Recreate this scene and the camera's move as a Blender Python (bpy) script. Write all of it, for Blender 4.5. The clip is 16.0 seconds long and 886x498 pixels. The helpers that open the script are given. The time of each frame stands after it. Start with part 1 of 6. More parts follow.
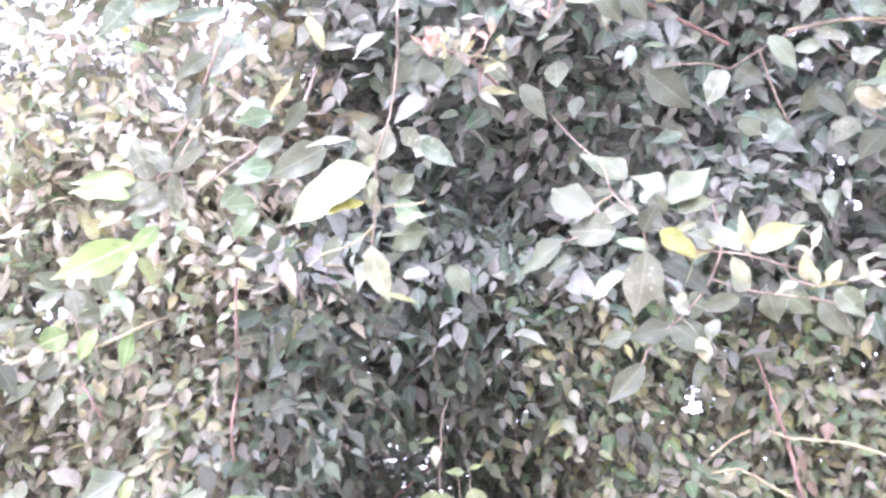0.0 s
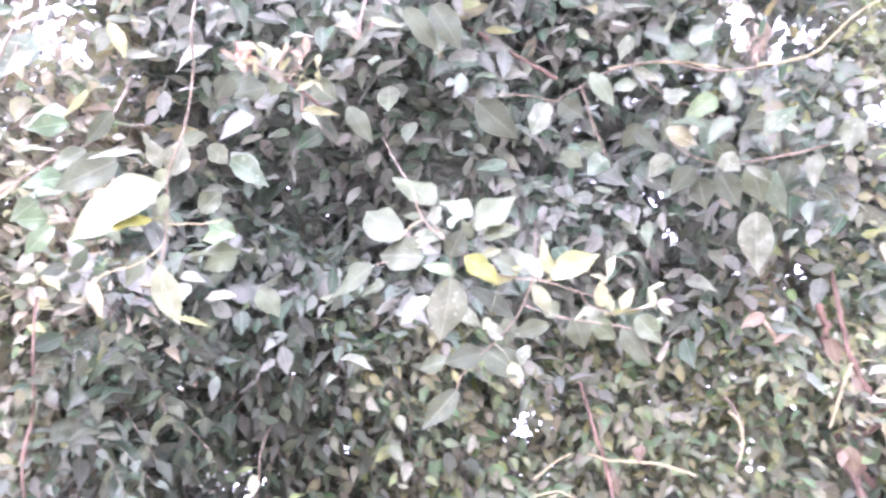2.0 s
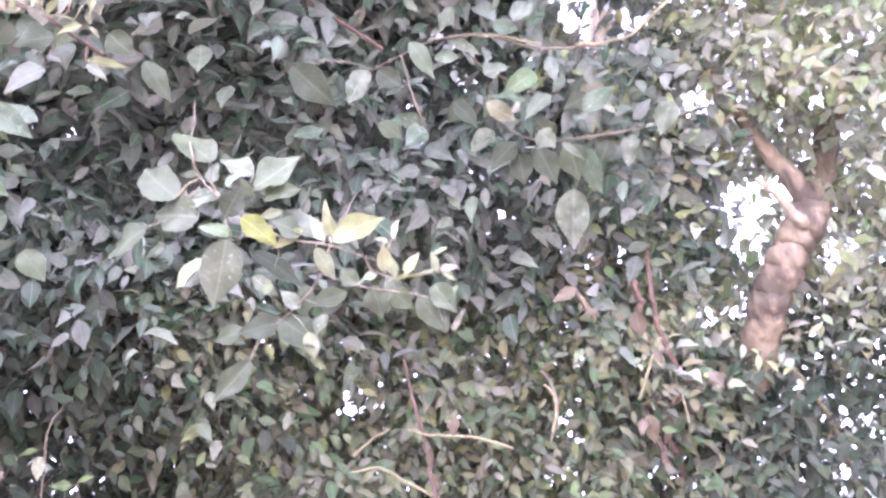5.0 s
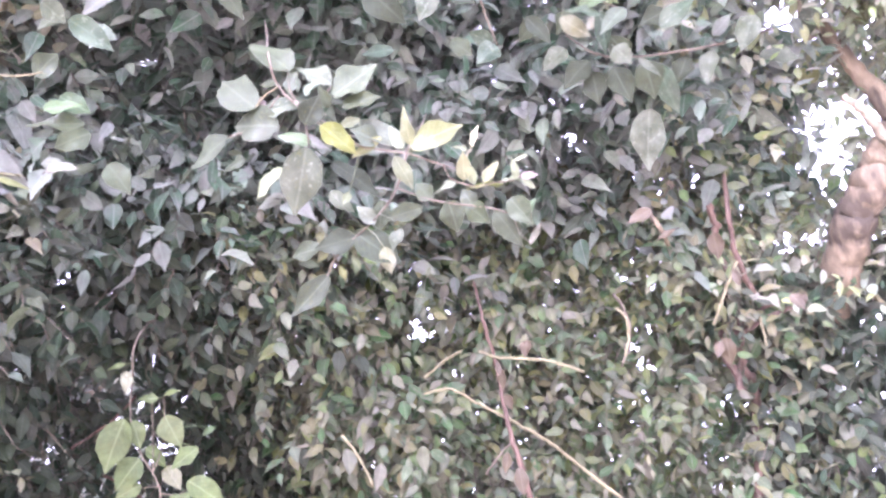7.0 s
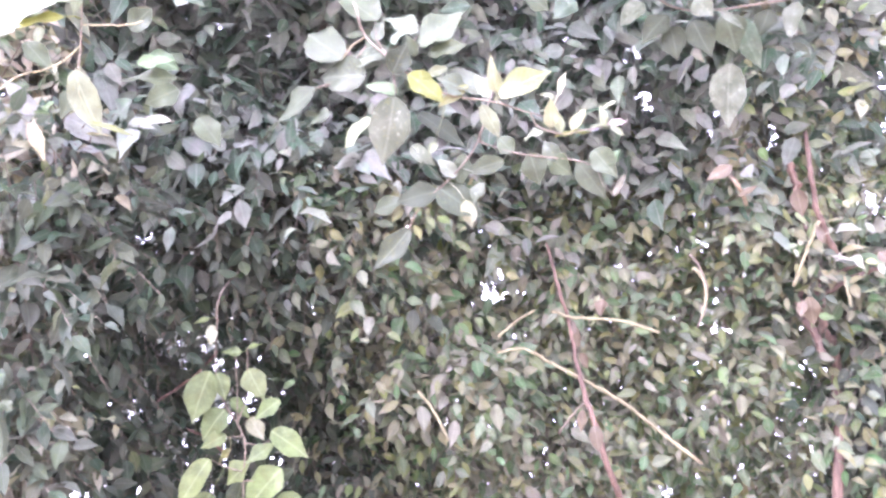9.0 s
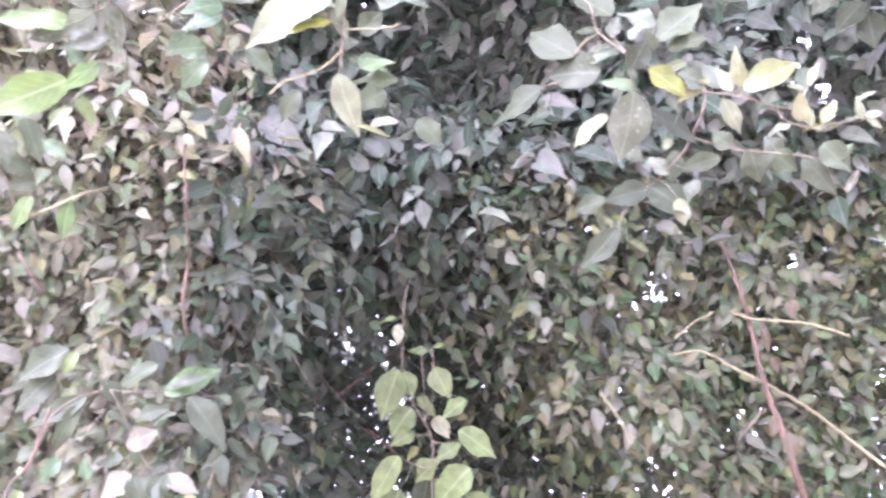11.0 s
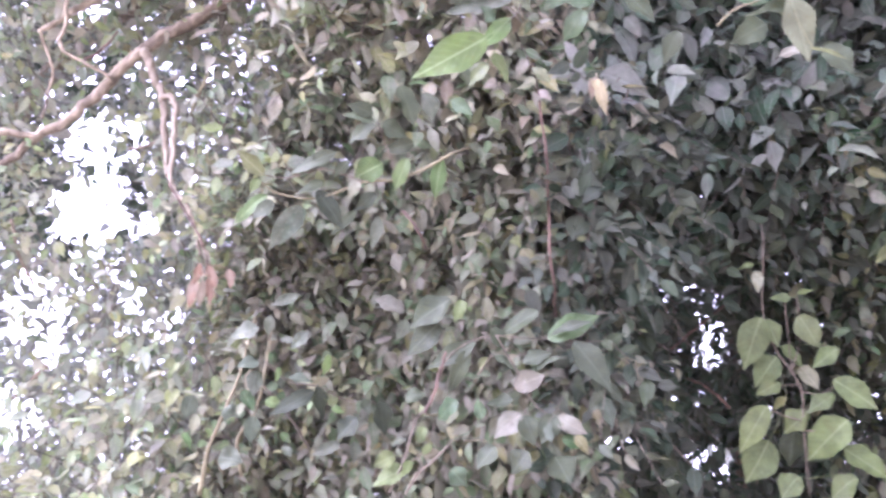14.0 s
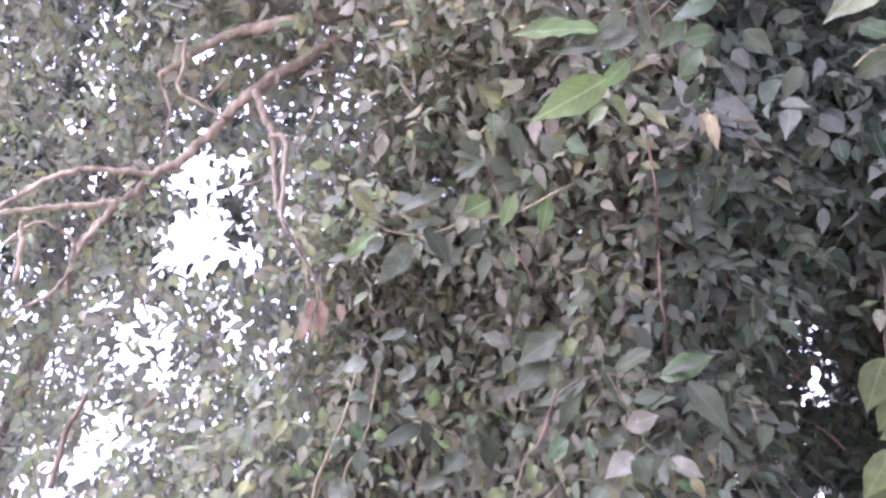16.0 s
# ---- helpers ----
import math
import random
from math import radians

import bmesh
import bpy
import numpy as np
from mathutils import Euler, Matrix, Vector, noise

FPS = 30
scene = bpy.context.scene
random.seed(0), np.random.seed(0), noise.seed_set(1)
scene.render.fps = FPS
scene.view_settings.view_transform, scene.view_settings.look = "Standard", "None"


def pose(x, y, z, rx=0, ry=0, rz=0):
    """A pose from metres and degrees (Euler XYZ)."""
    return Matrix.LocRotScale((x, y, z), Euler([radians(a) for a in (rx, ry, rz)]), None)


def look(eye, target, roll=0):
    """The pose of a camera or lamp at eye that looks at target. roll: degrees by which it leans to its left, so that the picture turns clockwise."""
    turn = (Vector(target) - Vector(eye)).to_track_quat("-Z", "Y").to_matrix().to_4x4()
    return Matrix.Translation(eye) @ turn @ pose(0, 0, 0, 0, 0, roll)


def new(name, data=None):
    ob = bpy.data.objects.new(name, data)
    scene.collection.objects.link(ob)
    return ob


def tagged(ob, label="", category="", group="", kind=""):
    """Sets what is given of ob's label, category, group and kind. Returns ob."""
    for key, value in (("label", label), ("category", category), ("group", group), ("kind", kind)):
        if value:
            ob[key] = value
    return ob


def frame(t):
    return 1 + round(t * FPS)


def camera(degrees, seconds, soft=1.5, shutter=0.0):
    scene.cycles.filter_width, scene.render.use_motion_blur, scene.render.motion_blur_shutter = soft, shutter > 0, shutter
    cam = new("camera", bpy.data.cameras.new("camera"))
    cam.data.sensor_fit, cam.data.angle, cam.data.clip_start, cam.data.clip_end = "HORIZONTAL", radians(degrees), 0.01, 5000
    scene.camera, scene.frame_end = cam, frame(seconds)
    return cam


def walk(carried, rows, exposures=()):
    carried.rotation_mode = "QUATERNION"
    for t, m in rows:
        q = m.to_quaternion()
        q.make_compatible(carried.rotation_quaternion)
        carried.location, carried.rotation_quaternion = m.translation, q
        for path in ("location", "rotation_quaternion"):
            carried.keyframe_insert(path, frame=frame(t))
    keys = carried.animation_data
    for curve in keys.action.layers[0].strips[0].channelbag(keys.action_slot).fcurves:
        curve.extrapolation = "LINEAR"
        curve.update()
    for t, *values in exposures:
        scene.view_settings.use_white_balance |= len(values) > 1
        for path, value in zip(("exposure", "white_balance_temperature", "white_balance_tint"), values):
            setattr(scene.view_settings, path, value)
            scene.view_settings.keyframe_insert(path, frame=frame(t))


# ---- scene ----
cam = camera(57.4, 16.0, soft=2.6, shutter=0.5)
# seconds, eye, then yaw, pitch and roll in degrees
PATH = [
    (0, 0.0000, 0.0000, 1.5000, -2.25, 28.56, 1.57),
    (0.5, 0.0163, -0.0007, 1.5044, -4.54, 29.20, 0.48),
    (1, 0.0377, 0.0037, 1.5090, -7.28, 29.66, -0.66),
    (1.5, 0.0592, 0.0079, 1.5082, -10.00, 29.89, -1.57),
    (2, 0.0779, 0.0063, 1.5079, -13.17, 30.16, -2.54),
    (2.5, 0.1022, 0.0017, 1.5047, -16.56, 30.02, -3.72),
    (3, 0.1207, -0.0018, 1.4992, -18.07, 30.18, -4.51),
    (3.5, 0.1513, -0.0135, 1.4929, -21.29, 30.10, -6.06),
    (3.7, 0.1558, -0.0094, 1.4950, -21.86, 29.74, -6.12),
    (5.8, 0.2178, 0.0264, 1.4848, -23.38, 27.86, -6.59),
    (6, 0.2144, 0.0273, 1.4811, -22.80, 27.49, -6.36),
    (6.5, 0.1964, 0.0500, 1.4652, -19.62, 25.24, -5.16),
    (7, 0.1838, 0.0560, 1.4622, -18.16, 24.81, -4.50),
    (7.5, 0.1769, 0.0555, 1.4560, -17.31, 24.33, -4.10),
    (8, 0.1698, 0.0701, 1.4458, -16.39, 23.07, -4.52),
    (8.2, 0.1647, 0.0721, 1.4380, -15.91, 22.81, -4.38),
    (10.3, 0.0569, 0.0964, 1.4328, -10.34, 23.70, -0.42),
    (10.5, 0.0286, 0.1075, 1.4419, -9.68, 23.52, -0.63),
    (11, -0.0222, 0.1137, 1.4407, -6.45, 23.38, 0.08),
    (11.5, -0.0679, 0.1157, 1.4394, -4.38, 23.53, 0.71),
    (12, -0.1014, 0.1130, 1.4366, -2.28, 23.57, 1.87),
    (12.5, -0.1340, 0.1111, 1.4285, 0.02, 22.79, 2.15),
    (13, -0.1669, 0.1194, 1.4080, 1.88, 22.04, 2.21),
    (13.5, -0.2083, 0.1247, 1.3975, 6.45, 21.11, 3.21),
    (14, -0.2616, 0.1131, 1.4004, 10.44, 20.39, 4.20),
    (14.5, -0.2828, 0.0989, 1.4104, 12.75, 20.76, 4.61),
    (15, -0.2992, 0.0956, 1.4092, 14.24, 20.63, 5.18),
    (15.5, -0.3073, 0.0933, 1.4071, 15.72, 20.97, 5.98),
    (16, -0.3126, 0.0857, 1.4105, 16.47, 21.67, 6.46),
]
KELVIN, TINT = 5520, 45
EXPOSURES = [(t, stops, KELVIN - (120 if 12 < t < 13.5 else 60 if t > 13.5 else 0), TINT) for t, stops in ((0, 4.91), (2, 4.96), (2.5, 4.68), (3.5, 4.48), (6, 4.5), (8.2, 4.76), (10.3, 4.85), (11, 4.53), (11.5, 4.52), (12.5, 4.93), (13, 4.75), (14, 3.77), (15, 3.4), (16, 3.35))]


def eye_pose(x, y, z, yaw, pitch, roll):
    return pose(x, y, z, 0, 0, yaw) @ pose(0, 0, 0, 90 + pitch) @ pose(0, 0, 0, 0, 0, roll)


walk(cam, [(t, eye_pose(*p)) for t, *p in PATH], EXPOSURES)

# ---- light: bright overcast sky ----
SUN_AZ, SUN_EL = -118.0, 52.0
world = bpy.data.worlds.new("overcast")
world.use_nodes = True
scene.world = world
sky = world.node_tree.nodes.new("ShaderNodeTexSky")
sky.sky_type = "NISHITA"
sky.sun_disc = False
sky.sun_elevation = radians(SUN_EL)
sky.sun_rotation = radians(SUN_AZ)
sky.air_density, sky.dust_density, sky.ozone_density = 1.0, 4.0, 1.0
cloud = world.node_tree.nodes.new("ShaderNodeHueSaturation")
cloud.inputs["Saturation"].default_value = 0.18
world.node_tree.links.new(sky.outputs["Color"], cloud.inputs["Color"])
back = world.node_tree.nodes["Background"]
back.inputs["Strength"].default_value = 0.14
world.node_tree.links.new(cloud.outputs["Color"], back.inputs["Color"])
sun_data = bpy.data.lights.new("sun", "SUN")
sun_data.energy, sun_data.angle, sun_data.color = 0.65, radians(60), (1.0, 0.98, 0.95)
sun = new("sun", sun_data)
sun.matrix_world = look((0, 0, 0), (-math.sin(radians(SUN_AZ)) * math.cos(radians(SUN_EL)), -math.cos(radians(SUN_AZ)) * math.cos(radians(SUN_EL)), -math.sin(radians(SUN_EL))))


# ---- materials ----
def shader(name):
    m = bpy.data.materials.new(name)
    m.use_nodes = True
    nt = m.node_tree
    nt.nodes.clear()
    return m, nt, nt.nodes, nt.links


def ramp_mix(nodes, links, fac, a, b):
    mix = nodes.new("ShaderNodeMix")
    mix.data_type = "RGBA"
    if isinstance(fac, float):
        mix.inputs[0].default_value = fac
    else:
        links.new(fac, mix.inputs[0])
    for slot, value in ((6, a), (7, b)):
        if isinstance(value, tuple):
            mix.inputs[slot].default_value = (*value, 1)
        else:
            links.new(value, mix.inputs[slot])
    return mix.outputs[2]


def calc(nodes, links, op, a, b=0.0, c=0.0, clamp=False):
    n = nodes.new("ShaderNodeMath")
    n.operation, n.use_clamp = op, clamp
    for slot, value in zip(n.inputs, (a, b, c)):
        if isinstance(value, (int, float)):
            slot.default_value = value
        else:
            links.new(value, slot)
    return n.outputs[0]


def noise_at(nodes, links, scale, detail=3.0, vec=None):
    n = nodes.new("ShaderNodeTexNoise")
    n.inputs["Scale"].default_value, n.inputs["Detail"].default_value = scale, detail
    if vec is None:
        vec = nodes.new("ShaderNodeNewGeometry").outputs["Position"]
    links.new(vec, n.inputs["Vector"])
    return n.outputs[0]


def uv_shift(nodes, links, rnd):
    """The place in space moved along by a leaf's own random number, so that no two leaves share their stains."""
    move = nodes.new("ShaderNodeVectorMath")
    move.operation = "ADD"
    links.new(nodes.new("ShaderNodeNewGeometry").outputs["Position"], move.inputs[0])
    links.new(rnd, move.inputs[1])
    return move.outputs[0]


def leaf_material(name, dark, light, dust=0.3, trans=0.25, rough=0.42, spots=0.25, dust_colour=(0.26, 0.28, 0.22), vein=0.34, odd=None, vary=0.15):
    """A leaf: two shades from leaf to leaf, pale midrib and side veins, blotches, a film of dust, and light through the blade."""
    m, nt, nodes, links = shader(name)
    geo, info, uv = nodes.new("ShaderNodeNewGeometry"), nodes.new("ShaderNodeObjectInfo"), nodes.new("ShaderNodeUVMap")
    rnd = calc(nodes, links, "FRACT", calc(nodes, links, "ADD", geo.outputs["Random Per Island"], info.outputs["Random"]))
    sep = nodes.new("ShaderNodeSeparateXYZ")
    links.new(uv.outputs[0], sep.inputs[0])
    across = calc(nodes, links, "ABSOLUTE", calc(nodes, links, "SUBTRACT", sep.outputs[0], 0.5))
    blotch = noise_at(nodes, links, 55.0, 3.0)
    colour = ramp_mix(nodes, links, rnd, dark, light)
    tint = nodes.new("ShaderNodeHueSaturation")
    links.new(calc(nodes, links, "MULTIPLY_ADD", calc(nodes, links, "FRACT", calc(nodes, links, "MULTIPLY", rnd, 13.7)), 0.13 * vary, 0.5 - 0.07 * vary), tint.inputs["Hue"])
    links.new(calc(nodes, links, "MULTIPLY_ADD", calc(nodes, links, "FRACT", calc(nodes, links, "MULTIPLY", rnd, 5.3)), 1.1 * vary, 1.0 - 0.35 * vary), tint.inputs["Saturation"])
    links.new(colour, tint.inputs["Color"])
    colour = tint.outputs[0]
    if odd is not None:
        pick = calc(nodes, links, "GREATER_THAN", calc(nodes, links, "FRACT", calc(nodes, links, "MULTIPLY", rnd, 17.3)), odd[1])
        colour = ramp_mix(nodes, links, pick, colour, odd[0])
    shade = calc(nodes, links, "MULTIPLY_ADD", calc(nodes, links, "ADD", blotch, noise_at(nodes, links, 22.0, 2.0)), 1.1, -0.1)
    tone = nodes.new("ShaderNodeMix")
    tone.data_type, tone.blend_type = "RGBA", "MULTIPLY"
    tone.inputs[0].default_value = 0.8
    links.new(colour, tone.inputs[6])
    links.new(shade, tone.inputs[7])
    colour = tone.outputs[2]
    # veins
    rib = calc(nodes, links, "LESS_THAN", across, 0.03)
    slant = calc(nodes, links, "SUBTRACT", calc(nodes, links, "MULTIPLY", sep.outputs[1], 8.0), calc(nodes, links, "MULTIPLY", across, 5.0))
    side = calc(nodes, links, "LESS_THAN", calc(nodes, links, "FRACT", slant), 0.09)
    veins = calc(nodes, links, "MAXIMUM", rib, calc(nodes, links, "MULTIPLY", side, 0.45))
    pale = tuple(min(1.0, v * 1.5 + 0.05) for v in light)
    colour = ramp_mix(nodes, links, calc(nodes, links, "MULTIPLY", veins, vein), colour, pale)
    if spots:
        dots = noise_at(nodes, links, 260.0, 2.0)
        colour = ramp_mix(nodes, links, calc(nodes, links, "MULTIPLY", calc(nodes, links, "GREATER_THAN", dots, 0.62), spots), colour, (0.10, 0.09, 0.01))
    film = noise_at(nodes, links, 24.0, 5.0)
    amount = calc(nodes, links, "MULTIPLY", calc(nodes, links, "MULTIPLY_ADD", film, 2.6, -0.75, clamp=True), dust)
    more = calc(nodes, links, "MULTIPLY", amount, calc(nodes, links, "MULTIPLY_ADD", calc(nodes, links, "FRACT", calc(nodes, links, "MULTIPLY", rnd, 7.7)), 0.9, 0.55), clamp=True)
    colour = ramp_mix(nodes, links, more, colour, dust_colour)
    speck = calc(nodes, links, "MULTIPLY_ADD", noise_at(nodes, links, 150.0, 4.0), 7.0, -4.1, clamp=True)
    colour = ramp_mix(nodes, links, calc(nodes, links, "MULTIPLY", speck, 0.1 + 0.5 * dust), colour, tuple(min(1.0, v * 1.35) for v in dust_colour))
    worn = calc(nodes, links, "MULTIPLY_ADD", noise_at(nodes, links, 85.0, 5.0), -8.0, 3.0, clamp=True)
    colour = ramp_mix(nodes, links, calc(nodes, links, "MULTIPLY", worn, 0.25), colour, tuple(v * 0.5 for v in dark))
    stain = calc(nodes, links, "MULTIPLY_ADD", noise_at(nodes, links, 40.0, 4.0, uv_shift(nodes, links, rnd)), 6.0, -3.55, clamp=True)
    colour = ramp_mix(nodes, links, calc(nodes, links, "MULTIPLY", stain, 0.3), colour, tuple(v * k for v, k in zip(dark, (1.1, 0.75, 0.55))))
    bsdf = nodes.new("ShaderNodeBsdfPrincipled")
    links.new(colour, bsdf.inputs["Base Color"])
    links.new(calc(nodes, links, "MULTIPLY_ADD", more, 0.35, rough), bsdf.inputs["Roughness"])
    bsdf.inputs["Specular IOR Level"].default_value = 0.15
    bump = nodes.new("ShaderNodeBump")
    bump.inputs["Strength"].default_value, bump.inputs["Distance"].default_value = 0.35, 0.0015
    links.new(calc(nodes, links, "ADD", blotch, veins), bump.inputs["Height"])
    links.new(bump.outputs[0], bsdf.inputs["Normal"])
    thin = nodes.new("ShaderNodeBsdfTranslucent")
    links.new(colour, thin.inputs["Color"])
    blend, out = nodes.new("ShaderNodeMixShader"), nodes.new("ShaderNodeOutputMaterial")
    blend.inputs[0].default_value = trans
    links.new(bsdf.outputs[0], blend.inputs[1])
    links.new(thin.outputs[0], blend.inputs[2])
    links.new(blend.outputs[0], out.inputs[0])
    return m


def bark_material(name, dark, light, scale=60.0, rough=0.85):
    m, nt, nodes, links = shader(name)
    pos = nodes.new("ShaderNodeNewGeometry").outputs["Position"]
    stretch = nodes.new("ShaderNodeMapping")
    stretch.inputs["Scale"].default_value = (1, 1, 0.3)
    links.new(pos, stretch.inputs[0])
    fine, big = noise_at(nodes, links, scale, 6.0, stretch.outputs[0]), noise_at(nodes, links, scale / 7, 2.0)
    fac = calc(nodes, links, "MULTIPLY_ADD", calc(nodes, links, "ADD", fine, big), 3.0, -2.5, clamp=True)
    colour = ramp_mix(nodes, links, fac, dark, light)
    bsdf, out = nodes.new("ShaderNodeBsdfPrincipled"), nodes.new("ShaderNodeOutputMaterial")
    links.new(colour, bsdf.inputs["Base Color"])
    bsdf.inputs["Roughness"].default_value = rough
    bump = nodes.new("ShaderNodeBump")
    bump.inputs["Strength"].default_value, bump.inputs["Distance"].default_value = 1.0, 0.012
    links.new(fine, bump.inputs["Height"])
    links.new(bump.outputs[0], bsdf.inputs["Normal"])
    links.new(bsdf.outputs[0], out.inputs[0])
    return m


L_GREY = leaf_material("leaf grey dusty", (0.027, 0.034, 0.020), (0.042, 0.052, 0.031), 0.55, dust_colour=(0.056, 0.068, 0.042))
L_GREYG = leaf_material("leaf grey green", (0.027, 0.034, 0.019), (0.042, 0.053, 0.029), 0.45, dust_colour=(0.065, 0.080, 0.046))
L_MAUVE = leaf_material("leaf mauve grey", (0.023, 0.029, 0.017), (0.034, 0.043, 0.026), 0.55, dust_colour=(0.047, 0.059, 0.039))
L_SILVER = leaf_material("leaf silver grey", (0.052, 0.065, 0.043), (0.075, 0.094, 0.062), 0.45, dust_colour=(0.092, 0.115, 0.076))
L_CHALK = leaf_material("leaf chalky", (0.048, 0.060, 0.036), (0.066, 0.081, 0.049), 0.3, dust_colour=(0.080, 0.097, 0.060))
L_WITHER = leaf_material("leaf withered brown", (0.054, 0.042, 0.027), (0.082, 0.065, 0.043), 0.2, dust_colour=(0.092, 0.082, 0.060))
L_GREEN = leaf_material("leaf green", (0.029, 0.053, 0.024), (0.056, 0.091, 0.038), 0.15)
L_DARK = leaf_material("leaf dark green", (0.016, 0.034, 0.017), (0.033, 0.059, 0.029), 0.3)
L_FRESH = leaf_material("leaf fresh green", (0.056, 0.096, 0.030), (0.098, 0.142, 0.052), 0.15, 0.35, vein=0.6, dust_colour=(0.15, 0.17, 0.11))
L_PALE = leaf_material("leaf pale green", (0.039, 0.049, 0.029), (0.054, 0.066, 0.037), 0.35, 0.35)
L_PALEG = leaf_material("leaf pale grey green", (0.037, 0.050, 0.028), (0.050, 0.063, 0.036), 0.4, 0.3)
L_WHITE = leaf_material("leaf bleached", (0.037, 0.046, 0.028), (0.048, 0.060, 0.036), 0.3, 0.35)
L_BRIGHT = leaf_material("leaf cream", (0.112, 0.132, 0.074), (0.140, 0.162, 0.100), 0.1, 0.4)
L_LIME = leaf_material("leaf yellow green", (0.114, 0.122, 0.050), (0.150, 0.156, 0.080), 0.1, 0.4)
L_SPOT = leaf_material("leaf yellow spotted", (0.088, 0.094, 0.017), (0.108, 0.116, 0.028), 0.05, 0.35, spots=0.8)
L_SPRIG = leaf_material("leaf lime", (0.072, 0.098, 0.036), (0.098, 0.124, 0.052), 0.15, 0.4, dust_colour=(0.147, 0.156, 0.092))
L_OLIVE = leaf_material("leaf olive", (0.096, 0.101, 0.053), (0.134, 0.134, 0.077), 0.4)
L_RUST = leaf_material("leaf rust", (0.161, 0.104, 0.071), (0.208, 0.152, 0.099), 0.2)
L_RED = leaf_material("leaf red", (0.315, 0.090, 0.060), (0.360, 0.135, 0.098), 0.2)
L_PINK = leaf_material("leaf pink", (0.152, 0.108, 0.104), (0.180, 0.137, 0.130), 0.2)
L_PINKG = leaf_material("leaf pinkish", (0.055, 0.049, 0.032), (0.074, 0.066, 0.045), 0.4)
L_DEAD = leaf_material("leaf withered", (0.147, 0.118, 0.086), (0.221, 0.176, 0.129), 0.4)
L_DEADP = leaf_material("leaf withered pink", (0.170, 0.100, 0.064), (0.232, 0.150, 0.098), 0.3)
L_STRAW = leaf_material("leaf straw", (0.252, 0.228, 0.132), (0.324, 0.294, 0.192), 0.2)
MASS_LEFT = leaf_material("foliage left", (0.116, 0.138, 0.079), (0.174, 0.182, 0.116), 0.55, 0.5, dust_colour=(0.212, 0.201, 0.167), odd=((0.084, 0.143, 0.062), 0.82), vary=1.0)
# shade of the hollow is put into this darker leaf colour
MASS_SHADED = leaf_material("foliage shaded", (0.047, 0.064, 0.041), (0.070, 0.081, 0.056), 0.45, 0.5, dust_colour=(0.084, 0.090, 0.071), odd=((0.024, 0.049, 0.026), 0.78), vary=0.9)
# pale so that the light on the tops is carried by the colour
MASS_LIT_TOP = leaf_material("foliage lit top", (0.171, 0.226, 0.165), (0.242, 0.270, 0.221), 0.45, 0.6, dust_colour=(0.262, 0.249, 0.240), odd=((0.047, 0.108, 0.056), 0.68), vary=0.9)
# warm tint, raised to hold the bright haze of the upper left
MASS_LIT_WARM = leaf_material("foliage lit warm", (0.218, 0.237, 0.132), (0.319, 0.316, 0.217), 0.45, 0.6, dust_colour=(0.391, 0.362, 0.332), odd=((0.107, 0.181, 0.078), 0.78), vary=0.9)
MASS_RIGHT = leaf_material("foliage right", (0.112, 0.140, 0.071), (0.158, 0.172, 0.101), 0.45, 0.5, dust_colour=(0.183, 0.171, 0.151), odd=((0.052, 0.109, 0.040), 0.74), vary=0.9)
# pale to paint in the backlight and haze on the outer crowns
MASS_LIT_TREE = leaf_material("foliage lit tree", (0.195, 0.245, 0.137), (0.285, 0.307, 0.190), 0.50, 0.5, dust_colour=(0.277, 0.266, 0.248), vary=0.9)
MASS_FAR = leaf_material("foliage far", (0.139, 0.162, 0.127), (0.217, 0.226, 0.197), 0.50, 0.4, vary=0.9)
TWIG = bark_material("twig brown", (0.055, 0.045, 0.030), (0.120, 0.100, 0.068))
TWIG_RED = bark_material("twig reddish", (0.044, 0.027, 0.018), (0.100, 0.062, 0.042))
TWIG_PALE = bark_material("twig pale", (0.108, 0.095, 0.050), (0.165, 0.153, 0.083))
TWIG_GREY = bark_material("twig grey", (0.088, 0.083, 0.067), (0.152, 0.147, 0.119))
BARK = bark_material("bark brown", (0.045, 0.034, 0.021), (0.165, 0.128, 0.080), 38.0)
BARK_PALE = bark_material("bark pale", (0.140, 0.116, 0.080), (0.232, 0.202, 0.142), 50.0)
BARK_GREY = bark_material("bark grey brown", (0.098, 0.078, 0.052), (0.286, 0.242, 0.168), 42.0)
# out of view; kept pale to bounce fill light up into the leaves
EARTH = bark_material("dry earth", (0.200, 0.172, 0.138), (0.400, 0.355, 0.295), 9.0)


# ---- building helpers ----
def thing(name, at, label, category, group=""):
    ob = new(name)
    ob.location, ob.empty_display_size = at, 0.05
    return tagged(ob, label, category, group)


def mesh_from(name, verts, faces, mat, uvs=None):
    """A smooth mesh from arrays of corners, and faces of one size or mixed."""
    me = bpy.data.meshes.new(name)
    me.from_pydata([tuple(v) for v in verts], [], [tuple(q) for q in faces])
    if uvs is not None:
        layer = me.uv_layers.new(name="UVMap")
        idx = np.empty(len(me.loops), np.int32)
        me.loops.foreach_get("vertex_index", idx)
        layer.data.foreach_set("uv", np.asarray(uvs, np.float32)[idx].ravel())
    me.polygons.foreach_set("use_smooth", np.ones(len(me.polygons), bool))
    me.materials.append(mat)
    return me


def child(name, me, parent, label=""):
    ob = new(name, me)
    ob.parent = parent
    return tagged(ob, label)


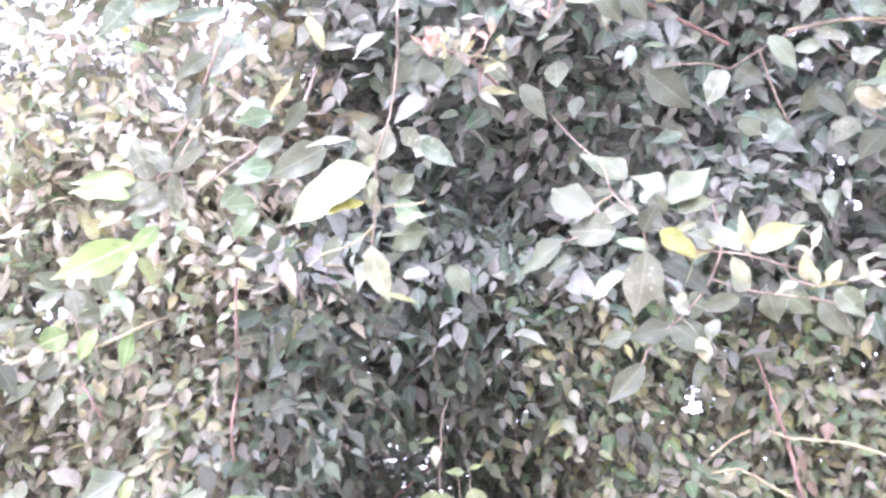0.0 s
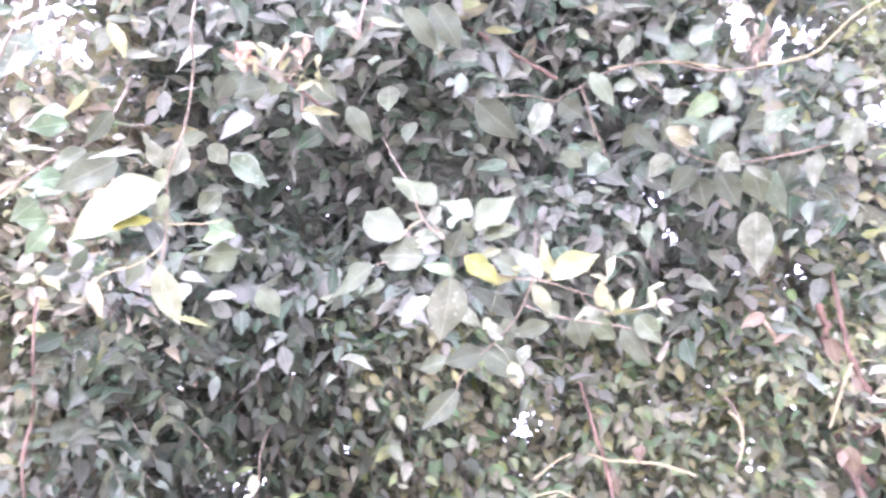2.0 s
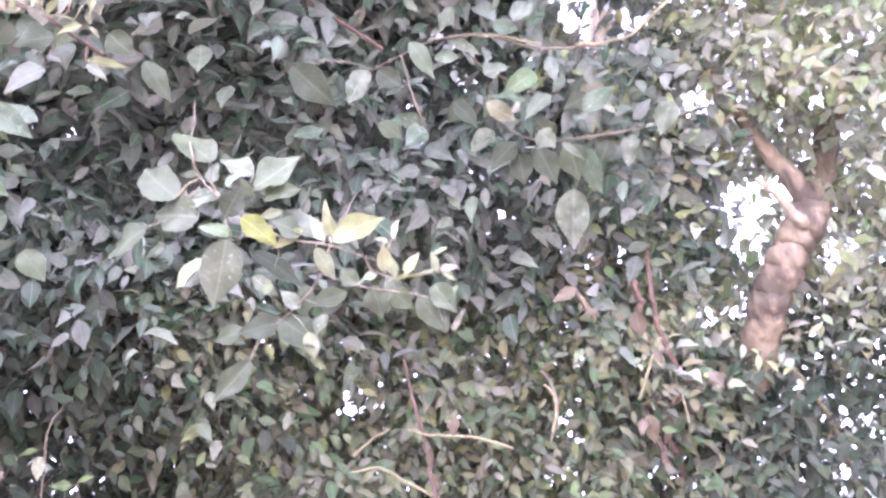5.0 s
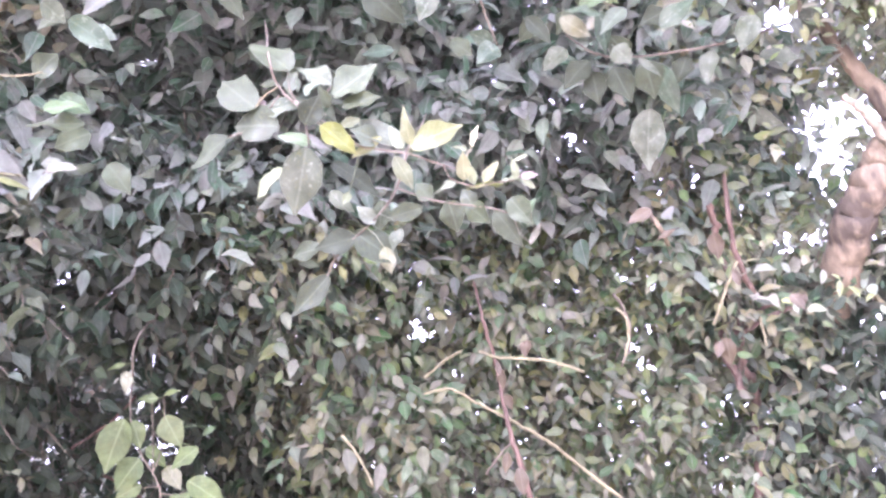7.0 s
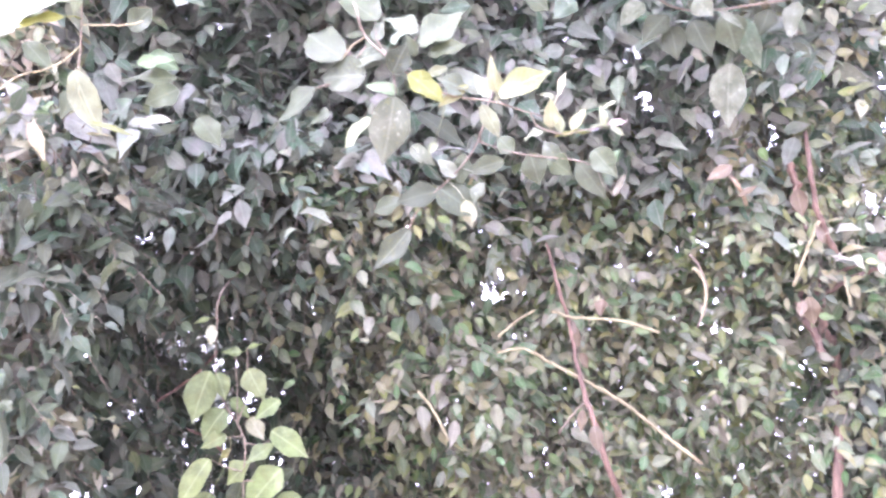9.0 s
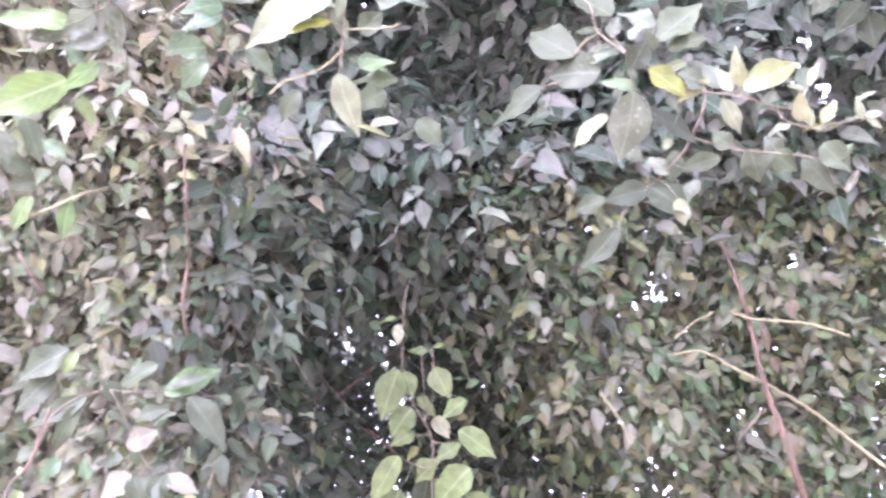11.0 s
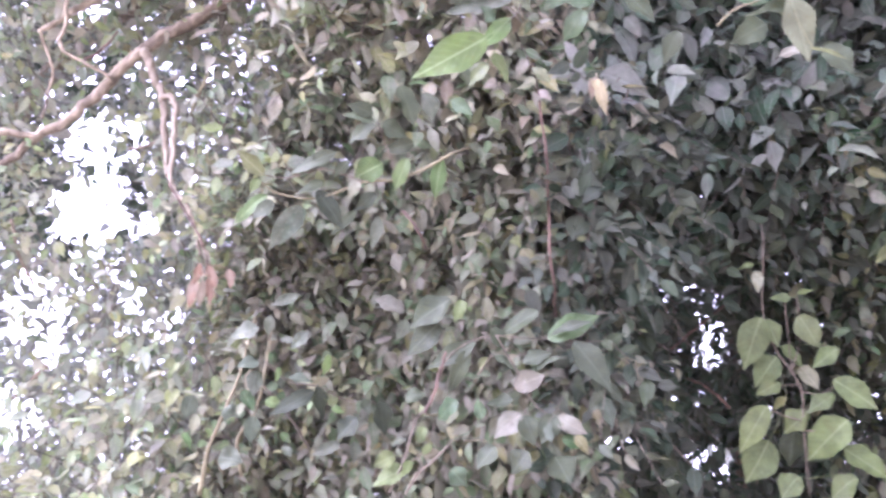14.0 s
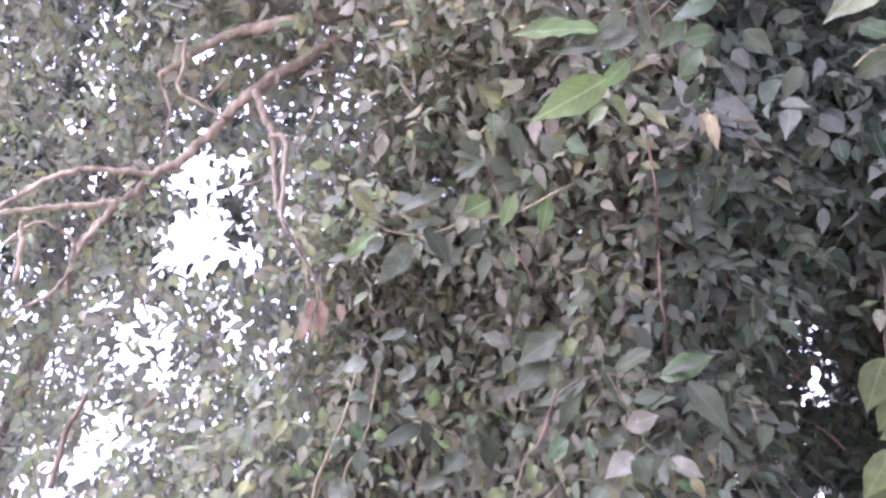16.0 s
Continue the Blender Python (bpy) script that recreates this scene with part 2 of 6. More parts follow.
def smooth_line(points, steps):
    """Points along a Catmull-Rom curve through the given ones."""
    p = np.array([points[0], *points, points[-1]], float)
    p[0], p[-1] = 2 * p[1] - p[2], 2 * p[-2] - p[-3]
    line = []
    for a, b, c, d in zip(p, p[1:], p[2:], p[3:]):
        for s in np.arange(steps) / steps:
            line.append(0.5 * (2 * b + (c - a) * s + (2 * a - 5 * b + 4 * c - d) * s * s + (3 * b - a - 3 * c + d) * s**3))
    return np.array([*line, p[-2]])


def tube(line, radii, sides, rough=0.0, seed=0):
    rng = np.random.default_rng(seed)
    way = np.gradient(line, axis=0)
    way /= np.linalg.norm(way, axis=1)[:, None]
    ref = np.array([0.31, 0.9, 0.2])
    a = np.cross(way, ref)
    a /= np.linalg.norm(a, axis=1)[:, None]
    b = np.cross(way, a)
    turn = np.arange(sides) / sides * 2 * np.pi
    wob = 1 + rough * rng.normal(size=(len(line), sides))
    ring = (a[:, None] * np.cos(turn)[None, :, None] + b[:, None] * np.sin(turn)[None, :, None]) * (radii[:, None] * wob)[..., None]
    verts = (line[:, None] + ring).reshape(-1, 3)
    faces = []
    for i in range(len(line) - 1):
        for j in range(sides):
            k = (j + 1) % sides
            faces.append((i * sides + j, i * sides + k, (i + 1) * sides + k, (i + 1) * sides + j))
    n = (len(line) - 1) * sides
    faces += [tuple(range(sides))[::-1], tuple(range(n, n + sides))]
    return verts, faces


STEMS = 0


def stem(name, parent, points, r0, r1, mat):
    """A stem, twig or trunk: a tapered, slightly knotty tube, a part of its plant."""
    global STEMS
    STEMS += 1
    line = smooth_line(points, 10 if max(r0, r1) > 0.02 else 7)
    at = np.array(parent.location)
    jig = np.random.default_rng(STEMS).normal(size=line.shape) * min(r0, r1) * (0.22 if max(r0, r1) < 0.02 else 0.05)
    jig[0] = jig[-1] = 0
    radii = np.linspace(r0, r1, len(line)) * (1 + 0.035 * np.sin(np.arange(len(line)) * 0.8 + STEMS))
    along = np.arange(len(line))[:, None]
    bend = np.random.default_rng(STEMS + 7).uniform(0, 6, (2, 3))
    drift = (np.sin(along * 0.75 + bend[:1]) + 0.6 * np.sin(along * 1.7 + bend[1:])) * min(0.0018, 0.22 * min(r0, r1))
    drift *= np.minimum(1, np.minimum(along, along[::-1]) / 3)
    verts, faces = tube(line + jig + drift - at, radii, 16 if max(r0, r1) > 0.02 else 7, 0.06, STEMS)
    return child(name, mesh_from(name, verts, faces, mat), parent)


def blade(stations, widths, halves):
    """A leaf of length 1 and half width 1 along +y: corners, faces, and (across, along) from 0 to 1."""
    verts, uvs, faces = [(0, 0)], [(0.5, 0)], []
    cols = [i / halves for i in range(-halves, halves + 1)]
    n = len(cols)
    for s, w in zip(stations, widths):
        verts += [(c * w, s) for c in cols]
        uvs += [(0.5 + c / 2 * w, s) for c in cols]
    verts.append((0, 1))
    uvs.append((0.5, 1))
    for j in range(n - 1):
        faces.append((0, 1 + j + 1, 1 + j))
        faces.append((len(verts) - 1, len(verts) - 1 - n + j, len(verts) - n + j))
    for i in range(len(stations) - 1):
        for j in range(n - 1):
            a = 1 + i * n + j
            faces.append((a, a + 1, a + n + 1, a + n))
    return np.array(verts, float), faces, np.array(uvs, float)


FINE = blade((0.03, 0.10, 0.22, 0.36, 0.50, 0.64, 0.77, 0.88, 0.95), (0.30, 0.58, 0.86, 1.0, 0.97, 0.80, 0.51, 0.23, 0.09), 2)
MID = blade((0.05, 0.20, 0.42, 0.66, 0.86), (0.30, 0.80, 1.0, 0.72, 0.21), 1)
COARSE = blade((0.26, 0.66), (0.92, 0.72), 1)
OPEN_SIDE = Vector((0.0, 0.0, 1.7))


def shaped(kind, length, half, curl, fold, wave, seed):
    """Corners of a leaf bent back along its length, folded along the midrib, with a wavy margin."""
    xy, faces, uvs = kind
    x, y = xy[:, 0], xy[:, 1]
    rng = np.random.default_rng(seed)
    z = -curl * (y - 0.15) ** 2 * length + fold * np.abs(x) * half + wave * half * np.abs(x) * np.sin(y * 9 + rng.uniform(0, 6) + x * 1.5)
    sway = rng.uniform(-0.10, 0.10) * length * y**2
    twist = rng.uniform(-0.6, 0.6) * y
    side = x * half * (1 + 0.05 * np.sin(y * 14 + rng.uniform(0, 6)) + 0.035 * np.sin(y * 41 + x * 2 + rng.uniform(0, 6)))
    return np.stack([side * np.cos(twist) + sway, y * length, z + side * np.sin(twist)], 1), faces, uvs


LEAVES = 0


def leaf(parent, base, tip, width, mat, roll=0.0, curl=0.15, join=None):
    """One leaf with its stalk, a part of its shoot, from base to tip; its face turns to the open side."""
    global LEAVES
    LEAVES += 1
    b, t = Vector(base), Vector(tip)
    way = (t - b).normalized()
    up = ((OPEN_SIDE - b).normalized() + Vector((0, 0, 0.35))).normalized()
    up = (up - way * up.dot(way)).normalized()
    turn = Matrix.Rotation(radians(roll), 3, way)
    up = turn @ up
    side = way.cross(up)
    verts, faces, uvs = shaped(FINE, (t - b).length, width / 2 * 1.02, curl, 0.24, 0.26, LEAVES)
    frame_m = Matrix((side, way, up))
    root = frame_m @ (Vector(join) - b) if join else Vector((0, -0.16 * (t - b).length, -0.004))
    bow = root * 0.45 + Vector((0, -0.1 * root.length, 0.05 * root.length))
    stalk, quads = tube(np.array([tuple(root), tuple(bow), (0, 0.05 * (t - b).length, 0.0)]), np.array([0.0008, 0.0007, 0.0005]), 5)
    verts, uvs = np.concatenate([verts, stalk]), np.concatenate([uvs, np.tile((0.5, 0.02), (len(stalk), 1))])
    n = len(FINE[0])
    me = mesh_from("leaf", verts, [*faces, *[tuple(i + n for i in q) for q in quads]], mat, uvs)
    ob = child("leaf", me, parent)
    ob.matrix_basis = Matrix.Translation(b - parent.location) @ frame_m.transposed().to_4x4()
    return ob


# ---- ground ----
def ground_sheet():
    n, size = 60, 900.0
    line = np.sign(np.linspace(-1, 1, n)) * np.abs(np.linspace(-1, 1, n)) ** 4 * size
    x, y = np.meshgrid(line, line)
    z = 0.05 * np.sin(x * 1.3) * np.cos(y * 0.9) * (np.hypot(x, y) < 40)
    verts = np.stack([x, y, z], -1).reshape(-1, 3)
    faces = [(i * n + j, i * n + j + 1, (i + 1) * n + j + 1, (i + 1) * n + j) for i in range(n - 1) for j in range(n - 1)]
    return tagged(new("ground", mesh_from("ground", verts, faces, EARTH)), "pale dry earth under the trees, unseen, bouncing fill light", "ground", kind="structure")


ground_sheet()

# ---- the foliage's face: azimuth, height angle (degrees) and distance from the middle of the walk ----
MIDDLE = np.array((-0.05, 0.05, 1.45))
FACE_A = [(-54, 28, 2.6), (-52, 7, 2.7), (-41, 24, 2.45), (-36, 14, 2.1), (-31, 20, 1.85), (-27, 12, 1.9), (-26, 4, 1.98), (-18, 9, 1.8), (-14, 22, 1.68), (-9, 10, 1.54), (-6, 16, 1.58), (-7, 28, 1.64), (4, 27, 1.74), (2, 14, 2.2), (6, 7, 2.35), (12, 8, 2.4), (20, 2, 2.6), (35, 3, 2.6)]
FACE_B = [(20, 17, 2.0), (27, 20, 1.98), (27, 11, 2.3), (40, 19, 2.2), (42, 27, 2.3), (48, 13, 2.2), (46, 17, 2.2), (51, 18, 2.3), (49, 25, 2.75), (58, 24, 2.6), (58, 12, 2.45), (18, 36, 2.1), (34, 43, 2.3), (27, 30, 2.02), (0, 44, 1.9), (-22, 41, 1.85), (14, 26, 1.85)]
FACE = np.array(FACE_A + FACE_B)
# eye points of the walk, from which the gaps are cut as rays
GAP_EYES = ((0.184, 0.056, 1.462), (0.000, 0.000, 1.500), (-0.299, 0.096, 1.409))
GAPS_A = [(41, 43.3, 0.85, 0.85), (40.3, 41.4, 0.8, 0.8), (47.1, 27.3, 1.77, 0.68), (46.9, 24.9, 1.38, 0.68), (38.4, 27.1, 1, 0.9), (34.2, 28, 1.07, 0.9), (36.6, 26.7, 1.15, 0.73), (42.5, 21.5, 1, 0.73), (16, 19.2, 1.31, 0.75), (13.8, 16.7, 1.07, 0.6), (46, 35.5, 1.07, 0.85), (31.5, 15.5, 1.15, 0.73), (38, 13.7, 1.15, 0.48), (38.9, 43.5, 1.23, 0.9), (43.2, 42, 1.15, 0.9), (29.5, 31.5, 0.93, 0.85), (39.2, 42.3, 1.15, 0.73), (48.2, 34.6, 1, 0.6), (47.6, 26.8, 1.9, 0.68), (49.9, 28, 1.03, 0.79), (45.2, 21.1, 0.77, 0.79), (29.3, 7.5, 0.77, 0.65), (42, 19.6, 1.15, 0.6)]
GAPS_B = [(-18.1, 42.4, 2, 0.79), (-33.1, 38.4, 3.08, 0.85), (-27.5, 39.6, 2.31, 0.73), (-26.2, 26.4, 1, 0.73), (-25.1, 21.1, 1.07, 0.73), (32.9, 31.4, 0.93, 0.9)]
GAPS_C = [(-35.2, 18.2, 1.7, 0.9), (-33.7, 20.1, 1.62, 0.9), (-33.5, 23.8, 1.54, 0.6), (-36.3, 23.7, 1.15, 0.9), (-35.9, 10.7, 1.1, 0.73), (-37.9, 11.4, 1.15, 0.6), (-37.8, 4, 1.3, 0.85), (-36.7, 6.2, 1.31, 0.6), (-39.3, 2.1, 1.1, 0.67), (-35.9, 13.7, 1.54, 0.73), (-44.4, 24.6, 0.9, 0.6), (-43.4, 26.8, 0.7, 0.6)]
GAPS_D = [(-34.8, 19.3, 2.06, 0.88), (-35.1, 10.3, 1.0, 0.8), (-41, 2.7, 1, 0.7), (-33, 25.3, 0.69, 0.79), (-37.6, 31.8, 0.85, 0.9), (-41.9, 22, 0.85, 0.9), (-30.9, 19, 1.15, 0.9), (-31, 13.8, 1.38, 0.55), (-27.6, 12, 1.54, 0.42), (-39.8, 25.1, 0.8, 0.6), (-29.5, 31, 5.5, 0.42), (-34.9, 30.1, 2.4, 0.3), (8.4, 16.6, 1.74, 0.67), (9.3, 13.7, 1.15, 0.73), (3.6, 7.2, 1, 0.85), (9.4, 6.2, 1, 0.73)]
GAPS = [(GAP_EYES[0], GAPS_A), (GAP_EYES[1], GAPS_B), (GAP_EYES[2], GAPS_C), (GAP_EYES[2], GAPS_D)]


def unit(az, el):
    az, el = np.radians(az), np.radians(el)
    return np.stack([np.sin(az) * np.cos(el), np.cos(az) * np.cos(el), np.sin(el)], -1)


def face_at(az, el):
    d2 = ((az[:, None] - FACE[:, 0]) ** 2 + (el[:, None] - FACE[:, 1]) ** 2 + 6.0) ** -1.6
    return (d2 * FACE[:, 2]).sum(1) / d2.sum(1)


def lumps(az, el, scale, seed):
    rng = np.random.default_rng(seed)
    total = 0
    for _ in range(7):
        k = rng.normal(size=2) / scale
        total = total + np.sin(az * k[0] + el * k[1] + rng.uniform(0, 6.3))
    return total / 7**0.5


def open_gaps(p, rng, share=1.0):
    """Which places stay leafy: the gaps are straight clearings along rays from the walk's eye points, open to the sky.
    """
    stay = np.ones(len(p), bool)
    for gap_eye, rows in GAPS:
        way = p - np.array(gap_eye)
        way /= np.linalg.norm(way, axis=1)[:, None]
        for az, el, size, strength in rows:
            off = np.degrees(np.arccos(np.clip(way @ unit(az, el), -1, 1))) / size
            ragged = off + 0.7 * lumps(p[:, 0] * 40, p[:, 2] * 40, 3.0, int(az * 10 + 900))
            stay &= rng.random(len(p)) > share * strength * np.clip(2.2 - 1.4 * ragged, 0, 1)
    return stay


def normal(v):
    return v / np.maximum(np.linalg.norm(v, axis=-1, keepdims=True), 1e-9)


def shoots(rng, anchors, per, spread, length):
    """Leaves in rows on short hanging shoots: bases, tip ways, faces, lengths, and the shoots' lines."""
    n = len(anchors)
    out = normal((MIDDLE - anchors) * (1, 1, 0))
    side = np.cross(out, (0, 0, 1))
    lean = rng.normal(size=(n, 3))
    way = normal(np.array((0, 0, -0.55)) + out * (0.18 + 0.3 * lean[:, :1]) + side * lean[:, 1:2] * 0.75 + np.array((0, 0, 0.5)) * lean[:, 2:])
    run = spread * rng.uniform(0.6, 1.4, n)
    s = (np.arange(per) + 0.5) / per
    base = anchors[:, None] + way[:, None] * (run[:, None] * s)[..., None]
    base[..., 2] -= (0.25 * run[:, None] * s**2)
    hand = np.where((np.arange(per) % 2)[None, :, None] == 0, 1.0, -1.0)
    across = normal(np.cross(way, out))[:, None] * hand
    r = rng.normal(size=(n, per, 3))
    tipway = normal(way[:, None] * 0.4 + across * (0.75 + 0.4 * r[..., :1]) + np.array((0, 0, -0.55)) * (1 + 0.8 * r[..., 1:2]) + out[:, None] * (0.25 + 0.4 * r[..., 2:]))
    face = out[:, None] * 0.8 + np.array((0, 0, 0.6)) + 0.4 * rng.normal(size=(n, 1, 3)) + 0.32 * rng.normal(size=(n, per, 3))
    face = normal(face - tipway * (face * tipway).sum(-1, keepdims=True))
    size = length * np.clip(np.exp(0.27 * rng.normal(size=(n, per))), 0.5, 1.7) * (1.0 - 0.25 * s)
    lines = np.stack([anchors - way * 0.04, anchors + way * (run * 0.5)[:, None] - np.array((0, 0, 0.06)) * run[:, None], base[:, -1]], 1)
    return base.reshape(-1, 3), tipway.reshape(-1, 3), face.reshape(-1, 3), size.ravel(), lines


def leaf_cloud(name, kind, base, way, face, size, rng, mat, origin, slim=0.29):
    """Many leaves in one mesh."""
    xy, faces, uvs = kind
    n, k = len(base), len(xy)
    x, y = xy[:, 0], xy[:, 1]
    side = np.cross(way, face)
    half = size * slim * rng.uniform(0.75, 1.25, n)
    curl, fold, sway = rng.uniform(-0.15, 0.45, n), rng.uniform(0.0, 0.55, n), rng.uniform(-0.15, 0.15, n)
    u = x[None] * half[:, None] + (sway * size)[:, None] * y[None] ** 2
    v = y[None] * size[:, None]
    w = -(curl * size)[:, None] * (y[None] - 0.1) ** 2 + (fold * half)[:, None] * np.abs(x)[None]
    co = (base - origin)[:, None] + u[..., None] * side[:, None] + v[..., None] * way[:, None] + w[..., None] * face[:, None]
    co = co.reshape(-1, 3)
    flat = np.concatenate([np.array(q) for q in faces])
    sizes = np.array([len(q) for q in faces])
    loops = (np.arange(n)[:, None] * k + flat[None]).ravel()
    totals = np.tile(sizes, n)
    starts = np.concatenate([[0], np.cumsum(totals)[:-1]])
    me = bpy.data.meshes.new(name)
    me.vertices.add(n * k)
    me.vertices.foreach_set("co", co.astype(np.float32).ravel())
    me.loops.add(len(loops))
    me.loops.foreach_set("vertex_index", loops.astype(np.int32))
    me.polygons.add(len(totals))
    me.polygons.foreach_set("loop_start", starts.astype(np.int32))
    me.polygons.foreach_set("loop_total", totals.astype(np.int32))
    me.polygons.foreach_set("use_smooth", np.ones(len(totals), bool))
    layer = me.uv_layers.new(name="UVMap")
    layer.data.foreach_set("uv", np.tile(uvs, (n, 1))[loops].astype(np.float32).ravel())
    me.update(calc_edges=True)
    me.materials.append(mat)
    return me


def twig_cloud(name, lines, radius, mat, origin):
    """Thin three-sided shoots in one mesh."""
    verts, faces = [], []
    tri = np.array([(1, 0, 0), (-0.5, 0.5, 0.7), (-0.5, -0.5, -0.7)]) * radius
    n = len(lines)
    rings = (lines[:, :, None] - origin) + tri[None, None] * np.array((1.2, 0.9, 0.4))[None, :, None, None]
    verts = rings.reshape(-1, 3)
    quads = [(i * 3 + j, i * 3 + (j + 1) % 3, (i + 1) * 3 + (j + 1) % 3, (i + 1) * 3 + j) for i in range(2) for j in range(3)]
    faces = (np.arange(n)[:, None, None] * 9 + np.array(quads)[None]).reshape(-1, 4)
    return mesh_from(name, verts, faces, mat)


def crown(plant, mat, seed, count, az, el, depth, per=8, spread=0.15, length=0.048, kind=MID, single=0, thin=0.0, hollow=0.25, share=1.0, slim=0.238, bulge=0.11, keep=None):
    """The leaves of one plant in a stretch of the foliage's face: depth is how far behind the face they reach."""
    rng = np.random.default_rng(seed)
    a, e = rng.uniform(*az, count), rng.uniform(*el, count)
    back = depth[0] + (depth[1] - depth[0]) * rng.random(count) ** 1.5
    dist = face_at(a, e) + bulge * lumps(a, e, 7.0, 5) + 0.5 * bulge * lumps(a, e, 3.0, 6) + back
    dist = np.where(e < -6, dist * 0.99 / np.cos(np.radians(e)), dist)
    p = MIDDLE + unit(a, e) * dist[:, None]
    stay = (p[:, 2] > 0.15) & (rng.random(count) > thin * (lumps(a, e, 5.0, seed + 50) > 0.2))
    stay &= rng.random(count) > hollow * (lumps(a, e, 1.6, seed + 70) > 0.35)
    if keep is not None:
        stay &= rng.random(count) < keep(a, e)
    p = p[stay]
    base, way, face, size, lines = shoots(rng, p, per, spread, length)
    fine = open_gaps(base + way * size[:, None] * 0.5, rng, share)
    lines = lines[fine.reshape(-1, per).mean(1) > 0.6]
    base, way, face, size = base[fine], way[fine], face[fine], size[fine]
    origin = np.array(plant.location)
    far = np.linalg.norm(base - MIDDLE, axis=1)
    order = np.argsort(far)
    one, rest = order[:single], order[single:]
    half = int(0.4 * len(rest))
    for some, shape in ((rest[:half], kind), (rest[half:], COARSE)):
        tagged(child("foliage", leaf_cloud("foliage", shape, base[some], way[some], face[some], size[some], rng, mat, origin, slim), plant), kind="stuff")
    tagged(child("brushwood", twig_cloud("brushwood", lines, 0.0014, TWIG, origin), plant), kind="stuff")
    shapes = []
    for i in range(8):
        verts, faces, uvs = shaped(FINE if single and i < 4 else MID, 1.0, slim * (0.85 + 0.05 * i), 0.05 + 0.05 * i, 0.12 + 0.05 * i, 0.22, seed + i)
        shapes.append(mesh_from("leaf", verts, faces, mat, uvs))
    for i in one:
        ob = child("leaf", shapes[i % 8], plant)
        w, f = Vector(way[i]), Vector(face[i])
        turn = Matrix((w.cross(f), w, f)).transposed().to_4x4()
        ob.matrix_basis = Matrix.Translation(base[i] - origin) @ turn @ Matrix.Scale(size[i], 4)


left_climber = thing("climbing_shrub", (-0.31, 1.82, 0.0), "dense climbing shrub with dusty khaki green leaves", "shrub", "shrubs of the green wall")
centre_climber = thing("climbing_shrub", (0.15, 2.4, 0.0), "dense climbing shrub with dusty grey green leaves, toned dark for shade", "shrub", "shrubs of the green wall")
right_shrub = thing("climbing_shrub", (1.15, 1.98, 0.0), "leafy shrub with small yellow green leaves and red stems", "shrub", "shrubs of the green wall")
right_tree = thing("tree", (1.80, 2.10, 0.0), "tree with rough orange brown forked trunk among leaves", "tree")
left_tree = thing("tree", (-2.9, 2.9, 0.0), "tree with grey brown slanting branch against the sky", "tree")
far_tree = thing("tree", (2.12, 3.30, 0.0), "leafy tree with dark trunk behind the shrubs", "tree", "trees behind")
far_tree_b = thing("tree", (-0.3, 4.6, 0.0), "leafy dark tree behind the green wall", "tree", "trees behind")

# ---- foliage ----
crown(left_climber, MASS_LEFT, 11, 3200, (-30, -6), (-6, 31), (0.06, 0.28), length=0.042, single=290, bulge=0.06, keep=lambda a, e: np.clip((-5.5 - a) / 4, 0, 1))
# top of the same left climber, glare put into its colour
crown(left_climber, MASS_LIT_WARM, 12, 1300, (-42, -6), (28, 52), (0.0, 0.25), per=8, length=0.052, single=120, thin=0.35)
crown(centre_climber, MASS_SHADED, 13, 3000, (-15, 18), (-6, 32), (0.0, 0.22), length=0.046, single=280, keep=lambda a, e: np.clip((18 - a) / 9, 0, 1) * np.clip((a + 10) / 5, 0, 1))
# top of the same climber, its brightness painted into the leaves
crown(centre_climber, MASS_LIT_TOP, 14, 1400, (-8, 24), (28, 52), (0.0, 0.25), per=7, spread=0.16, length=0.069, single=120)
crown(right_shrub, MASS_RIGHT, 15, 3350, (8, 48), (-6, 28), (0.0, 0.25), length=0.046, single=280, keep=lambda a, e: np.clip((a - 7) / 8, 0, 1))
# top of the right shrub, brightened by colour likewise
crown(right_shrub, MASS_LIT_TOP, 16, 1700, (20, 50), (24, 52), (0.0, 0.4), length=0.066, single=120)
# upper part of the right tree, backlight put into the leaf colour
crown(right_tree, MASS_LIT_TREE, 17, 1700, (42, 70), (18, 46), (0.0, 0.45), single=100)
# lower part of the same tree, darkened in colour for the shade there
crown(right_tree, MASS_SHADED, 19, 1300, (42, 70), (-6, 20), (0.0, 0.45), single=60)
crown(left_tree, MASS_LIT_TREE, 18, 3500, (-62, -20), (-6, 46), (0.0, 0.6), length=0.037, spread=0.12, single=100, thin=0.3, keep=lambda a, e: np.clip((-20 - a) / 8, 0, 1))
# behind
crown(far_tree, MASS_FAR, 21, 2600, (6, 72), (-8, 48), (0.55, 1.4), length=0.062, kind=COARSE, hollow=0.0, spread=0.2)
crown(far_tree_b, MASS_FAR, 22, 2000, (-30, 14), (-8, 48), (0.5, 1.3), length=0.060, kind=COARSE, hollow=0.0, spread=0.2)
crown(left_tree, MASS_FAR, 23, 4700, (-66, -22), (-8, 48), (0.6, 1.8), length=0.046, kind=COARSE, hollow=0.0, spread=0.18)

# back of the left tree, colour darkened to read as shaded depth
crown(left_tree, MASS_SHADED, 25, 1300, (-68, -32), (16, 48), (1.2, 2.4), length=0.08, kind=COARSE, hollow=0.0, spread=0.25)
crown(far_tree_b, MASS_FAR, 24, 850, (-20, 66), (-8, 48), (1.5, 2.8), length=0.10, kind=COARSE, hollow=0.0, spread=0.3)

# the crowns close overhead, added out of view to cut the sky light
crown(left_tree, MASS_LIT_TREE, 41, 650, (-75, -10), (48, 84), (0.1, 0.9), length=0.08, kind=COARSE, spread=0.25)
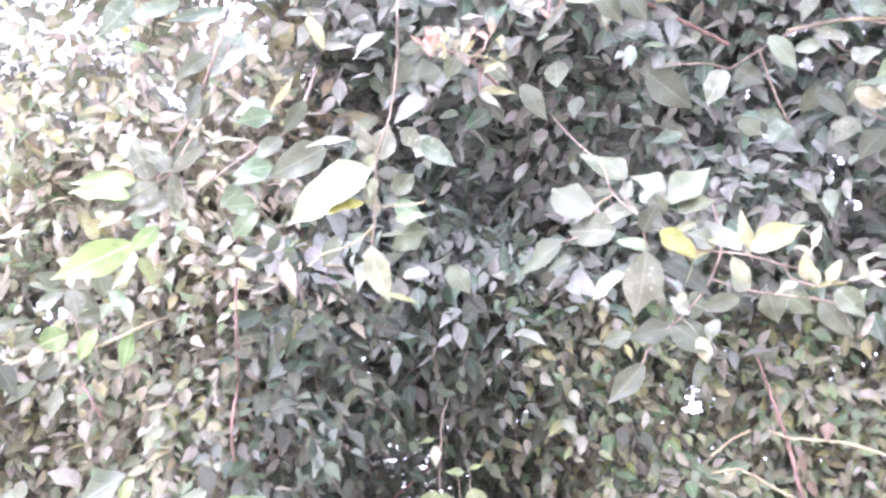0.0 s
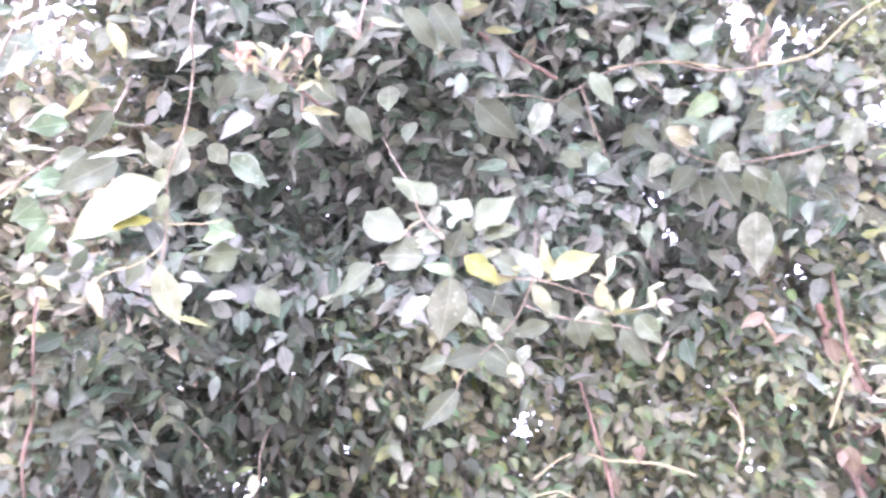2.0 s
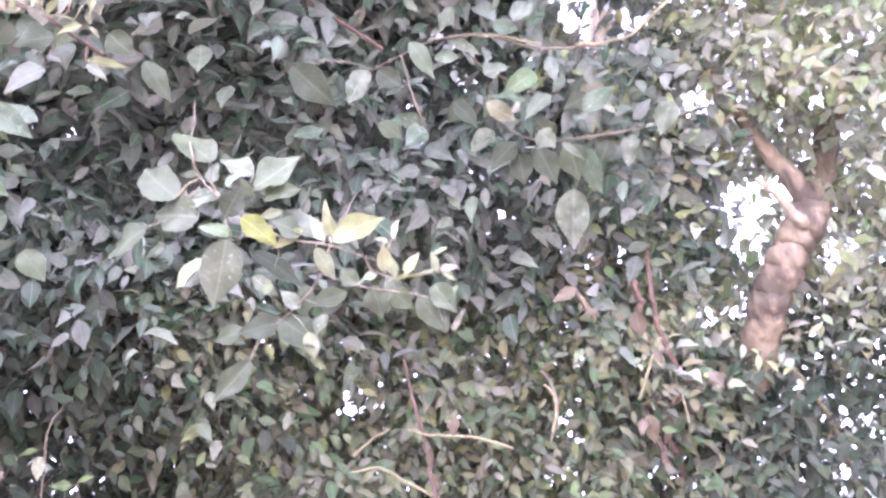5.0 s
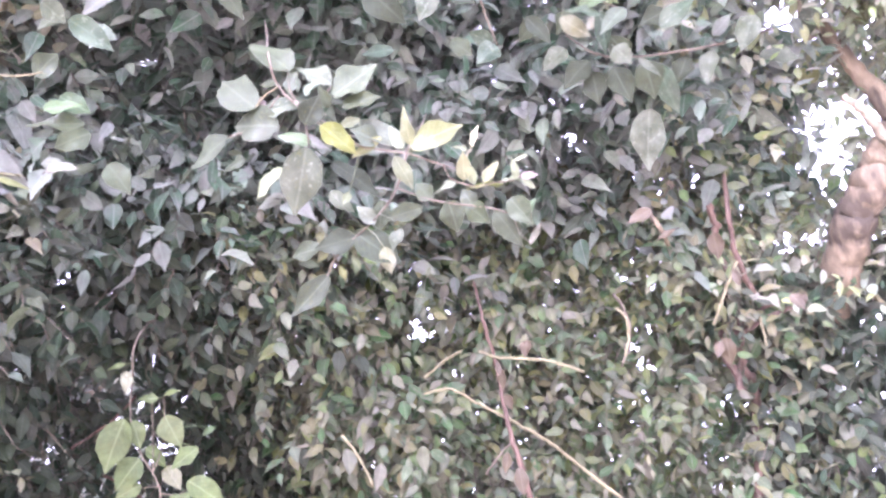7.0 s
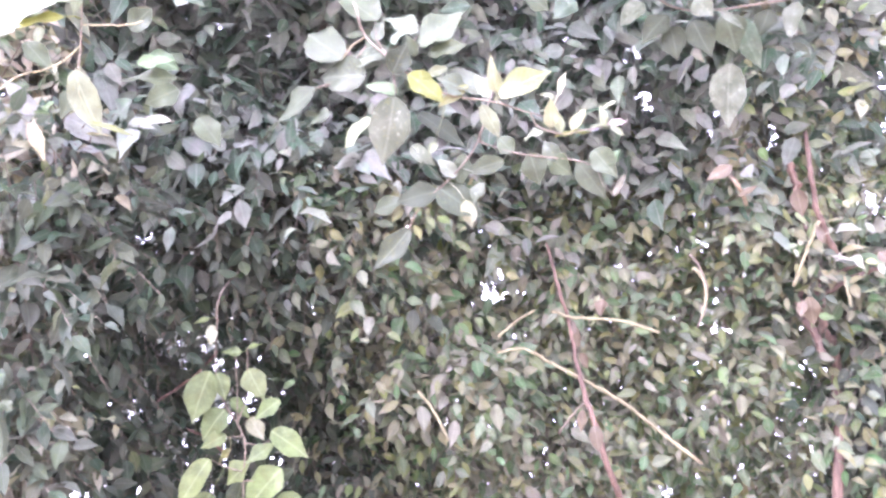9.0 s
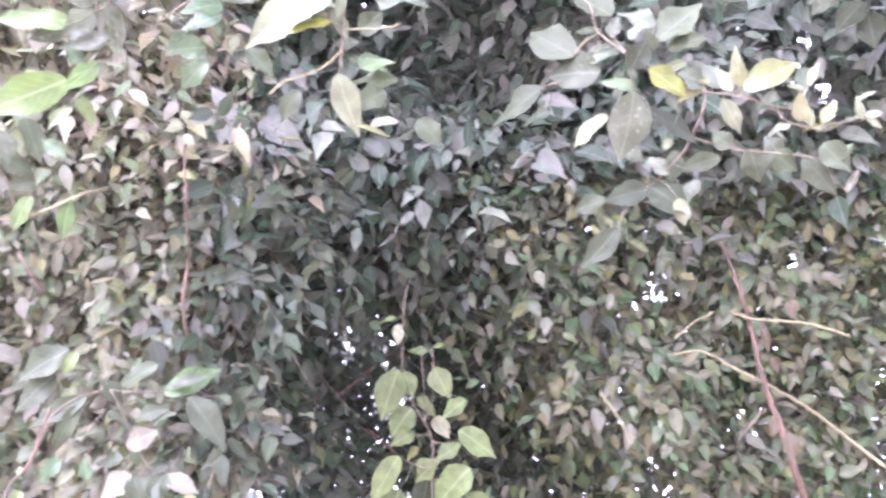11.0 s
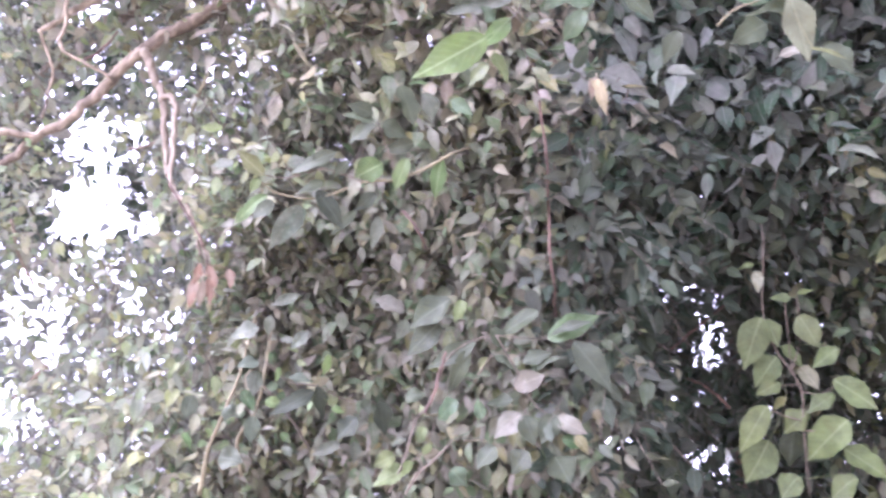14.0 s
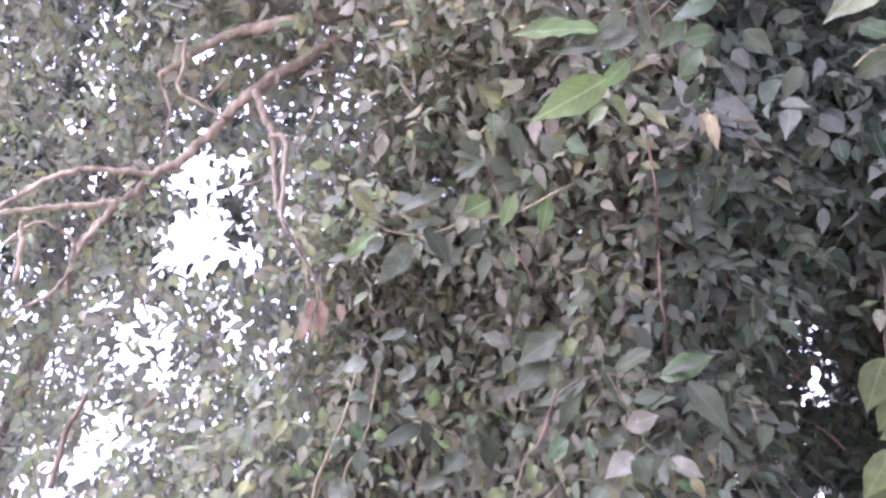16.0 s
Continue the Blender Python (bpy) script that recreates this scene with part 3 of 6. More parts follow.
crown(centre_climber, MASS_LIT_TOP, 42, 450, (-20, 30), (50, 72), (0.1, 0.7), length=0.08, kind=COARSE, spread=0.25)
crown(right_tree, MASS_LIT_TREE, 43, 650, (10, 80), (48, 84), (0.1, 0.9), length=0.08, kind=COARSE, spread=0.25)

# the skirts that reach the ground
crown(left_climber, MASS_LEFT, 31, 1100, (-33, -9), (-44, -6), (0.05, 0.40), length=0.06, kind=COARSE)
crown(centre_climber, MASS_SHADED, 32, 1000, (-12, 16), (-44, -6), (0.05, 0.40), length=0.06, kind=COARSE)
crown(right_shrub, MASS_RIGHT, 33, 1100, (17, 48), (-44, -6), (0.05, 0.45), length=0.06, kind=COARSE)
# right tree's skirt in the same shade-darkened colour
crown(right_tree, MASS_SHADED, 34, 700, (42, 70), (-30, -6), (0.1, 0.6), length=0.06, kind=COARSE)
crown(left_tree, MASS_LEFT, 35, 1000, (-62, -29), (-36, -6), (0.05, 0.7), length=0.06, kind=COARSE)
crown(far_tree, MASS_FAR, 36, 700, (6, 72), (-20, -8), (0.6, 1.5), length=0.09, kind=COARSE, hollow=0.0, spread=0.3)
crown(far_tree_b, MASS_FAR, 37, 600, (-40, 14), (-20, -8), (0.6, 1.5), length=0.09, kind=COARSE, hollow=0.0, spread=0.3)

# ---- trunks, stems and twigs ----
stem("trunk", far_tree_b, [(-0.3, 4.6, -0.1), (-0.34, 4.5, 0.9), (-0.25, 4.3, 1.9), (-0.3, 4.0, 3.0), (-0.2, 3.7, 4.0)], 0.09, 0.04, BARK)
stem("woody_stem", centre_climber, [(0.15, 2.4, -0.06), (0.12, 2.5, 0.6), (0.2, 2.45, 1.2), (0.16, 2.48, 1.9), (0.24, 2.2, 2.6), (0.2, 1.75, 3.1)], 0.022, 0.009, BARK)
stem("woody_stem", centre_climber, [(0.17, 2.42, -0.06), (0.35, 2.5, 0.6), (0.5, 2.4, 1.3), (0.62, 2.42, 2.0), (0.55, 2.1, 2.7)], 0.016, 0.007, BARK)
stem("woody_stem", left_climber, [(-0.33, 1.84, -0.06), (-0.5, 1.95, 0.6), (-0.6, 1.9, 1.3), (-0.7, 1.9, 2.0), (-0.6, 1.7, 2.6)], 0.016, 0.007, BARK)
stem("trunk", right_tree, [(1.820, 2.115, -0.060), (1.811, 2.080, 0.555), (1.762, 2.016, 1.170), (1.774, 2.001, 1.697), (1.764, 1.782, 1.985), (1.689, 1.527, 2.174), (1.674, 1.411, 2.275), (1.701, 1.339, 2.358), (1.764, 1.294, 2.461)], 0.0420, 0.0480, BARK)
stem("limb", right_tree, [(1.758, 1.300, 2.431), (1.730, 1.287, 2.528), (1.721, 1.318, 2.622), (1.646, 1.320, 2.782)], 0.0300, 0.0165, BARK)
stem("limb", right_tree, [(1.763, 1.322, 2.412), (1.908, 1.326, 2.642), (1.942, 1.263, 2.772), (2.042, 1.151, 2.895), (2.141, 1.009, 3.073)], 0.0375, 0.0230, BARK)
stem("dead_twig", right_tree, [(1.695, 1.277, 2.393), (1.627, 1.257, 2.441), (1.577, 1.258, 2.501)], 0.0162, 0.0087, BARK_PALE)
stem("twig", right_tree, [(1.635, 1.346, 2.744), (1.588, 1.309, 2.801), (1.537, 1.262, 2.880)], 0.0120, 0.0059, BARK_PALE)
stem("twig", right_tree, [(1.742, 1.519, 2.142), (1.822, 1.532, 2.059), (1.883, 1.560, 1.965), (1.971, 1.620, 1.793)], 0.0072, 0.0064, TWIG_PALE)
stem("woody_stem", right_shrub, [(1.220, 1.995, -0.060), (1.322, 1.898, 0.617), (1.383, 1.770, 1.295), (1.490, 1.702, 1.875), (1.417, 1.622, 1.951), (1.375, 1.558, 2.021), (1.393, 1.590, 2.139)], 0.0153, 0.0070, TWIG_RED)
stem("woody_stem", right_shrub, [(1.421, 1.527, 2.102), (1.363, 1.484, 2.169), (1.342, 1.462, 2.217), (1.334, 1.438, 2.302), (1.449, 1.559, 2.533), (1.468, 1.594, 2.765)], 0.0075, 0.0041, TWIG_RED)
stem("twig", right_shrub, [(1.390, 1.562, 2.026), (1.444, 1.524, 2.052), (1.525, 1.501, 2.077)], 0.0075, 0.0044, TWIG_RED)
stem("twig", right_shrub, [(1.347, 1.469, 2.162), (1.331, 1.510, 2.107), (1.313, 1.558, 2.040)], 0.0043, 0.0032, TWIG_PALE)
stem("twig", right_shrub, [(1.223, 1.621, 2.377), (1.161, 1.483, 2.260), (1.200, 1.510, 2.230), (1.339, 1.709, 2.261)], 0.0059, 0.0042, BARK)
stem("red_stem", right_shrub, [(0.801, 1.724, 2.191), (0.797, 1.671, 2.065), (0.830, 1.705, 1.971), (0.841, 1.708, 1.863), (0.856, 1.694, 1.762), (0.890, 1.727, 1.672), (0.983, 1.853, 1.518), (1.004, 1.876, 1.044), (1.092, 1.950, 0.492), (1.140, 1.995, -0.060)], 0.0030, 0.0098, TWIG_RED)
stem("twig", right_shrub, [(0.675, 1.774, 1.934), (0.736, 1.753, 1.938), (0.798, 1.749, 1.903), (0.857, 1.736, 1.867), (0.936, 1.741, 1.825), (1.000, 1.743, 1.778), (1.127, 1.750, 1.680)], 0.0030, 0.0041, TWIG_PALE)
stem("twig", right_shrub, [(0.676, 1.758, 1.967), (0.714, 1.731, 1.997), (0.751, 1.710, 2.015)], 0.0030, 0.0025, TWIG_PALE)
stem("twig", right_shrub, [(0.787, 1.699, 2.013), (0.825, 1.684, 1.994), (0.890, 1.677, 1.989), (0.951, 1.662, 1.978), (1.019, 1.652, 1.953)], 0.0030, 0.0030, TWIG_PALE)
stem("twig", right_shrub, [(0.819, 1.812, 1.760), (0.847, 1.784, 1.798), (0.870, 1.766, 1.819)], 0.0025, 0.0025, TWIG)
stem("twig", right_shrub, [(0.469, 1.666, 1.819), (0.504, 1.675, 1.776), (0.534, 1.691, 1.723)], 0.0027, 0.0023, TWIG_PALE)
stem("twig", right_shrub, [(1.070, 1.560, 2.107), (1.097, 1.569, 2.071), (1.112, 1.592, 2.013), (1.098, 1.625, 1.957)], 0.0036, 0.0025, TWIG)
stem("twig", centre_climber, [(0.433, 1.341, 2.939), (0.477, 1.305, 2.868), (0.554, 1.305, 2.820), (0.664, 1.304, 2.751)], 0.0058, 0.0041, TWIG_RED)
stem("twig", right_shrub, [(0.710, 1.159, 2.656), (0.794, 1.126, 2.656), (0.861, 1.104, 2.647), (0.952, 1.121, 2.663)], 0.0030, 0.0024, TWIG_PALE)
stem("twig", right_shrub, [(1.046, 1.129, 2.689), (1.117, 1.100, 2.691), (1.163, 1.075, 2.702), (1.228, 1.015, 2.757), (1.329, 0.948, 2.801)], 0.0038, 0.0022, TWIG_PALE)
stem("trunk", far_tree, [(2.140, 3.315, -0.060), (2.121, 3.132, 0.866), (2.061, 2.919, 1.791), (2.064, 2.777, 2.584), (1.962, 2.309, 3.405), (1.905, 2.077, 3.816), (1.898, 1.954, 4.019), (1.874, 1.711, 4.427)], 0.0665, 0.0475, BARK)
stem("twig", centre_climber, [(-0.063, 1.938, 1.856), (0.005, 1.995, 1.927), (0.059, 1.895, 1.959)], 0.0036, 0.0031, TWIG_RED)
stem("twig", centre_climber, [(-0.010, 2.112, 1.829), (0.044, 2.122, 1.805), (0.090, 2.139, 1.766)], 0.0034, 0.0034, TWIG_RED)
stem("woody_stem", left_climber, [(-0.357, 1.444, 2.289), (-0.329, 1.418, 2.093), (-0.324, 1.485, 2.011), (-0.319, 1.471, 1.917), (-0.309, 1.519, 1.827), (-0.308, 1.709, 1.710), (-0.329, 1.727, 1.179), (-0.289, 1.796, 0.560), (-0.290, 1.835, -0.060)], 0.0020, 0.0034, TWIG_RED)
stem("twig", left_climber, [(-0.575, 1.400, 1.957), (-0.547, 1.400, 1.924), (-0.536, 1.435, 1.901)], 0.0024, 0.0024, TWIG_RED)
stem("twig", left_climber, [(-0.484, 1.417, 1.710), (-0.502, 1.438, 1.648), (-0.517, 1.448, 1.612)], 0.0026, 0.0026, TWIG_RED)
stem("trunk", left_tree, [(-2.880, 2.915, -0.060), (-2.742, 2.785, 0.738), (-2.645, 2.625, 1.536), (-2.506, 2.528, 2.220), (-2.100, 2.300, 2.900), (-1.300, 1.950, 3.000), (-0.910, 1.537, 2.653)], 0.0600, 0.0180, BARK_GREY)
stem("limb", left_tree, [(-0.910, 1.537, 2.653), (-1.086, 1.530, 2.611), (-1.256, 1.503, 2.572), (-1.360, 1.501, 2.537), (-1.448, 1.511, 2.495), (-1.512, 1.526, 2.465)], 0.0180, 0.0060, BARK_GREY)
stem("branch", left_tree, [(-0.975, 1.538, 2.619), (-1.074, 1.558, 2.557), (-1.170, 1.566, 2.502), (-1.264, 1.570, 2.444), (-1.346, 1.586, 2.366), (-1.426, 1.599, 2.284), (-1.501, 1.593, 2.226), (-1.573, 1.592, 2.150), (-1.632, 1.593, 2.082), (-1.675, 1.606, 2.007), (-1.694, 1.636, 1.932)], 0.0175, 0.0070, BARK_GREY)
stem("side_branch", left_tree, [(-1.498, 1.590, 2.224), (-1.564, 1.534, 2.208), (-1.634, 1.476, 2.177), (-1.681, 1.444, 2.130), (-1.736, 1.412, 2.056)], 0.0085, 0.0055, BARK_GREY)
stem("side_branch", left_tree, [(-1.569, 1.594, 2.159), (-1.624, 1.545, 2.123), (-1.678, 1.489, 2.092), (-1.744, 1.424, 2.048)], 0.0085, 0.0060, BARK_GREY)
stem("side_branch", left_tree, [(-1.600, 1.590, 2.114), (-1.644, 1.585, 2.039), (-1.667, 1.592, 1.970), (-1.695, 1.586, 1.914), (-1.742, 1.556, 1.865)], 0.0060, 0.0035, BARK_GREY)
stem("side_branch", left_tree, [(-1.659, 1.587, 2.000), (-1.641, 1.541, 2.037), (-1.670, 1.463, 2.042), (-1.696, 1.418, 1.971)], 0.0050, 0.0035, BARK_GREY)
stem("hanging_branch", left_tree, [(-1.237, 1.526, 2.408), (-1.208, 1.551, 2.342), (-1.185, 1.554, 2.301), (-1.171, 1.562, 2.240), (-1.159, 1.570, 2.172), (-1.144, 1.572, 2.114)], 0.0105, 0.0065, BARK_PALE)
stem("hanging_branch", left_tree, [(-1.165, 1.521, 2.280), (-1.140, 1.515, 2.274), (-1.124, 1.517, 2.248), (-1.121, 1.522, 2.203), (-1.118, 1.530, 2.149), (-1.116, 1.535, 2.096), (-1.100, 1.538, 2.063), (-1.071, 1.544, 2.034), (-1.047, 1.559, 1.978), (-1.030, 1.564, 1.929)], 0.0075, 0.0030, BARK_PALE)
stem("twig", left_tree, [(-1.400, 1.446, 2.512), (-1.413, 1.479, 2.445), (-1.423, 1.490, 2.406), (-1.402, 1.512, 2.386), (-1.361, 1.542, 2.374), (-1.327, 1.567, 2.361)], 0.0050, 0.0040, BARK_GREY)
stem("twig", left_tree, [(-1.483, 1.489, 2.446), (-1.477, 1.520, 2.410), (-1.471, 1.548, 2.377), (-1.484, 1.571, 2.324), (-1.499, 1.590, 2.273)], 0.0040, 0.0028, BARK_GREY)
stem("twig", left_tree, [(-1.378, 1.527, 2.386), (-1.332, 1.517, 2.408), (-1.291, 1.497, 2.438)], 0.0035, 0.0025, TWIG_RED)
stem("twig", left_tree, [(-1.105, 1.585, 2.377), (-1.132, 1.602, 2.328), (-1.155, 1.623, 2.270)], 0.0030, 0.0022, TWIG_PALE)
stem("twig", left_tree, [(-1.318, 1.673, 2.235), (-1.274, 1.677, 2.244), (-1.235, 1.670, 2.263)], 0.0038, 0.0034, BARK_GREY)
stem("twig", left_tree, [(-1.571, 1.920, 1.764), (-1.625, 1.923, 1.707), (-1.671, 1.930, 1.648)], 0.0060, 0.0040, BARK)
stem("twig", left_tree, [(-1.656, 1.791, 1.780), (-1.694, 1.780, 1.675), (-1.707, 1.779, 1.609), (-1.711, 1.785, 1.497)], 0.0060, 0.0075, BARK)
stem("twig", left_tree, [(-1.621, 1.725, 2.078), (-1.610, 1.761, 2.008), (-1.580, 1.809, 1.934)], 0.0045, 0.0035, BARK_GREY)
stem("twig", left_tree, [(-1.670, 1.420, 2.025), (-1.674, 1.446, 1.956), (-1.680, 1.463, 1.897)], 0.0060, 0.0060, BARK_GREY)
stem("twig", left_climber, [(-1.089, 1.562, 2.368), (-1.114, 1.578, 2.312), (-1.139, 1.596, 2.249)], 0.0026, 0.0021, TWIG_PALE)




stem("woody_stem", right_shrub, [(1.334, 1.503, 2.326), (1.352, 1.516, 2.276), (1.349, 1.536, 2.246), (1.365, 1.543, 2.206), (1.384, 1.552, 2.158), (1.401, 1.558, 2.113)], 0.0085, 0.0060, TWIG_RED)
stem("woody_stem", right_shrub, [(1.364, 1.624, 2.021), (1.376, 1.603, 2.051), (1.424, 1.557, 2.070), (1.472, 1.510, 2.085)], 0.0065, 0.0045, TWIG_RED)
stem("woody_stem", right_shrub, [(1.366, 1.618, 2.033), (1.378, 1.621, 1.998), (1.393, 1.624, 1.953), (1.406, 1.631, 1.895)], 0.0095, 0.0085, TWIG_RED)
stem("twig", right_shrub, [(1.303, 1.388, 1.997), (1.310, 1.396, 1.963), (1.314, 1.401, 1.937)], 0.0025, 0.0020, TWIG_PALE)
stem("twig", right_shrub, [(1.057, 1.536, 2.063), (1.076, 1.534, 2.037), (1.081, 1.547, 1.996), (1.074, 1.562, 1.963)], 0.0034, 0.0024, TWIG_PALE)
leaf(right_shrub, (1.049, 1.322, 2.196), (1.005, 1.345, 2.168), 0.028, L_WITHER, -18, 0.14)
leaf(right_shrub, (1.153, 1.282, 2.130), (1.170, 1.306, 2.080), 0.034, L_WITHER, -17, 0.12)
leaf(right_shrub, (1.272, 1.250, 1.991), (1.280, 1.234, 1.952), 0.024, L_WITHER, -7, 0.25)
leaf(right_shrub, (1.291, 1.235, 1.986), (1.279, 1.252, 1.963), 0.022, L_WITHER, -19, 0.20)
leaf(right_shrub, (1.179, 1.351, 1.934), (1.195, 1.369, 1.882), 0.033, L_WITHER, 6, 0.09)
leaf(right_shrub, (1.171, 1.359, 1.928), (1.156, 1.358, 1.896), 0.020, L_WITHER, -20, 0.14)
leaf(right_shrub, (0.838, 1.536, 1.984), (0.827, 1.538, 1.948), 0.026, L_WITHER, 22, 0.25)
leaf(right_shrub, (1.093, 1.317, 2.151), (1.058, 1.343, 2.133), 0.016, L_WITHER, 12, 0.17)
leaf(right_shrub, (1.200, 1.298, 2.025), (1.193, 1.300, 2.068), 0.016, L_WITHER, -16, 0.12)
leaf(right_shrub, (0.780, 1.556, 1.928), (0.789, 1.581, 1.886), 0.017, L_WITHER, -12, 0.10)
leaf(right_shrub, (0.788, 1.568, 1.877), (0.807, 1.579, 1.845), 0.020, L_WITHER, -9, 0.19)
leaf(right_shrub, (0.790, 1.593, 1.766), (0.786, 1.598, 1.721), 0.020, L_WITHER, 0, 0.19)
leaf(right_shrub, (0.810, 1.591, 1.734), (0.820, 1.596, 1.680), 0.029, L_WITHER, 2, 0.17)
leaf(right_shrub, (0.773, 1.554, 1.942), (0.772, 1.548, 1.907), 0.012, L_WITHER, -22, 0.17)

# ---- shoots that hang before the foliage ----

spray = thing("leafy_branch", (0.377, 1.322, 2.315), "arching shoot with dusty grey leaves and pale yellow new growth", "branch", "sprays before the foliage")
stem("stem", spray, [(0.277, 1.387, 2.604), (0.262, 1.105, 2.322), (0.248, 0.905, 2.137), (0.262, 0.903, 2.087), (0.290, 0.891, 2.048), (0.326, 0.897, 2.023), (0.356, 0.897, 2.009), (0.380, 0.894, 2.002), (0.419, 0.886, 1.995), (0.455, 0.881, 1.982), (0.488, 0.874, 1.969)], 0.0016, 0.0010, TWIG)
stem("side_twig", spray, [(0.463, 0.880, 1.978), (0.472, 0.884, 1.964), (0.485, 0.882, 1.957), (0.503, 0.878, 1.951), (0.525, 0.867, 1.952), (0.550, 0.855, 1.952)], 0.0010, 0.0007, TWIG)
stem("side_twig", spray, [(0.290, 0.891, 2.048), (0.312, 0.891, 2.037), (0.339, 0.894, 2.022), (0.383, 0.890, 2.009)], 0.0010, 0.0008, TWIG_GREY)
stem("side_twig", spray, [(0.290, 0.891, 2.048), (0.297, 0.902, 2.025), (0.301, 0.911, 2.007)], 0.0012, 0.0009, TWIG)
stem("side_twig", spray, [(0.262, 0.903, 2.087), (0.246, 0.921, 2.083), (0.237, 0.932, 2.073)], 0.0012, 0.0010, TWIG_PALE)
stem("side_twig", spray, [(0.290, 0.891, 2.048), (0.276, 0.892, 2.073), (0.272, 0.890, 2.101)], 0.0011, 0.0009, TWIG)
stem("side_twig", spray, [(0.301, 0.890, 2.042), (0.315, 0.884, 2.063), (0.324, 0.879, 2.079)], 0.0011, 0.0009, TWIG)
stem("side_twig", spray, [(0.263, 0.905, 2.075), (0.235, 0.945, 2.051), (0.206, 0.977, 2.053)], 0.0011, 0.0009, TWIG)
leaf(spray, (0.274, 0.888, 2.102), (0.219, 0.927, 2.180), 0.048, L_GREYG, 22, 0.19, (0.272, 0.890, 2.097))
leaf(spray, (0.324, 0.878, 2.082), (0.281, 0.886, 2.114), 0.033, L_PALEG, 11, 0.25, (0.323, 0.879, 2.077))
leaf(spray, (0.325, 0.881, 2.064), (0.382, 0.855, 2.105), 0.045, L_GREYG, -7, 0.09, (0.317, 0.882, 2.067))
leaf(spray, (0.237, 0.932, 2.071), (0.183, 0.977, 2.145), 0.050, L_GREY, -15, 0.20, (0.238, 0.931, 2.074))
leaf(spray, (0.263, 0.902, 2.089), (0.232, 0.939, 2.113), 0.012, L_GREYG, 2, 0.15)
leaf(spray, (0.274, 0.894, 2.073), (0.280, 0.883, 2.101), 0.019, L_GREY, -22, 0.18)
leaf(spray, (0.264, 0.918, 2.038), (0.205, 0.964, 2.064), 0.050, L_GREY, -11, 0.21, (0.249, 0.925, 2.063))
leaf(spray, (0.247, 0.925, 2.059), (0.296, 0.893, 2.069), 0.027, L_PALEG, -12, 0.24, (0.249, 0.925, 2.063))
leaf(spray, (0.293, 0.890, 2.025), (0.305, 0.861, 2.052), 0.031, L_MAUVE, 17, 0.22, (0.295, 0.899, 2.030))
leaf(spray, (0.292, 0.887, 2.067), (0.309, 0.867, 2.079), 0.021, L_DARK, -22, 0.19, (0.283, 0.892, 2.060))
leaf(spray, (0.322, 0.884, 2.050), (0.308, 0.865, 2.069), 0.015, L_GREYG, -9, 0.26, (0.312, 0.885, 2.058))
leaf(spray, (0.337, 0.881, 2.051), (0.379, 0.855, 2.059), 0.024, L_GREYG, -12, 0.25, (0.315, 0.884, 2.063))
leaf(spray, (0.205, 0.978, 2.052), (0.134, 1.076, 2.035), 0.050, L_GREY, 12, 0.13, (0.210, 0.973, 2.053))
leaf(spray, (0.295, 0.895, 1.996), (0.291, 0.936, 1.921), 0.051, L_WHITE, -11, 0.24, (0.301, 0.910, 2.009))
leaf(spray, (0.273, 0.929, 1.982), (0.235, 0.986, 1.972), 0.028, L_BRIGHT, 2, 0.25, (0.301, 0.910, 2.009))
leaf(spray, (0.310, 0.879, 2.019), (0.356, 0.879, 1.984), 0.030, L_SPOT, -12, 0.13, (0.317, 0.895, 2.029))
leaf(spray, (0.304, 0.909, 2.010), (0.263, 0.912, 2.028), 0.018, L_GREEN, -1, 0.25)
leaf(spray, (0.387, 0.885, 2.015), (0.352, 0.908, 1.994), 0.015, L_LIME, -22, 0.13, (0.377, 0.891, 2.010))
leaf(spray, (0.361, 0.881, 2.035), (0.330, 0.897, 2.031), 0.012, L_BRIGHT, -18, 0.19, (0.355, 0.893, 2.017))
leaf(spray, (0.411, 0.892, 2.012), (0.351, 0.899, 2.045), 0.039, L_WHITE, 8, 0.14, (0.410, 0.888, 1.997))
leaf(spray, (0.386, 0.894, 2.011), (0.349, 0.881, 2.023), 0.027, L_SILVER, 8, 0.21, (0.377, 0.891, 2.010))
leaf(spray, (0.423, 0.880, 2.004), (0.405, 0.848, 2.037), 0.020, L_LIME, -21, 0.21, (0.419, 0.886, 1.995))
leaf(spray, (0.422, 0.874, 1.995), (0.473, 0.832, 2.017), 0.034, L_LIME, 3, 0.25, (0.424, 0.885, 1.993))
leaf(spray, (0.413, 0.885, 2.000), (0.398, 0.881, 2.031), 0.018, L_BRIGHT, 1, 0.08, (0.414, 0.887, 1.996))
leaf(spray, (0.404, 0.892, 1.993), (0.433, 0.912, 1.958), 0.021, L_BRIGHT, 6, 0.15, (0.405, 0.889, 1.998))
leaf(spray, (0.494, 0.857, 1.995), (0.494, 0.831, 2.011), 0.014, L_STRAW, -10, 0.09, (0.484, 0.875, 1.971))
leaf(spray, (0.489, 0.879, 1.959), (0.479, 0.855, 1.986), 0.019, L_LIME, 7, 0.10, (0.487, 0.882, 1.957))
leaf(spray, (0.490, 0.861, 1.992), (0.469, 0.858, 1.995), 0.008, L_BRIGHT, 11, 0.14, (0.484, 0.875, 1.971))
leaf(spray, (0.479, 0.884, 1.958), (0.451, 0.896, 1.948), 0.017, L_BRIGHT, 15, 0.13)
leaf(spray, (0.512, 0.872, 1.954), (0.529, 0.859, 1.982), 0.016, L_LIME, -4, 0.21)
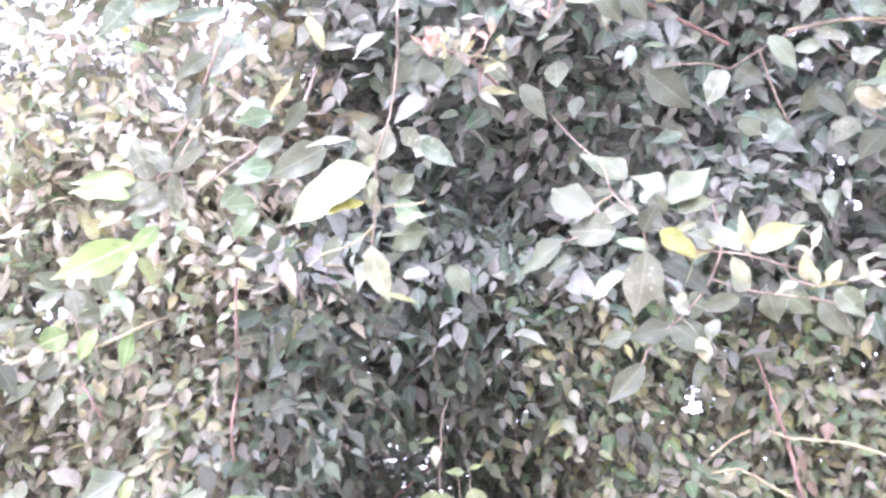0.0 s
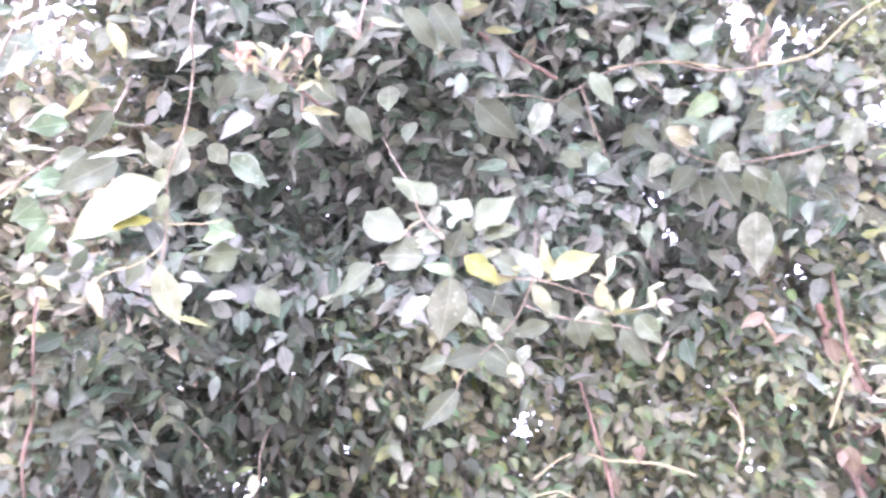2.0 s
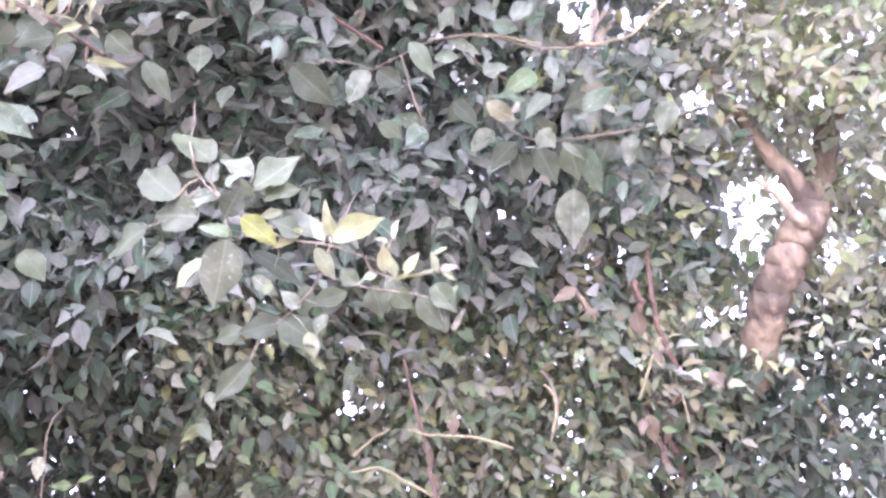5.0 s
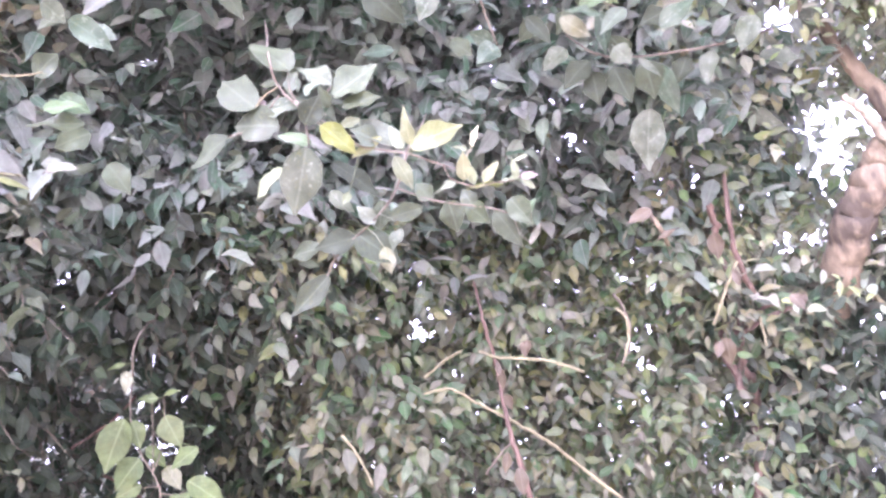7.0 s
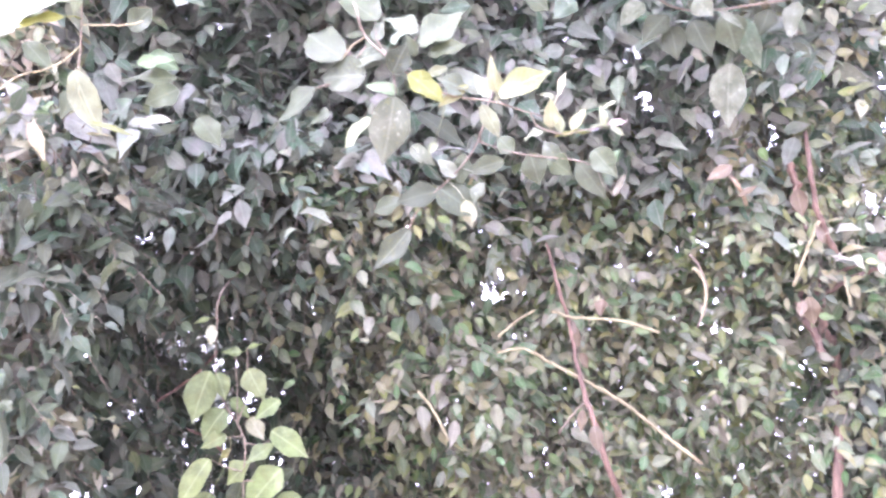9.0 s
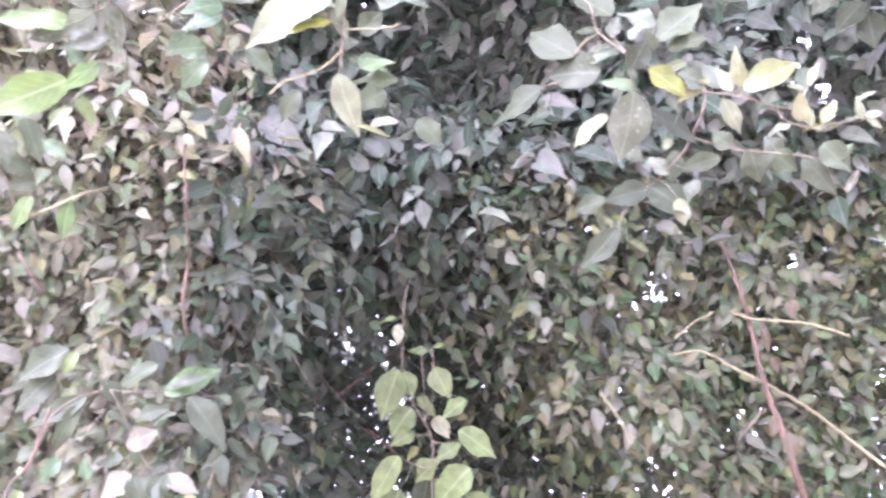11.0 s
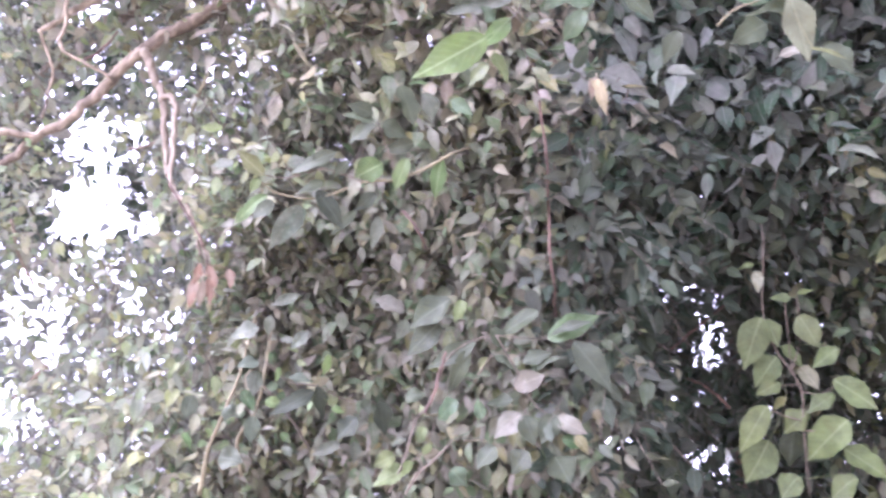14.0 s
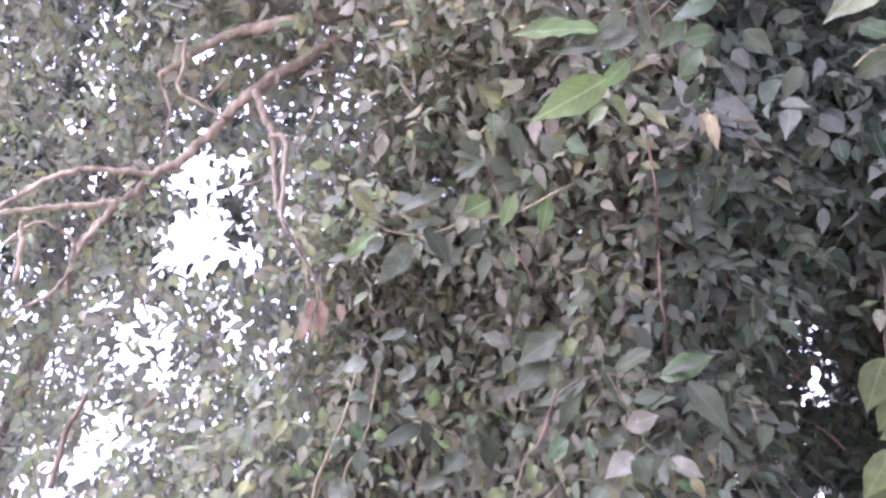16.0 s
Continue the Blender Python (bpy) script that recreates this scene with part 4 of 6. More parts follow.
leaf(spray, (0.499, 0.879, 1.951), (0.541, 0.873, 1.957), 0.015, L_SPOT, -17, 0.09)
leaf(spray, (0.501, 0.877, 1.953), (0.490, 0.865, 1.980), 0.013, L_BRIGHT, 1, 0.12)
leaf(spray, (0.547, 0.851, 1.950), (0.536, 0.836, 1.970), 0.011, L_BRIGHT, 22, 0.25, (0.547, 0.856, 1.952))
leaf(spray, (0.543, 0.848, 1.972), (0.555, 0.829, 1.975), 0.007, L_BRIGHT, -2, 0.18, (0.547, 0.856, 1.952))
leaf(spray, (0.552, 0.852, 1.955), (0.576, 0.848, 1.959), 0.010, L_PINK, 18, 0.14, (0.547, 0.856, 1.952))
leaf(spray, (0.554, 0.853, 1.952), (0.574, 0.853, 1.941), 0.008, L_BRIGHT, 8, 0.11, (0.547, 0.856, 1.952))
leaf(spray, (0.549, 0.855, 1.953), (0.523, 0.848, 1.947), 0.008, L_BRIGHT, 16, 0.11)
leaf(spray, (0.337, 0.965, 2.021), (0.406, 0.963, 1.978), 0.028, L_MAUVE, -7, 0.18, (0.301, 0.910, 2.009))
leaf(spray, (0.238, 0.947, 2.098), (0.255, 0.929, 2.064), 0.009, L_PINK, -6, 0.21, (0.239, 0.929, 2.076))
leaf(spray, (0.358, 0.952, 1.971), (0.350, 0.956, 1.954), 0.012, L_BRIGHT, -19, 0.16, (0.362, 0.897, 2.007))
leaf(spray, (0.232, 1.045, 2.062), (0.195, 1.086, 2.061), 0.029, L_GREY, 9, 0.26, (0.210, 0.973, 2.053))

spray_low = thing("leafy_branch", (0.512, 1.312, 2.160), "drooping shoot with grey dusty leaves under the pale spray", "branch", "sprays before the foliage")
stem("stem", spray_low, [(0.613, 1.407, 2.430), (0.538, 1.223, 2.258), (0.472, 1.063, 2.121), (0.460, 1.100, 2.069), (0.434, 1.133, 2.033), (0.407, 1.158, 2.011), (0.381, 1.181, 1.988), (0.368, 1.199, 1.961)], 0.0020, 0.0012, TWIG)
stem("side_twig", spray_low, [(0.460, 1.100, 2.069), (0.509, 1.083, 2.043), (0.555, 1.060, 2.026), (0.592, 1.039, 2.011), (0.617, 1.027, 1.995)], 0.0016, 0.0010, TWIG)
leaf(spray_low, (0.408, 1.156, 2.015), (0.471, 1.147, 1.960), 0.056, L_GREY, 4, 0.25)
leaf(spray_low, (0.408, 1.158, 2.009), (0.345, 1.187, 2.001), 0.038, L_MAUVE, -13, 0.10)
leaf(spray_low, (0.370, 1.198, 1.961), (0.321, 1.236, 1.901), 0.039, L_GREY, -13, 0.09)
leaf(spray_low, (0.441, 1.118, 2.056), (0.444, 1.155, 2.015), 0.029, L_SILVER, -12, 0.16, (0.447, 1.117, 2.051))
leaf(spray_low, (0.365, 1.146, 2.079), (0.399, 1.142, 2.043), 0.025, L_PALEG, 9, 0.26, (0.417, 1.149, 2.020))
leaf(spray_low, (0.434, 1.137, 2.025), (0.402, 1.132, 2.050), 0.023, L_PALEG, -5, 0.20, (0.430, 1.137, 2.030))
leaf(spray_low, (0.498, 1.095, 2.035), (0.440, 1.127, 2.025), 0.028, L_GREYG, -13, 0.13, (0.502, 1.085, 2.047))
leaf(spray_low, (0.530, 1.071, 2.037), (0.553, 1.088, 1.994), 0.041, L_GREY, 12, 0.10)
leaf(spray_low, (0.555, 1.060, 2.026), (0.588, 1.053, 1.996), 0.032, L_GREYG, 9, 0.25)
leaf(spray_low, (0.609, 1.020, 2.020), (0.633, 1.005, 1.972), 0.036, L_GREYG, 9, 0.24, (0.605, 1.033, 2.003))
leaf(spray_low, (0.591, 1.041, 2.010), (0.634, 1.042, 1.954), 0.036, L_GREY, 10, 0.13)
leaf(spray_low, (0.636, 1.031, 1.952), (0.654, 1.012, 1.983), 0.011, L_PINKG, 0, 0.15, (0.614, 1.028, 1.997))
leaf(spray_low, (0.509, 1.083, 2.043), (0.484, 1.087, 2.073), 0.028, L_GREYG, -3, 0.21)
leaf(spray_low, (0.566, 1.055, 2.019), (0.548, 1.057, 2.053), 0.026, L_GREY, -5, 0.15)
leaf(spray_low, (0.471, 1.122, 2.011), (0.454, 1.135, 1.977), 0.027, L_PALEG, 22, 0.23, (0.437, 1.129, 2.038))
leaf(spray_low, (0.364, 1.222, 2.019), (0.316, 1.258, 2.019), 0.032, L_GREYG, -1, 0.21, (0.380, 1.184, 1.985))
leaf(spray_low, (0.624, 1.022, 1.993), (0.640, 0.999, 2.012), 0.022, L_GREEN, -22, 0.20, (0.614, 1.028, 1.997))
leaf(spray_low, (0.448, 1.145, 1.990), (0.460, 1.164, 1.951), 0.025, L_OLIVE, -2, 0.17, (0.420, 1.146, 2.022))

white_spray = thing("leafy_branch", (-0.044, 0.794, 2.350), "hanging shoot with bleached white leaves and one yellow leaf", "branch", "sprays before the foliage")
stem("stem", white_spray, [(-0.049, 0.982, 2.972), (-0.040, 0.836, 2.521), (-0.033, 0.677, 2.194), (-0.031, 0.725, 2.144), (-0.035, 0.758, 2.104), (-0.041, 0.775, 2.082), (-0.051, 0.794, 2.054), (-0.050, 0.820, 2.017), (-0.050, 0.838, 1.987), (-0.052, 0.852, 1.961)], 0.0012, 0.0009, TWIG)
stem("side_twig", white_spray, [(-0.050, 0.838, 1.985), (-0.066, 0.846, 1.970), (-0.084, 0.850, 1.959), (-0.108, 0.852, 1.950), (-0.125, 0.858, 1.935)], 0.0011, 0.0008, TWIG_PALE)
stem("side_twig", white_spray, [(-0.048, 0.827, 2.004), (-0.019, 0.827, 2.007), (-0.004, 0.826, 2.009), (0.012, 0.823, 2.013)], 0.0009, 0.0008, TWIG_PALE)
stem("side_twig", white_spray, [(-0.041, 0.775, 2.082), (-0.056, 0.784, 2.069), (-0.080, 0.792, 2.054)], 0.0008, 0.0006, TWIG_PALE)
leaf(white_spray, (-0.058, 0.794, 2.036), (-0.159, 0.821, 1.979), 0.053, L_BRIGHT, 7, 0.30, (-0.051, 0.804, 2.040))
leaf(white_spray, (-0.060, 0.819, 2.025), (-0.114, 0.808, 2.029), 0.030, L_BRIGHT, 21, 0.13, (-0.050, 0.816, 2.021))
leaf(white_spray, (-0.062, 0.807, 1.997), (-0.112, 0.804, 1.978), 0.016, L_SPOT, 19, 0.22, (-0.050, 0.824, 2.009))
leaf(white_spray, (-0.054, 0.793, 2.056), (-0.067, 0.820, 2.037), 0.019, L_BRIGHT, 4, 0.14)
leaf(white_spray, (-0.065, 0.815, 2.022), (-0.040, 0.841, 2.001), 0.016, L_WHITE, 22, 0.14, (-0.050, 0.816, 2.021))
leaf(white_spray, (-0.051, 0.809, 2.033), (-0.059, 0.815, 2.009), 0.013, L_BRIGHT, -1, 0.16)
leaf(white_spray, (-0.048, 0.797, 2.051), (-0.035, 0.772, 2.084), 0.031, L_PALE, -12, 0.17)
leaf(white_spray, (-0.061, 0.793, 2.056), (-0.072, 0.765, 2.079), 0.019, L_PALE, 8, 0.12, (-0.068, 0.788, 2.061))
leaf(white_spray, (-0.072, 0.781, 2.070), (-0.078, 0.755, 2.076), 0.013, L_PALE, 20, 0.13, (-0.065, 0.787, 2.063))
leaf(white_spray, (-0.081, 0.782, 2.068), (-0.133, 0.768, 2.054), 0.011, L_PALEG, 15, 0.21, (-0.074, 0.790, 2.058))
leaf(white_spray, (-0.120, 0.851, 2.103), (-0.193, 0.878, 2.066), 0.043, L_GREY, -3, 0.17, (-0.077, 0.791, 2.056))
leaf(white_spray, (-0.054, 0.843, 1.957), (-0.028, 0.875, 1.899), 0.031, L_BRIGHT, 18, 0.38, (-0.052, 0.850, 1.964))
leaf(white_spray, (-0.035, 0.858, 1.905), (0.011, 0.877, 1.903), 0.009, L_LIME, -10, 0.13, (-0.052, 0.850, 1.964))
leaf(white_spray, (0.022, 1.059, 2.106), (-0.055, 1.058, 2.095), 0.036, L_GREYG, 19, 0.11)
leaf(white_spray, (-0.031, 1.052, 2.117), (0.017, 1.050, 2.134), 0.025, L_GREEN, -11, 0.11)
leaf(white_spray, (0.052, 1.083, 2.060), (0.086, 1.080, 2.019), 0.036, L_GREYG, 8, 0.19)
leaf(white_spray, (-0.015, 1.047, 2.022), (0.022, 1.029, 2.026), 0.021, L_PINKG, -14, 0.26)
leaf(white_spray, (-0.000, 0.963, 2.200), (0.059, 0.989, 2.184), 0.038, L_DARK, 8, 0.10)
leaf(white_spray, (-0.225, 1.038, 2.196), (-0.280, 1.019, 2.170), 0.036, L_GREEN, 7, 0.11)
leaf(white_spray, (-0.246, 1.067, 2.144), (-0.291, 1.064, 2.135), 0.033, L_GREEN, -18, 0.14)
leaf(white_spray, (-0.216, 0.954, 2.229), (-0.264, 0.945, 2.206), 0.031, L_GREEN, 1, 0.19)
leaf(white_spray, (-0.032, 0.989, 2.125), (-0.009, 0.966, 2.150), 0.033, L_GREYG, -5, 0.08)
leaf(white_spray, (-0.028, 0.936, 2.201), (0.002, 0.958, 2.189), 0.027, L_PALEG, 22, 0.23)

red_shoot = thing("leafy_branch", (0.095, 1.038, 2.413), "flushing shoot with narrow orange and yellow young leaves", "branch", "sprays before the foliage")
stem("stem", red_shoot, [(0.124, 1.050, 2.389), (0.084, 0.923, 2.310), (0.056, 0.877, 2.291), (0.015, 0.874, 2.301), (-0.002, 0.866, 2.317)], 0.0028, 0.0012, TWIG_RED)
leaf(red_shoot, (0.012, 0.895, 2.321), (0.001, 0.874, 2.321), 0.007, L_RUST, 1, 0.17, (0.009, 0.871, 2.306))
leaf(red_shoot, (0.008, 0.858, 2.282), (0.028, 0.847, 2.288), 0.007, L_LIME, 2, 0.21, (0.015, 0.874, 2.301))
leaf(red_shoot, (0.091, 0.876, 2.327), (0.073, 0.856, 2.317), 0.010, L_RUST, -14, 0.17, (0.071, 0.902, 2.301))
leaf(red_shoot, (0.021, 0.912, 2.319), (0.032, 0.890, 2.314), 0.007, L_RUST, -10, 0.23, (0.019, 0.874, 2.300))
leaf(red_shoot, (0.040, 0.884, 2.336), (0.034, 0.893, 2.309), 0.007, L_PALEG, -10, 0.19, (0.030, 0.875, 2.297))
leaf(red_shoot, (0.034, 0.916, 2.338), (0.016, 0.902, 2.340), 0.007, L_RUST, 7, 0.21, (0.074, 0.906, 2.303))
leaf(red_shoot, (0.107, 0.858, 2.266), (0.080, 0.858, 2.248), 0.010, L_LIME, -4, 0.18, (0.056, 0.877, 2.291))
leaf(red_shoot, (0.057, 0.913, 2.325), (0.072, 0.882, 2.331), 0.009, L_LIME, 2, 0.14, (0.077, 0.911, 2.305))
leaf(red_shoot, (0.111, 0.919, 2.321), (0.125, 0.923, 2.309), 0.006, L_OLIVE, 1, 0.11, (0.088, 0.935, 2.317))
leaf(red_shoot, (0.113, 0.889, 2.298), (0.113, 0.865, 2.294), 0.009, L_LIME, 11, 0.21, (0.077, 0.911, 2.305))
leaf(red_shoot, (0.025, 0.863, 2.322), (0.011, 0.859, 2.321), 0.010, L_RUST, 7, 0.17, (0.008, 0.870, 2.308))
leaf(red_shoot, (0.028, 0.866, 2.274), (0.027, 0.842, 2.287), 0.007, L_LIME, 14, 0.16, (0.034, 0.875, 2.296))
leaf(red_shoot, (0.112, 0.893, 2.351), (0.113, 0.893, 2.326), 0.010, L_LIME, 5, 0.14, (0.084, 0.923, 2.310))
leaf(red_shoot, (-0.004, 0.897, 2.314), (0.006, 0.875, 2.307), 0.007, L_PALEG, -10, 0.08, (0.006, 0.869, 2.309))
leaf(red_shoot, (0.060, 0.842, 2.302), (0.048, 0.839, 2.268), 0.010, L_LIME, 14, 0.2, (0.052, 0.877, 2.292))
leaf(red_shoot, (0.002, 0.872, 2.301), (-0.019, 0.849, 2.297), 0.008, L_RUST, 3, 0.2, (0.008, 0.870, 2.308))
leaf(red_shoot, (0.037, 0.913, 2.350), (0.021, 0.901, 2.363), 0.008, L_LIME, -7, 0.21, (0.074, 0.906, 2.303))
leaf(red_shoot, (0.049, 0.853, 2.308), (0.027, 0.845, 2.316), 0.009, L_OLIVE, 1, 0.12, (0.045, 0.876, 2.294))
leaf(red_shoot, (0.045, 0.912, 2.333), (0.048, 0.898, 2.346), 0.010, L_OLIVE, 7, 0.17, (0.074, 0.906, 2.303))
leaf(red_shoot, (0.002, 0.885, 2.304), (0.012, 0.863, 2.304), 0.010, L_RUST, 6, 0.2, (0.011, 0.872, 2.305))
leaf(red_shoot, (0.026, 0.860, 2.288), (0.021, 0.846, 2.292), 0.008, L_RUST, 12, 0.18, (0.026, 0.875, 2.298))
leaf(red_shoot, (-0.002, 0.879, 2.317), (0.018, 0.855, 2.309), 0.010, L_RUST, 13, 0.1, (0.001, 0.867, 2.314))
leaf(red_shoot, (0.012, 0.908, 2.314), (-0.005, 0.896, 2.335), 0.010, L_RUST, 0, 0.22, (0.015, 0.874, 2.301))
leaf(red_shoot, (0.065, 0.842, 2.300), (0.068, 0.833, 2.308), 0.006, L_RUST, 3, 0.13, (0.056, 0.877, 2.291))
leaf(red_shoot, (0.006, 0.844, 2.298), (0.017, 0.832, 2.302), 0.006, L_RUST, 9, 0.23, (0.006, 0.869, 2.309))
leaf(red_shoot, (0.010, 0.853, 2.284), (0.017, 0.837, 2.290), 0.007, L_RUST, 7, 0.16, (0.015, 0.874, 2.301))
leaf(red_shoot, (0.015, 0.870, 2.308), (0.002, 0.849, 2.316), 0.018, L_RED, -1, 0.18)
leaf(red_shoot, (0.066, 0.882, 2.283), (0.045, 0.859, 2.279), 0.018, L_PINKG, 5, 0.17, (0.058, 0.882, 2.293))
leaf(red_shoot, (0.095, 0.860, 2.320), (0.091, 0.839, 2.334), 0.011, L_RUST, 8, 0.07, (0.064, 0.890, 2.296))
leaf(red_shoot, (0.098, 1.072, 2.393), (0.158, 1.049, 2.381), 0.014, L_LIME, 10, 0.21, (0.124, 1.050, 2.389))
leaf(red_shoot, (0.098, 1.074, 2.389), (0.128, 1.064, 2.355), 0.015, L_PALE, -1, 0.24, (0.124, 1.050, 2.389))
leaf(red_shoot, (0.179, 1.141, 2.469), (0.225, 1.151, 2.401), 0.037, L_GREY, 5, 0.2)
leaf(red_shoot, (0.117, 1.163, 2.538), (0.159, 1.166, 2.495), 0.047, L_GREYG, 15, 0.1)
leaf(red_shoot, (0.033, 1.175, 2.522), (-0.030, 1.181, 2.502), 0.055, L_GREYG, 13, 0.1)
leaf(red_shoot, (0.062, 1.138, 2.525), (0.043, 1.154, 2.484), 0.035, L_GREYG, -10, 0.18)
leaf(red_shoot, (-0.031, 1.148, 2.514), (-0.049, 1.156, 2.466), 0.042, L_GREY, -14, 0.24)
leaf(red_shoot, (-0.006, 1.119, 2.523), (-0.047, 1.119, 2.514), 0.035, L_GREYG, 12, 0.07)
stem("side_twig", red_shoot, [(0.098, 1.054, 2.425), (0.097, 1.074, 2.389)], 0.0019, 0.0014, TWIG_RED)

pink_shoot = thing("leafy_branch", (0.158, 0.773, 2.343), "thin shoot tip with pale pink curled leaves", "branch", "sprays before the foliage")
stem("stem", pink_shoot, [(0.170, 0.790, 2.374), (0.157, 0.751, 2.279), (0.160, 0.761, 2.260), (0.170, 0.753, 2.273), (0.177, 0.746, 2.286)], 0.0019, 0.0014, TWIG_RED)
leaf(pink_shoot, (0.174, 0.738, 2.260), (0.139, 0.757, 2.218), 0.011, L_WHITE, -13, 0.21, (0.169, 0.754, 2.272))
leaf(pink_shoot, (0.152, 0.753, 2.276), (0.123, 0.754, 2.272), 0.009, L_PINKG, -13, 0.11)
leaf(pink_shoot, (0.160, 0.763, 2.257), (0.142, 0.738, 2.256), 0.007, L_RUST, -14, 0.13)
leaf(pink_shoot, (0.170, 0.748, 2.283), (0.210, 0.739, 2.267), 0.010, L_BRIGHT, 6, 0.13)
leaf(pink_shoot, (0.225, 0.809, 2.377), (0.283, 0.832, 2.329), 0.035, L_GREY, -5, 0.15, (0.170, 0.790, 2.374))
leaf(pink_shoot, (0.264, 0.803, 2.385), (0.311, 0.820, 2.325), 0.041, L_MAUVE, -9, 0.19)

dark_spray = thing("leafy_branch", (-0.270, 0.841, 2.382), "overhanging shoot with long dark green leaves against the sky", "branch", "sprays before the foliage")
stem("stem", dark_spray, [(-0.255, 0.832, 2.396), (-0.274, 0.842, 2.276), (-0.317, 0.911, 2.193), (-0.382, 1.019, 2.167), (-0.394, 1.056, 2.141)], 0.0024, 0.0013, TWIG)
leaf(dark_spray, (-0.399, 0.826, 2.313), (-0.435, 0.838, 2.255), 0.034, L_DARK, 0, 0.14)
leaf(dark_spray, (-0.333, 0.824, 2.311), (-0.408, 0.830, 2.277), 0.023, L_DARK, -12, 0.24, (-0.270, 0.840, 2.298))
leaf(dark_spray, (-0.271, 0.827, 2.303), (-0.355, 0.833, 2.293), 0.020, L_DARK, -2, 0.08, (-0.269, 0.839, 2.309))
leaf(dark_spray, (-0.252, 0.862, 2.299), (-0.286, 0.878, 2.227), 0.044, L_DARK, 14, 0.11, (-0.270, 0.840, 2.298))
leaf(dark_spray, (-0.246, 0.849, 2.259), (-0.276, 0.855, 2.223), 0.020, L_PALEG, 7, 0.13, (-0.278, 0.848, 2.268))
leaf(dark_spray, (-0.290, 0.856, 2.250), (-0.334, 0.858, 2.210), 0.025, L_GREY, 9, 0.15, (-0.286, 0.861, 2.253))
leaf(dark_spray, (-0.304, 0.876, 2.214), (-0.315, 0.887, 2.160), 0.017, L_MAUVE, 6, 0.19, (-0.301, 0.886, 2.223))
leaf(dark_spray, (-0.167, 0.866, 2.328), (-0.174, 0.868, 2.282), 0.019, L_WHITE, -7, 0.08)
leaf(dark_spray, (-0.167, 0.862, 2.335), (-0.138, 0.864, 2.280), 0.021, L_LIME, -5, 0.19)
leaf(dark_spray, (-0.149, 0.882, 2.297), (-0.098, 0.867, 2.292), 0.013, L_WHITE, -12, 0.19)
leaf(dark_spray, (-0.187, 0.907, 2.253), (-0.209, 0.918, 2.209), 0.011, L_LIME, -14, 0.2)
leaf(dark_spray, (-0.329, 0.994, 2.209), (-0.364, 0.998, 2.169), 0.023, L_GREY, 3, 0.21, (-0.352, 0.970, 2.179))
leaf(dark_spray, (-0.442, 0.998, 2.210), (-0.401, 1.007, 2.156), 0.034, L_PALEG, 8, 0.19)
leaf(dark_spray, (-0.389, 1.024, 2.201), (-0.439, 1.014, 2.212), 0.026, L_PALEG, 13, 0.24, (-0.382, 1.019, 2.167))

green_spray = thing("leafy_branch", (-0.377, 1.225, 2.331), "hanging shoot with fresh light green veined leaves", "branch", "sprays before the foliage")
stem("stem", green_spray, [(-0.383, 1.220, 2.767), (-0.318, 1.023, 2.477), (-0.271, 0.868, 2.282), (-0.284, 0.892, 2.251), (-0.306, 0.927, 2.198), (-0.330, 0.949, 2.156), (-0.348, 0.964, 2.125), (-0.365, 0.967, 2.110)], 0.0019, 0.0010, TWIG)
stem("side_twig", green_spray, [(-0.348, 0.964, 2.125), (-0.352, 0.975, 2.104), (-0.353, 0.984, 2.089)], 0.0010, 0.0008, TWIG)
stem("side_twig", green_spray, [(-0.348, 0.964, 2.125), (-0.337, 0.983, 2.100), (-0.347, 0.997, 2.071), (-0.359, 1.000, 2.058)], 0.0012, 0.0010, TWIG)
leaf(green_spray, (-0.385, 0.985, 2.022), (-0.472, 0.973, 1.955), 0.048, L_FRESH, -20, 0.23, (-0.357, 1.000, 2.060))
leaf(green_spray, (-0.359, 0.999, 2.060), (-0.392, 1.000, 2.014), 0.025, L_FRESH, -4, 0.18)
leaf(green_spray, (-0.387, 1.018, 2.004), (-0.413, 1.014, 1.971), 0.023, L_SPRIG, 15, 0.18, (-0.357, 1.000, 2.060))
leaf(green_spray, (-0.381, 1.014, 2.017), (-0.356, 1.030, 1.983), 0.022, L_SPRIG, -14, 0.13, (-0.357, 1.000, 2.060))
leaf(green_spray, (-0.396, 0.969, 2.087), (-0.474, 0.948, 2.081), 0.036, L_FRESH, 19, 0.16, (-0.363, 0.966, 2.112))
leaf(green_spray, (-0.399, 0.979, 2.088), (-0.436, 0.971, 2.068), 0.024, L_PALE, -12, 0.18, (-0.363, 0.966, 2.112))
leaf(green_spray, (-0.363, 0.968, 2.109), (-0.401, 0.974, 2.075), 0.031, L_WHITE, -10, 0.19, (-0.363, 0.966, 2.112))
leaf(green_spray, (-0.344, 0.984, 2.095), (-0.405, 0.983, 2.058), 0.021, L_PALE, 0, 0.25, (-0.339, 0.987, 2.093))
leaf(green_spray, (-0.373, 0.962, 2.112), (-0.393, 0.929, 2.156), 0.039, L_PALE, 2, 0.23, (-0.363, 0.966, 2.112))
leaf(green_spray, (-0.349, 0.962, 2.127), (-0.377, 0.937, 2.148), 0.033, L_PALEG, 17, 0.10)
leaf(green_spray, (-0.345, 0.963, 2.128), (-0.298, 0.944, 2.163), 0.018, L_PALE, 14, 0.18)
leaf(green_spray, (-0.344, 0.965, 2.125), (-0.332, 0.997, 2.070), 0.024, L_PALE, -8, 0.15, (-0.348, 0.964, 2.125))
leaf(green_spray, (-0.348, 0.987, 2.088), (-0.329, 1.001, 2.068), 0.014, L_BRIGHT, 2, 0.17, (-0.342, 0.990, 2.085))
